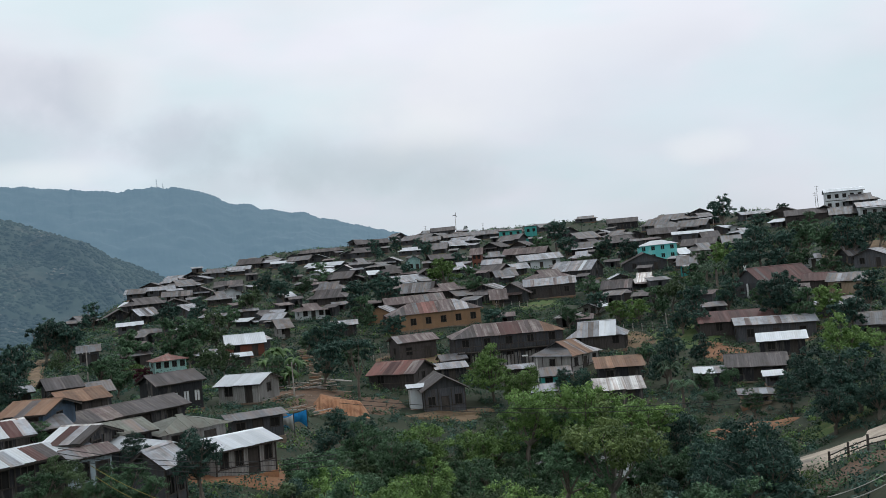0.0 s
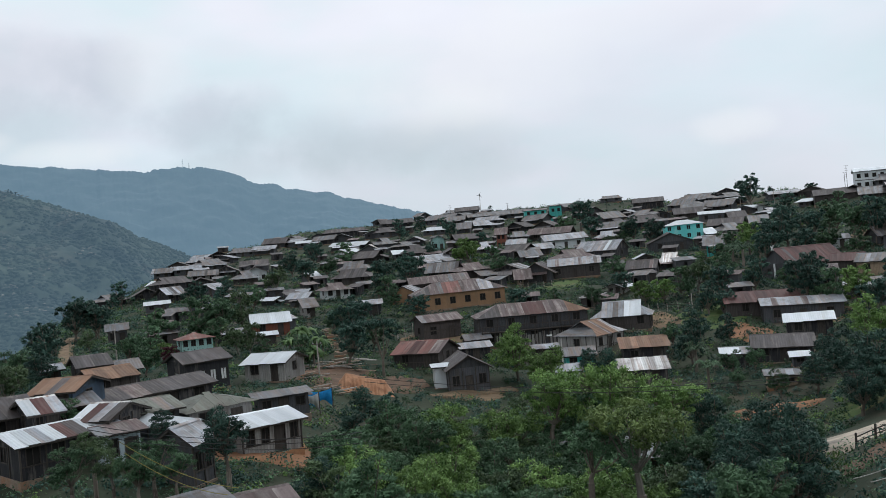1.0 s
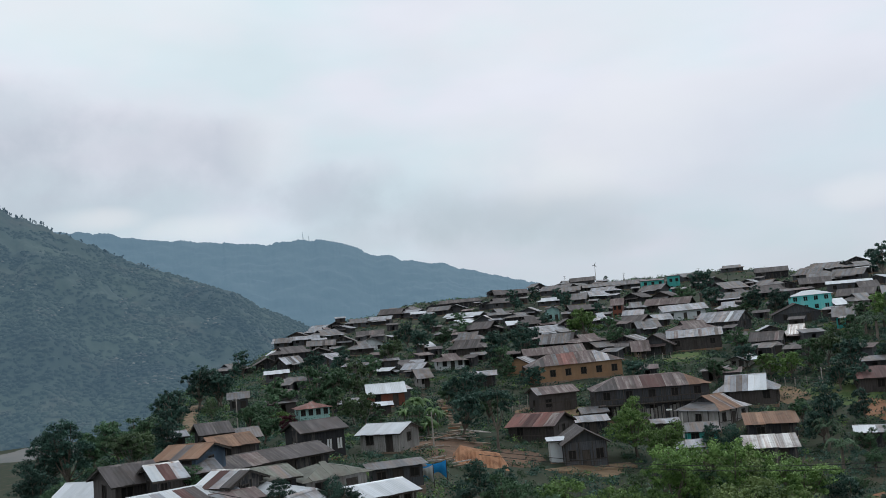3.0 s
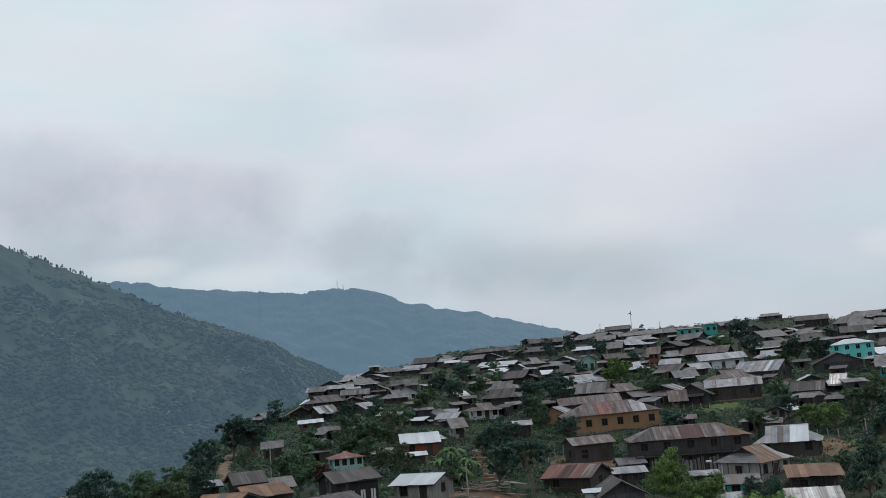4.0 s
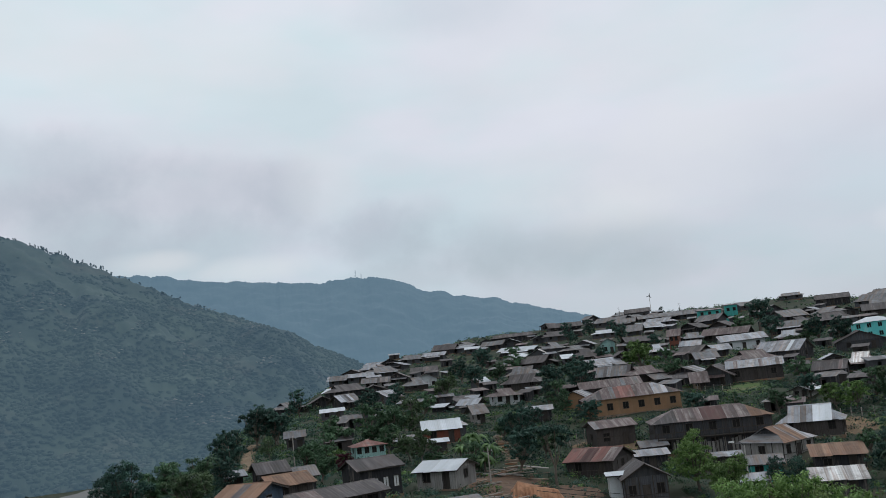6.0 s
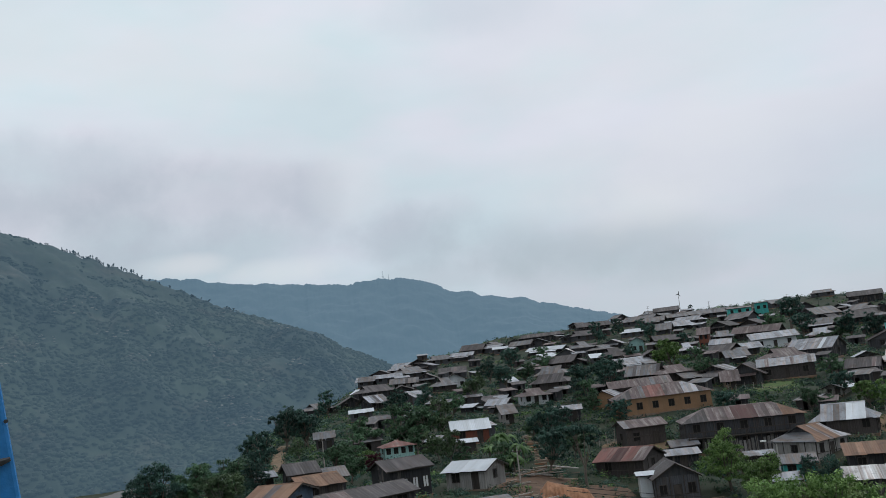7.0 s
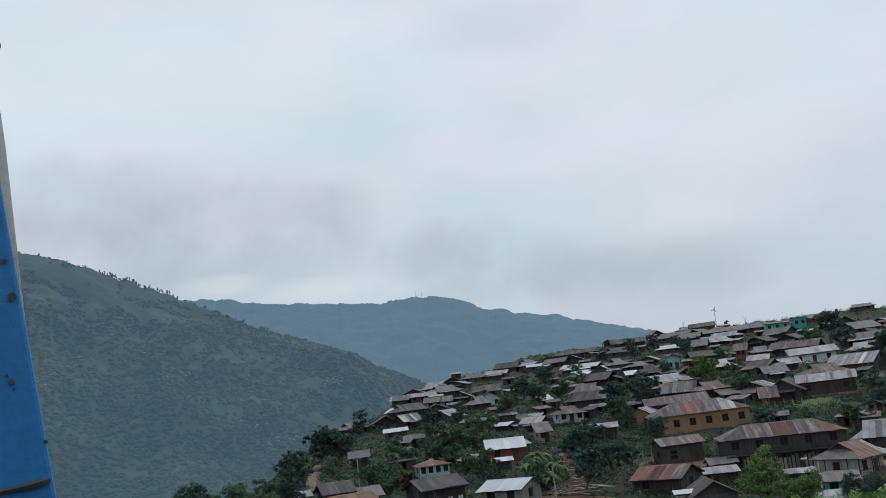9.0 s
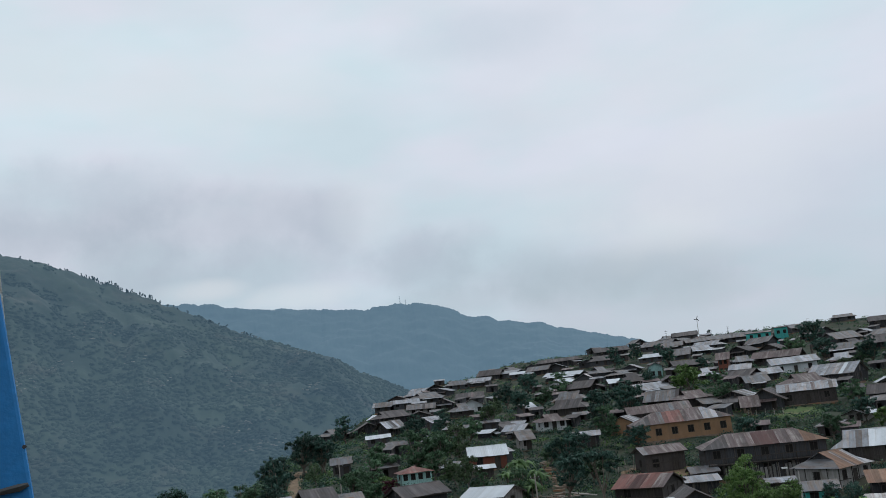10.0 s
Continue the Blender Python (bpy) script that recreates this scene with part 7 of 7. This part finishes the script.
    for i in range(nx):
        s.f += [(i * (ny + 1) + j, (i + 1) * (ny + 1) + j, (i + 1) * (ny + 1) + j + 1, i * (ny + 1) + j + 1) for j in range(ny)]
    return tagged(new("earth_bank", s.mesh("earth_bank", M["orange_earth"], True)), "freshly dug orange earth bank with a gullied face", "earth bank", kind="structure")


earth_bank(-12.9, 105.0, 8, 6.5, 6.0, 1.5)
timber_pile(-20.3, 122.8, 25, 18, 2.4, 2)
timber_pile(-18.1, 122.9, -10, 12, 2.0, 3)
timber_pile(-17.2, 102.1, 20, 12, 1.5, 4)


def hung_sheet(name, x, y, wide, tall, turn, material, label, seed):
    """A tarpaulin or cloth slung between two stakes, sagging in folds."""
    root = thing(name, pose(x, y, ground(x, y), 0, 0, turn), label, "tarpaulin" if name == "tarpaulin" else "cloth")
    s = Solid()
    n, m = 16, 10
    for i in range(n + 1):
        for j in range(m + 1):
            u, v = i / n, j / m
            sag = 0.25 * math.sin(math.pi * u) * (1 - v)
            s.v.append((wide * (u - 0.5), 0.12 * math.sin(u * 17 + seed) * v + 0.5 * v * v, tall * (1 - v * (0.75 + 0.2 * math.sin(u * 6 + seed))) - sag))
    for i in range(n):
        for j in range(m):
            a = i * (m + 1) + j
            s.f.append((a, a + 1, a + m + 2, a + m + 1))
    k = len(s.v)
    s.v += [(vx, vy + 0.012, vz) for vx, vy, vz in s.v]
    s.f += [tuple(k + t for t in reversed(f)) for f in s.f]
    part("sheet", s.mesh("sheet", M[material], True), None, root)
    for sx in (-1, 1):
        part("stake", Solid().tube([(sx * wide / 2, 0, -0.4), (sx * wide / 2, 0, tall + 0.1)], [0.05, 0.04], 6), M["timber"], root)
    return root


hung_sheet("tarpaulin", -16.1, 92.4, 2.5, 2.1, 20, "tarp", "bright blue tarpaulin slung between stakes", 1)
hung_sheet("tarpaulin", -35.6, 63.7, 3.2, 1.6, 15, "tarp", "blue tarpaulin stretched beside a dark plank house", 3)
hung_sheet("cloth", -16.0, 86.8, 1.5, 1.8, 10, "frame_white", "white cloth hung beside the blue tarpaulin", 2)


def pole(x, y, tall, lamp=False, label="", lean=0.0):
    root = thing("street_lamp" if lamp else "utility_pole", pose(x, y, ground(x, y), 0, lean, 0), label or "weathered grey utility pole", "street lamp" if lamp else "utility pole", "poles")
    part("shaft", Solid().tube([(0, 0, -0.6), (0, 0, tall)], [0.11, 0.075], 8), M["concrete" if lamp else "timber_pale"], root)
    if lamp:
        part("arm", Solid().tube([(0, 0, tall - 0.1), (-0.35, 0, tall + 0.35), (-1.2, 0, tall + 0.5)], [0.04, 0.035, 0.03], 6), M["iron"], root)
        part("lamp_head", Solid().box(-1.75, -0.14, tall + 0.42, -1.1, 0.14, tall + 0.58), M["frame_white"], root, "white lamp head")
    else:
        part("crossarm", Solid().box(-0.6, -0.05, tall - 0.5, 0.6, 0.05, tall - 0.38), M["timber"], root)
        for sx in (-0.5, 0, 0.5):
            part("insulator", Solid().tube([(sx, 0, tall - 0.38), (sx, 0, tall - 0.24)], [0.04, 0.03], 6), M["frame_white"], root)
    return root


pole(10.7, 116.0, 6.0, True, "tall grey street lamp with a white head")
pole(37.3, 151.5, 3.6, False, "pale leaning timber pole behind the fence", -2)
pole(-20.0, 115.8, 4.4)
pole(62.3, 160.9, 4.0)
pole(36.2, 153.3, 3.2)
pole(-11.3, 232.5, 5.0)
pole(-51.4, 130.5, 5.0)
pole(101.9, 306.0, 6.0)
pole(94.0, 316.6, 5.0)


def aerial(x, y, tall, label="thin iron aerial mast on the skyline"):
    root = thing("aerial", pose(x, y, ground(x, y)), label, "aerial", "aerials")
    part("mast", Solid().tube([(0, 0, -0.5), (0, 0, tall)], [0.09, 0.05], 6), M["iron"], root)
    for z, half in ((tall - 0.3, 0.7), (tall - 1.1, 0.55), (tall - 1.8, 0.4)):
        part("rung", Solid().box(-half, -0.03, z - 0.03, half, 0.03, z + 0.03), M["iron"], root)
    return root


aerial(123.6, 300.0, 9.0)
aerial(123.1, 300.5, 7.0)
aerial(-6.1, 397.5, 7.0)
aerial(18.2, 387.8, 6.0)
aerial(56.0, 364.5, 6.0)
aerial(46.8, 374.8, 6.5)
aerial(-66.6, 380.5, 5.0)
aerial(-84.2, 359.3, 4.0)


def wind_turbine(x, y, tall, blade):
    root = thing("wind_turbine", pose(x, y, ground(x, y)), "small grey three-bladed wind turbine on a slim mast", "wind turbine")
    part("mast", Solid().tube([(0, 0, -0.6), (0, 0, tall)], [0.16, 0.10], 8), M["concrete"], root)
    part("nacelle", Solid().tube([(0.0, -0.7, tall), (0, 0.9, tall + 0.1)], [0.24, 0.14], 8), M["iron"], root)
    part("tail_vane", Solid().box(-0.03, 0.8, tall - 0.3, 0.03, 1.7, tall + 0.6), M["iron"], root)
    hub = part("hub", Solid().tube([(0, -0.95, tall), (0, -0.7, tall)], [0.16, 0.22], 8), M["iron"], root)
    for a in (20, 140, 260):
        part("blade", Solid().prism([(-0.16, -0.86, 0.1), (0.20, -0.80, 0.1), (0.07, -0.84, blade), (-0.07, -0.86, blade)], (0, 0.05, 0)), M["iron"], hub, at=Matrix.Translation((0, 0, tall)) @ Matrix.Rotation(radians(a), 4, "Y"))
    return root


wind_turbine(7.4, 419.2, 8.2, 1.35)


def fence(points, gap, tall, label, wood="timber_pale"):
    """Rough posts with two rails, following the ground."""
    root = thing("fence", pose(0, 0, 0), label, "fence")
    rng = random.Random(len(points))
    spots = []
    for (x0, y0), (x1, y1) in zip(points[:-1], points[1:]):
        n = max(1, int(math.hypot(x1 - x0, y1 - y0) / gap))
        spots += [(x0 + (x1 - x0) * i / n, y0 + (y1 - y0) * i / n) for i in range(n)]
    spots.append(points[-1])
    for x, y in spots:
        z = ground(x, y)
        part("post", Solid().tube([(x, y, z - 0.4), (x + rng.uniform(-0.1, 0.1), y, z + tall * rng.uniform(0.9, 1.15))], [0.09, 0.075], 6), M[wood], root)
    for f in (0.45, 0.8):
        for (x0, y0), (x1, y1) in zip(spots[:-1], spots[1:]):
            part("rail", Solid().tube([(x0, y0 - 0.08, ground(x0, y0) + tall * f), (x1, y1 - 0.08, ground(x1, y1) + tall * f)], [0.04, 0.04], 5), M["timber"], root)
    return root


fence([(29.7, 156.5), (33.0, 157.8), (36.5, 156.3)], 1.5, 1.5, "rough pale timber fence beside the grass plot")
fence([(24.2, 60.8), (25.4, 57.6), (28.5, 55.8), (36, 53.5), (48, 50)], 1.25, 0.9, "row of dark stubby posts along the road edge", "timber")
fence([(10.3, 191.7), (16.5, 188.8)], 1.5, 1.4, "weathered timber fence below the grey house")
fence([(-12.4, 147.5), (-9.0, 151.5)], 1.4, 2.0, "tall rough stake fence beside the yard")


def cable(name, start, end, sag, radius, material, label):
    a, b = Vector(start), Vector(end)
    pts = [a.lerp(b, i / 24) - Vector((0, 0, sag * 4 * (i / 24) * (1 - i / 24))) for i in range(25)]
    return tagged(new(name, Solid().tube(pts, [radius] * 25, 5).mesh(name, M[material])), label, "cable", "overhead cables")


cable("overhead_cable", (-17.46, 40.39, -4.91), (-5.74, 43.62, -6.84), 0.5, 0.016, "wire", "thin black overhead cable strung across the slope")
cable("overhead_cable", (-17.47, 40.38, -5.13), (-5.76, 43.62, -7.06), 0.5, 0.016, "wire", "thin black overhead cable strung across the slope")
cable("overhead_cable", (-17.49, 40.38, -5.33), (-5.78, 43.62, -7.35), 0.5, 0.016, "wire", "thin black overhead cable strung across the slope")
cable("overhead_cable", (-13.36, 33.43, -4.49), (-9.44, 34.74, -6.87), 0.3, 0.013, "wire_yellow", "thin yellow overhead cable strung across the slope")
cable("overhead_cable", (-13.22, 33.49, -4.93), (-9.85, 34.63, -7.06), 0.3, 0.013, "wire_yellow", "thin yellow overhead cable strung across the slope")
cable("overhead_cable", (-7.37, 59.55, -6.40), (22.72, 55.53, -7.84), 0.9, 0.018, "wire", "thin black overhead cable strung across the slope")
cable("overhead_cable", (-7.40, 59.54, -6.68), (22.70, 55.54, -8.11), 0.9, 0.018, "wire", "thin black overhead cable strung across the slope")
cable("overhead_cable", (12.41, 31.65, -7.46), (15.19, 30.42, -5.84), 0.2, 0.016, "concrete", "pale grey overhead cable strung across the slope")
cable("overhead_cable", (12.89, 31.46, -7.57), (15.17, 30.43, -6.12), 0.2, 0.016, "concrete", "pale grey overhead cable strung across the slope")


# ---- the blue leaning board, cream pier and iron rod at the viewpoint ----
def bearing_point(bearing, height, r):
    b = radians(bearing)
    return Vector((r * math.sin(b), r * math.cos(b), EYE + r * math.tan(radians(height))))


def slab(name, right_low, right_high, wide, thick, material, parent):
    """A flat upright piece whose right-hand edge runs between two points; it goes back to the left."""
    side = Vector((-math.cos(radians(-40)), math.sin(radians(-40)), 0)) * wide
    away = Vector((math.sin(radians(-40)), math.cos(radians(-40)), 0)) * thick
    loop = [right_low, right_high, right_high + side, right_low + side]
    s = Solid().prism([tuple(p) for p in loop], tuple(away))
    ob = part(name, s, M[material], parent)
    mod = ob.modifiers.new("edge", "BEVEL")
    mod.width, mod.segments = 0.006, 2
    return ob


def viewpoint_gate():
    root = thing("gate_pier", pose(0, 0, 0), "blue painted leaning board against a cream masonry pier", "gate")
    low, high = bearing_point(-38.05, -7.0, 1.5), bearing_point(-41.9, 24.0, 1.5)
    grow_down = low + (low - high) * (low.z + 0.1) / (high.z - low.z)
    slab("board", grow_down, high, 0.6, 0.04, "blue_paint", root)
    edge = [bearing_point(b, h, 1.66) for b, h in ((-38.9, -5), (-39.25, 0.5), (-39.66, 6.3), (-40.30, 16.6), (-40.50, 18.6), (-40.66, 19.6))]
    edge[0].z = -0.15
    side = Vector((-math.cos(radians(-40)), math.sin(radians(-40)), 0)) * 0.5
    loop = edge + [edge[-1] + side, edge[0] + side]
    away = Vector((math.sin(radians(-40)), math.cos(radians(-40)), 0)) * 0.3
    part("pier", Solid().prism([tuple(p) for p in loop], tuple(away)), M["cream_paint"], root)
    rng = random.Random(8)
    chips = [(-40.63, 10.21, 0.0044), (-40.75, 10.18, 0.0028), (-40.34, 8.20, 0.0066), (-40.43, 8.02, 0.0039), (-41.19, 4.35, 0.0033), (-40.75, 3.79, 0.0028), (-40.56, 3.43, 0.0044), (-40.45, 3.04, 0.0022), (-41.28, 2.97, 0.0033), (-38.94, -0.09, 0.0033)]
    for b, h, size in chips:
        c = bearing_point(b, h, 1.497)
        u = Vector((math.cos(radians(-40)), -math.sin(radians(-40)), 0))
        loop = [c + u * size * rng.uniform(0.6, 1.2) * math.cos(a) + Vector((0, 0, size * rng.uniform(0.5, 1.1) * math.sin(a))) for a in [2 * math.pi * k / 9 for k in range(9)]]
        part("paint_chip", Solid().prism([tuple(p) for p in loop], (0.0015, -0.0015, 0)), M["iron"], root, "bare rusted spot in the paint")
    part("crack", Solid().tube([tuple(bearing_point(b, h, 1.494)) for b, h in ((-41.6, -2.5), (-40.4, -2.42), (-39.3, -2.3), (-38.8, -2.16))], [0.004, 0.0045, 0.006, 0.003], 5), M["iron"], root, "dark split in the board")
    rod = thing("iron_rod", pose(0, 0, 0), "short black iron rod jutting from the pier", "rod")
    a, b = bearing_point(-44.5, 22.1, 1.62), bearing_point(-40.33, 22.15, 1.62)
    part("bar", Solid().tube([tuple(a), tuple(b)], [0.0045, 0.0045], 8), M["iron"], rod)
    part("bracket", Solid().tube([tuple(a), (a.x, a.y, -0.1)], [0.02, 0.02], 8), M["iron"], rod)


viewpoint_gate()


# ---- far things across the valley ----
def lattice_tower(bearing, r, tall):
    z = far_crest(bearing) - 6
    x, y = r * math.sin(radians(bearing)), r * math.cos(radians(bearing))
    root = thing("radio_tower", pose(x, y, z), "lattice radio tower on the distant ridge, paled by painted haze", "radio tower", "radio towers")
    for sx, sy in ((-1, -1), (1, -1), (1, 1), (-1, 1)):
        part("leg", Solid().tube([(sx * 2.6, sy * 2.6, -3), (sx * 0.8, sy * 0.8, tall)], [0.3, 0.22], 4), M["haze_glow_iron"], root)
    for k in range(5):
        h = tall * (k + 0.5) / 5
        w = 2.6 - 1.8 * (k + 0.5) / 5
        part("brace", Solid().box(-w, -w, h - 0.25, w, w, h + 0.25), M["haze_glow_iron"], root)
    return root


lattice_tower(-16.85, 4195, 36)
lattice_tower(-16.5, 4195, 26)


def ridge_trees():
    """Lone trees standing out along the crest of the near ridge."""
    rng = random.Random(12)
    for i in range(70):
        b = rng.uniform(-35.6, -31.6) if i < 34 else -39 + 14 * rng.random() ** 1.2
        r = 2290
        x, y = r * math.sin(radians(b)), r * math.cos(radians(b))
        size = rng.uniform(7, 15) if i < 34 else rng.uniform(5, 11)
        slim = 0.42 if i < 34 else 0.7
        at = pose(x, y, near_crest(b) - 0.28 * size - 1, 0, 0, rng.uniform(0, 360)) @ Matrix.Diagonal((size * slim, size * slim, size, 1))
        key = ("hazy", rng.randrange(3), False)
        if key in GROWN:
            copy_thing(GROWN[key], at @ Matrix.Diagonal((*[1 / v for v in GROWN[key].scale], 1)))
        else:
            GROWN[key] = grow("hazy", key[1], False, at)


ridge_trees()


def clearings():
    """Pale terraces and bare scree showing between the trees of the near ridge, by bearing and height, with half widths in degrees."""
    verts, across, along = FACES["backdrop_near_ridge"]
    spots = [(-35.0, 6.0, 1.37, 0.50),
             (-26.9, 0.9, 0.45, 0.16),
             (-27.2, -0.3, 0.60, 0.20),
             (-25.6, -0.5, 0.25, 0.35),
             (-38.7, 3.7, 1.23, 0.87),
             (-30.1, 4.3, 0.50, 0.22),
             (-27.2, -0.4, 0.94, 0.36),
             (-26.6, -1.6, 1.98, 0.32),
             (-27.5, 2.3, 0.58, 0.79),
             (-33.4, 4.3, 1.08, 0.36),
             (-23.3, 3.7, 0.50, 0.18),
             (-22.4, 1.3, 0.79, 0.36),
             (-31.5, 2.8, 0.94, 0.36),
             (-25.1, 0.4, 0.65, 0.29),
             (-36.6, 4.2, 0.94, 0.29),
             (-26.4, 4.9, 0.94, 0.29)]
    grid = np.array(verts).reshape(across + 1, along + 1, 3)
    flat = grid.reshape(-1, 3)
    bearing = np.degrees(np.arctan2(flat[:, 0], flat[:, 1]))
    rise = np.degrees(np.arctan2(flat[:, 2] - EYE, np.hypot(flat[:, 0], flat[:, 1])))
    rng = np.random.RandomState(6)
    at = []
    for p, q, w, t in spots:
        near = flat[((bearing - p) / w) ** 2 + ((rise - q) / t) ** 2 < 1.2]
        for k in rng.permutation(len(near))[:max(3, int(len(near) * 0.16))]:
            at.append(near[k] + rng.uniform(-4, 4, 3) * (1, 1, 0) + (0, 0, 3.0))
    at = np.array(at)
    size = np.stack([rng.uniform(1.5, 5.5, len(at)), rng.uniform(1.5, 3.0, len(at)), rng.uniform(0.8, 2.2, len(at))], -1)
    domes("backdrop_clearing", at, size, rng, M["haze_glow_scree"], "pale rocks and bare terraces with painted haze on the hillside", "clearing")


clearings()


patch("backdrop_field", 1240 * math.sin(radians(-32.6)), 1240 * math.cos(radians(-32.6)), 60, 95, 20, "haze_glow_field", "tan fields with painted haze on the valley floor", 30, 1.5)


def crest_row():
    """Houses shoulder to shoulder along the skyline."""
    rng = random.Random(9)
    b = -17.5
    while b < 21:
        r = float(np.interp(b, [-19.8, -15.8, -11.8, 0.2, 10.4, 20.1], [325, 380, 430, 422, 412, 356])) - rng.uniform(2, 34)
        x, y = r * math.sin(radians(b)), r * math.cos(radians(b))
        w = rng.uniform(5.5, 9)
        b += math.degrees((w + rng.uniform(1.0, 3.5)) / r)
        if rng.random() < 0.45 or 3 < b < 6.5 or any(math.hypot(x - fx, y - fy) < 0.75 * (fr + 0.5 * w) for fx, fy, fr in FOOTPRINTS):
            continue
        roof = rng.choice(("tin_grey", "tin_brown", "tin_grey", "tin_pale", "tin_rust"))
        words = {"tin_grey": "weathered grey", "tin_brown": "brown rusted", "tin_rust": "rusty red-brown", "tin_pale": "pale"}
        house(x, y, ground(x, y) - 0.2, -b + rng.uniform(-40, 40), w, rng.uniform(5, 6.5), rng.uniform(1.8, 2.3), rng.uniform(18, 26), roof, rng.choice(("plank_dark", "plank_grey", "plank_brown")),
              rng.choice(("gable", "gable", "front")), windows=2, door=False, level=0, over=0.6, label="plank house with a %s tin roof on the skyline" % words[roof])


crest_row()


def small_huts():
    """Outbuildings squeezed in between the houses, facing down the slope."""
    rng = random.Random(21)
    made = 0
    words = {"tin_grey": "grey", "tin_brown": "brown", "tin_rust": "rusty", "tin_pale": "pale"}
    while made < 125:
        r, b = rng.uniform(150, 410), rng.uniform(-19, 24)
        x, y = r * math.sin(radians(b)), r * math.cos(radians(b))
        w, d = rng.uniform(2.4, 4.6), rng.uniform(2.2, 3.4)
        if (b > 17 and r > 200) or any(math.hypot(x - fx, y - fy) < fr * 0.72 + 0.45 * w for fx, fy, fr in FOOTPRINTS):
            continue
        roof = rng.choice(("tin_grey", "tin_brown", "tin_rust", "tin_pale", "tin_grey", "tin_brown"))
        wall = rng.choice(("plank_dark", "plank_brown", "plank_grey"))
        hut(x, y, -b + rng.uniform(-30, 30), w, d, rng.uniform(1.7, 2.2), roof, wall, "small plank hut with a %s sheet roof" % words[roof])
        made += 1


small_huts()


def thicket():
    """The closed belt of young trees in the fold below the village."""
    rng = random.Random(31)
    spots = []
    tries = 0
    while len(spots) < 85 and tries < 6000:
        tries += 1
        b, r = rng.uniform(-9.5, 21.5), rng.uniform(46, 97)
        x, y = r * math.sin(radians(b)), r * math.cos(radians(b))
        if b > 11.5 and r > 78 or b > 15 and r > 72 or b > 18 or b < -1.5 and r > 70 or b < 2 and r > 84:
            continue
        if any(math.hypot(x - a, y - c) < 3.3 for a, c in spots) or any(math.hypot(x - fx, y - fy) < fr + 1.2 for fx, fy, fr in FOOTPRINTS):
            continue
        spots.append((x, y))
        kind = rng.choice(("bright", "mid", "mid", "olive") if b < 11 else ("dark", "dark", "mid"))
        tree(x, y, rng.uniform(3.6, 5.6), kind)


thicket()


def undergrowth():
    """Shrubs and rank grass between the houses, by stretches of the slope."""
    rng = random.Random(77)
    cell = collections.defaultdict(list)
    for fx, fy, fr in FOOTPRINTS:
        for i in range(int((fx - fr) // 10), int((fx + fr) // 10) + 1):
            for j in range(int((fy - fr) // 10), int((fy + fr) // 10) + 1):
                cell[i, j].append((fx, fy, fr))
    bands = [(30, 75, 1500, 1.3, 70, 0.11), (75, 125, 2600, 1.4, 64, 0.14), (125, 200, 6000, 1.7, 40, 0.20), (200, 310, 7500, 2.0, 28, 0.28), (310, 470, 3600, 2.1, 20, 0.38)]
    for lo, hi, count, size, leaves, blade in bands:
        for tone in ("dark", "mid", "bright"):
            s = Solid()
            share = {"dark": 0.55, "mid": 0.35, "bright": 0.10}[tone]
            for _ in range(int(count * share)):
                r = math.sqrt(rng.uniform(lo * lo, hi * hi))
                b = radians(rng.uniform(-42, 31))
                x, y = r * math.sin(b), r * math.cos(b)
                if any((x - fx) ** 2 + (y - fy) ** 2 < 0.72 * fr * fr for fx, fy, fr in cell[int(x // 10), int(y // 10)]):
                    continue
                k = size * rng.uniform(0.4, 0.95)
                scatter_leaves(s, (x, y, ground(x, y) + 0.22 * k), (k, k, k * 0.62), leaves, blade, rng, 0.9, lo > 70)
            if s.f:
                tagged(new("undergrowth", s.mesh("undergrowth", LEAF[tone])), "thick green undergrowth covering the slope between houses", "undergrowth", kind="stuff")


undergrowth()
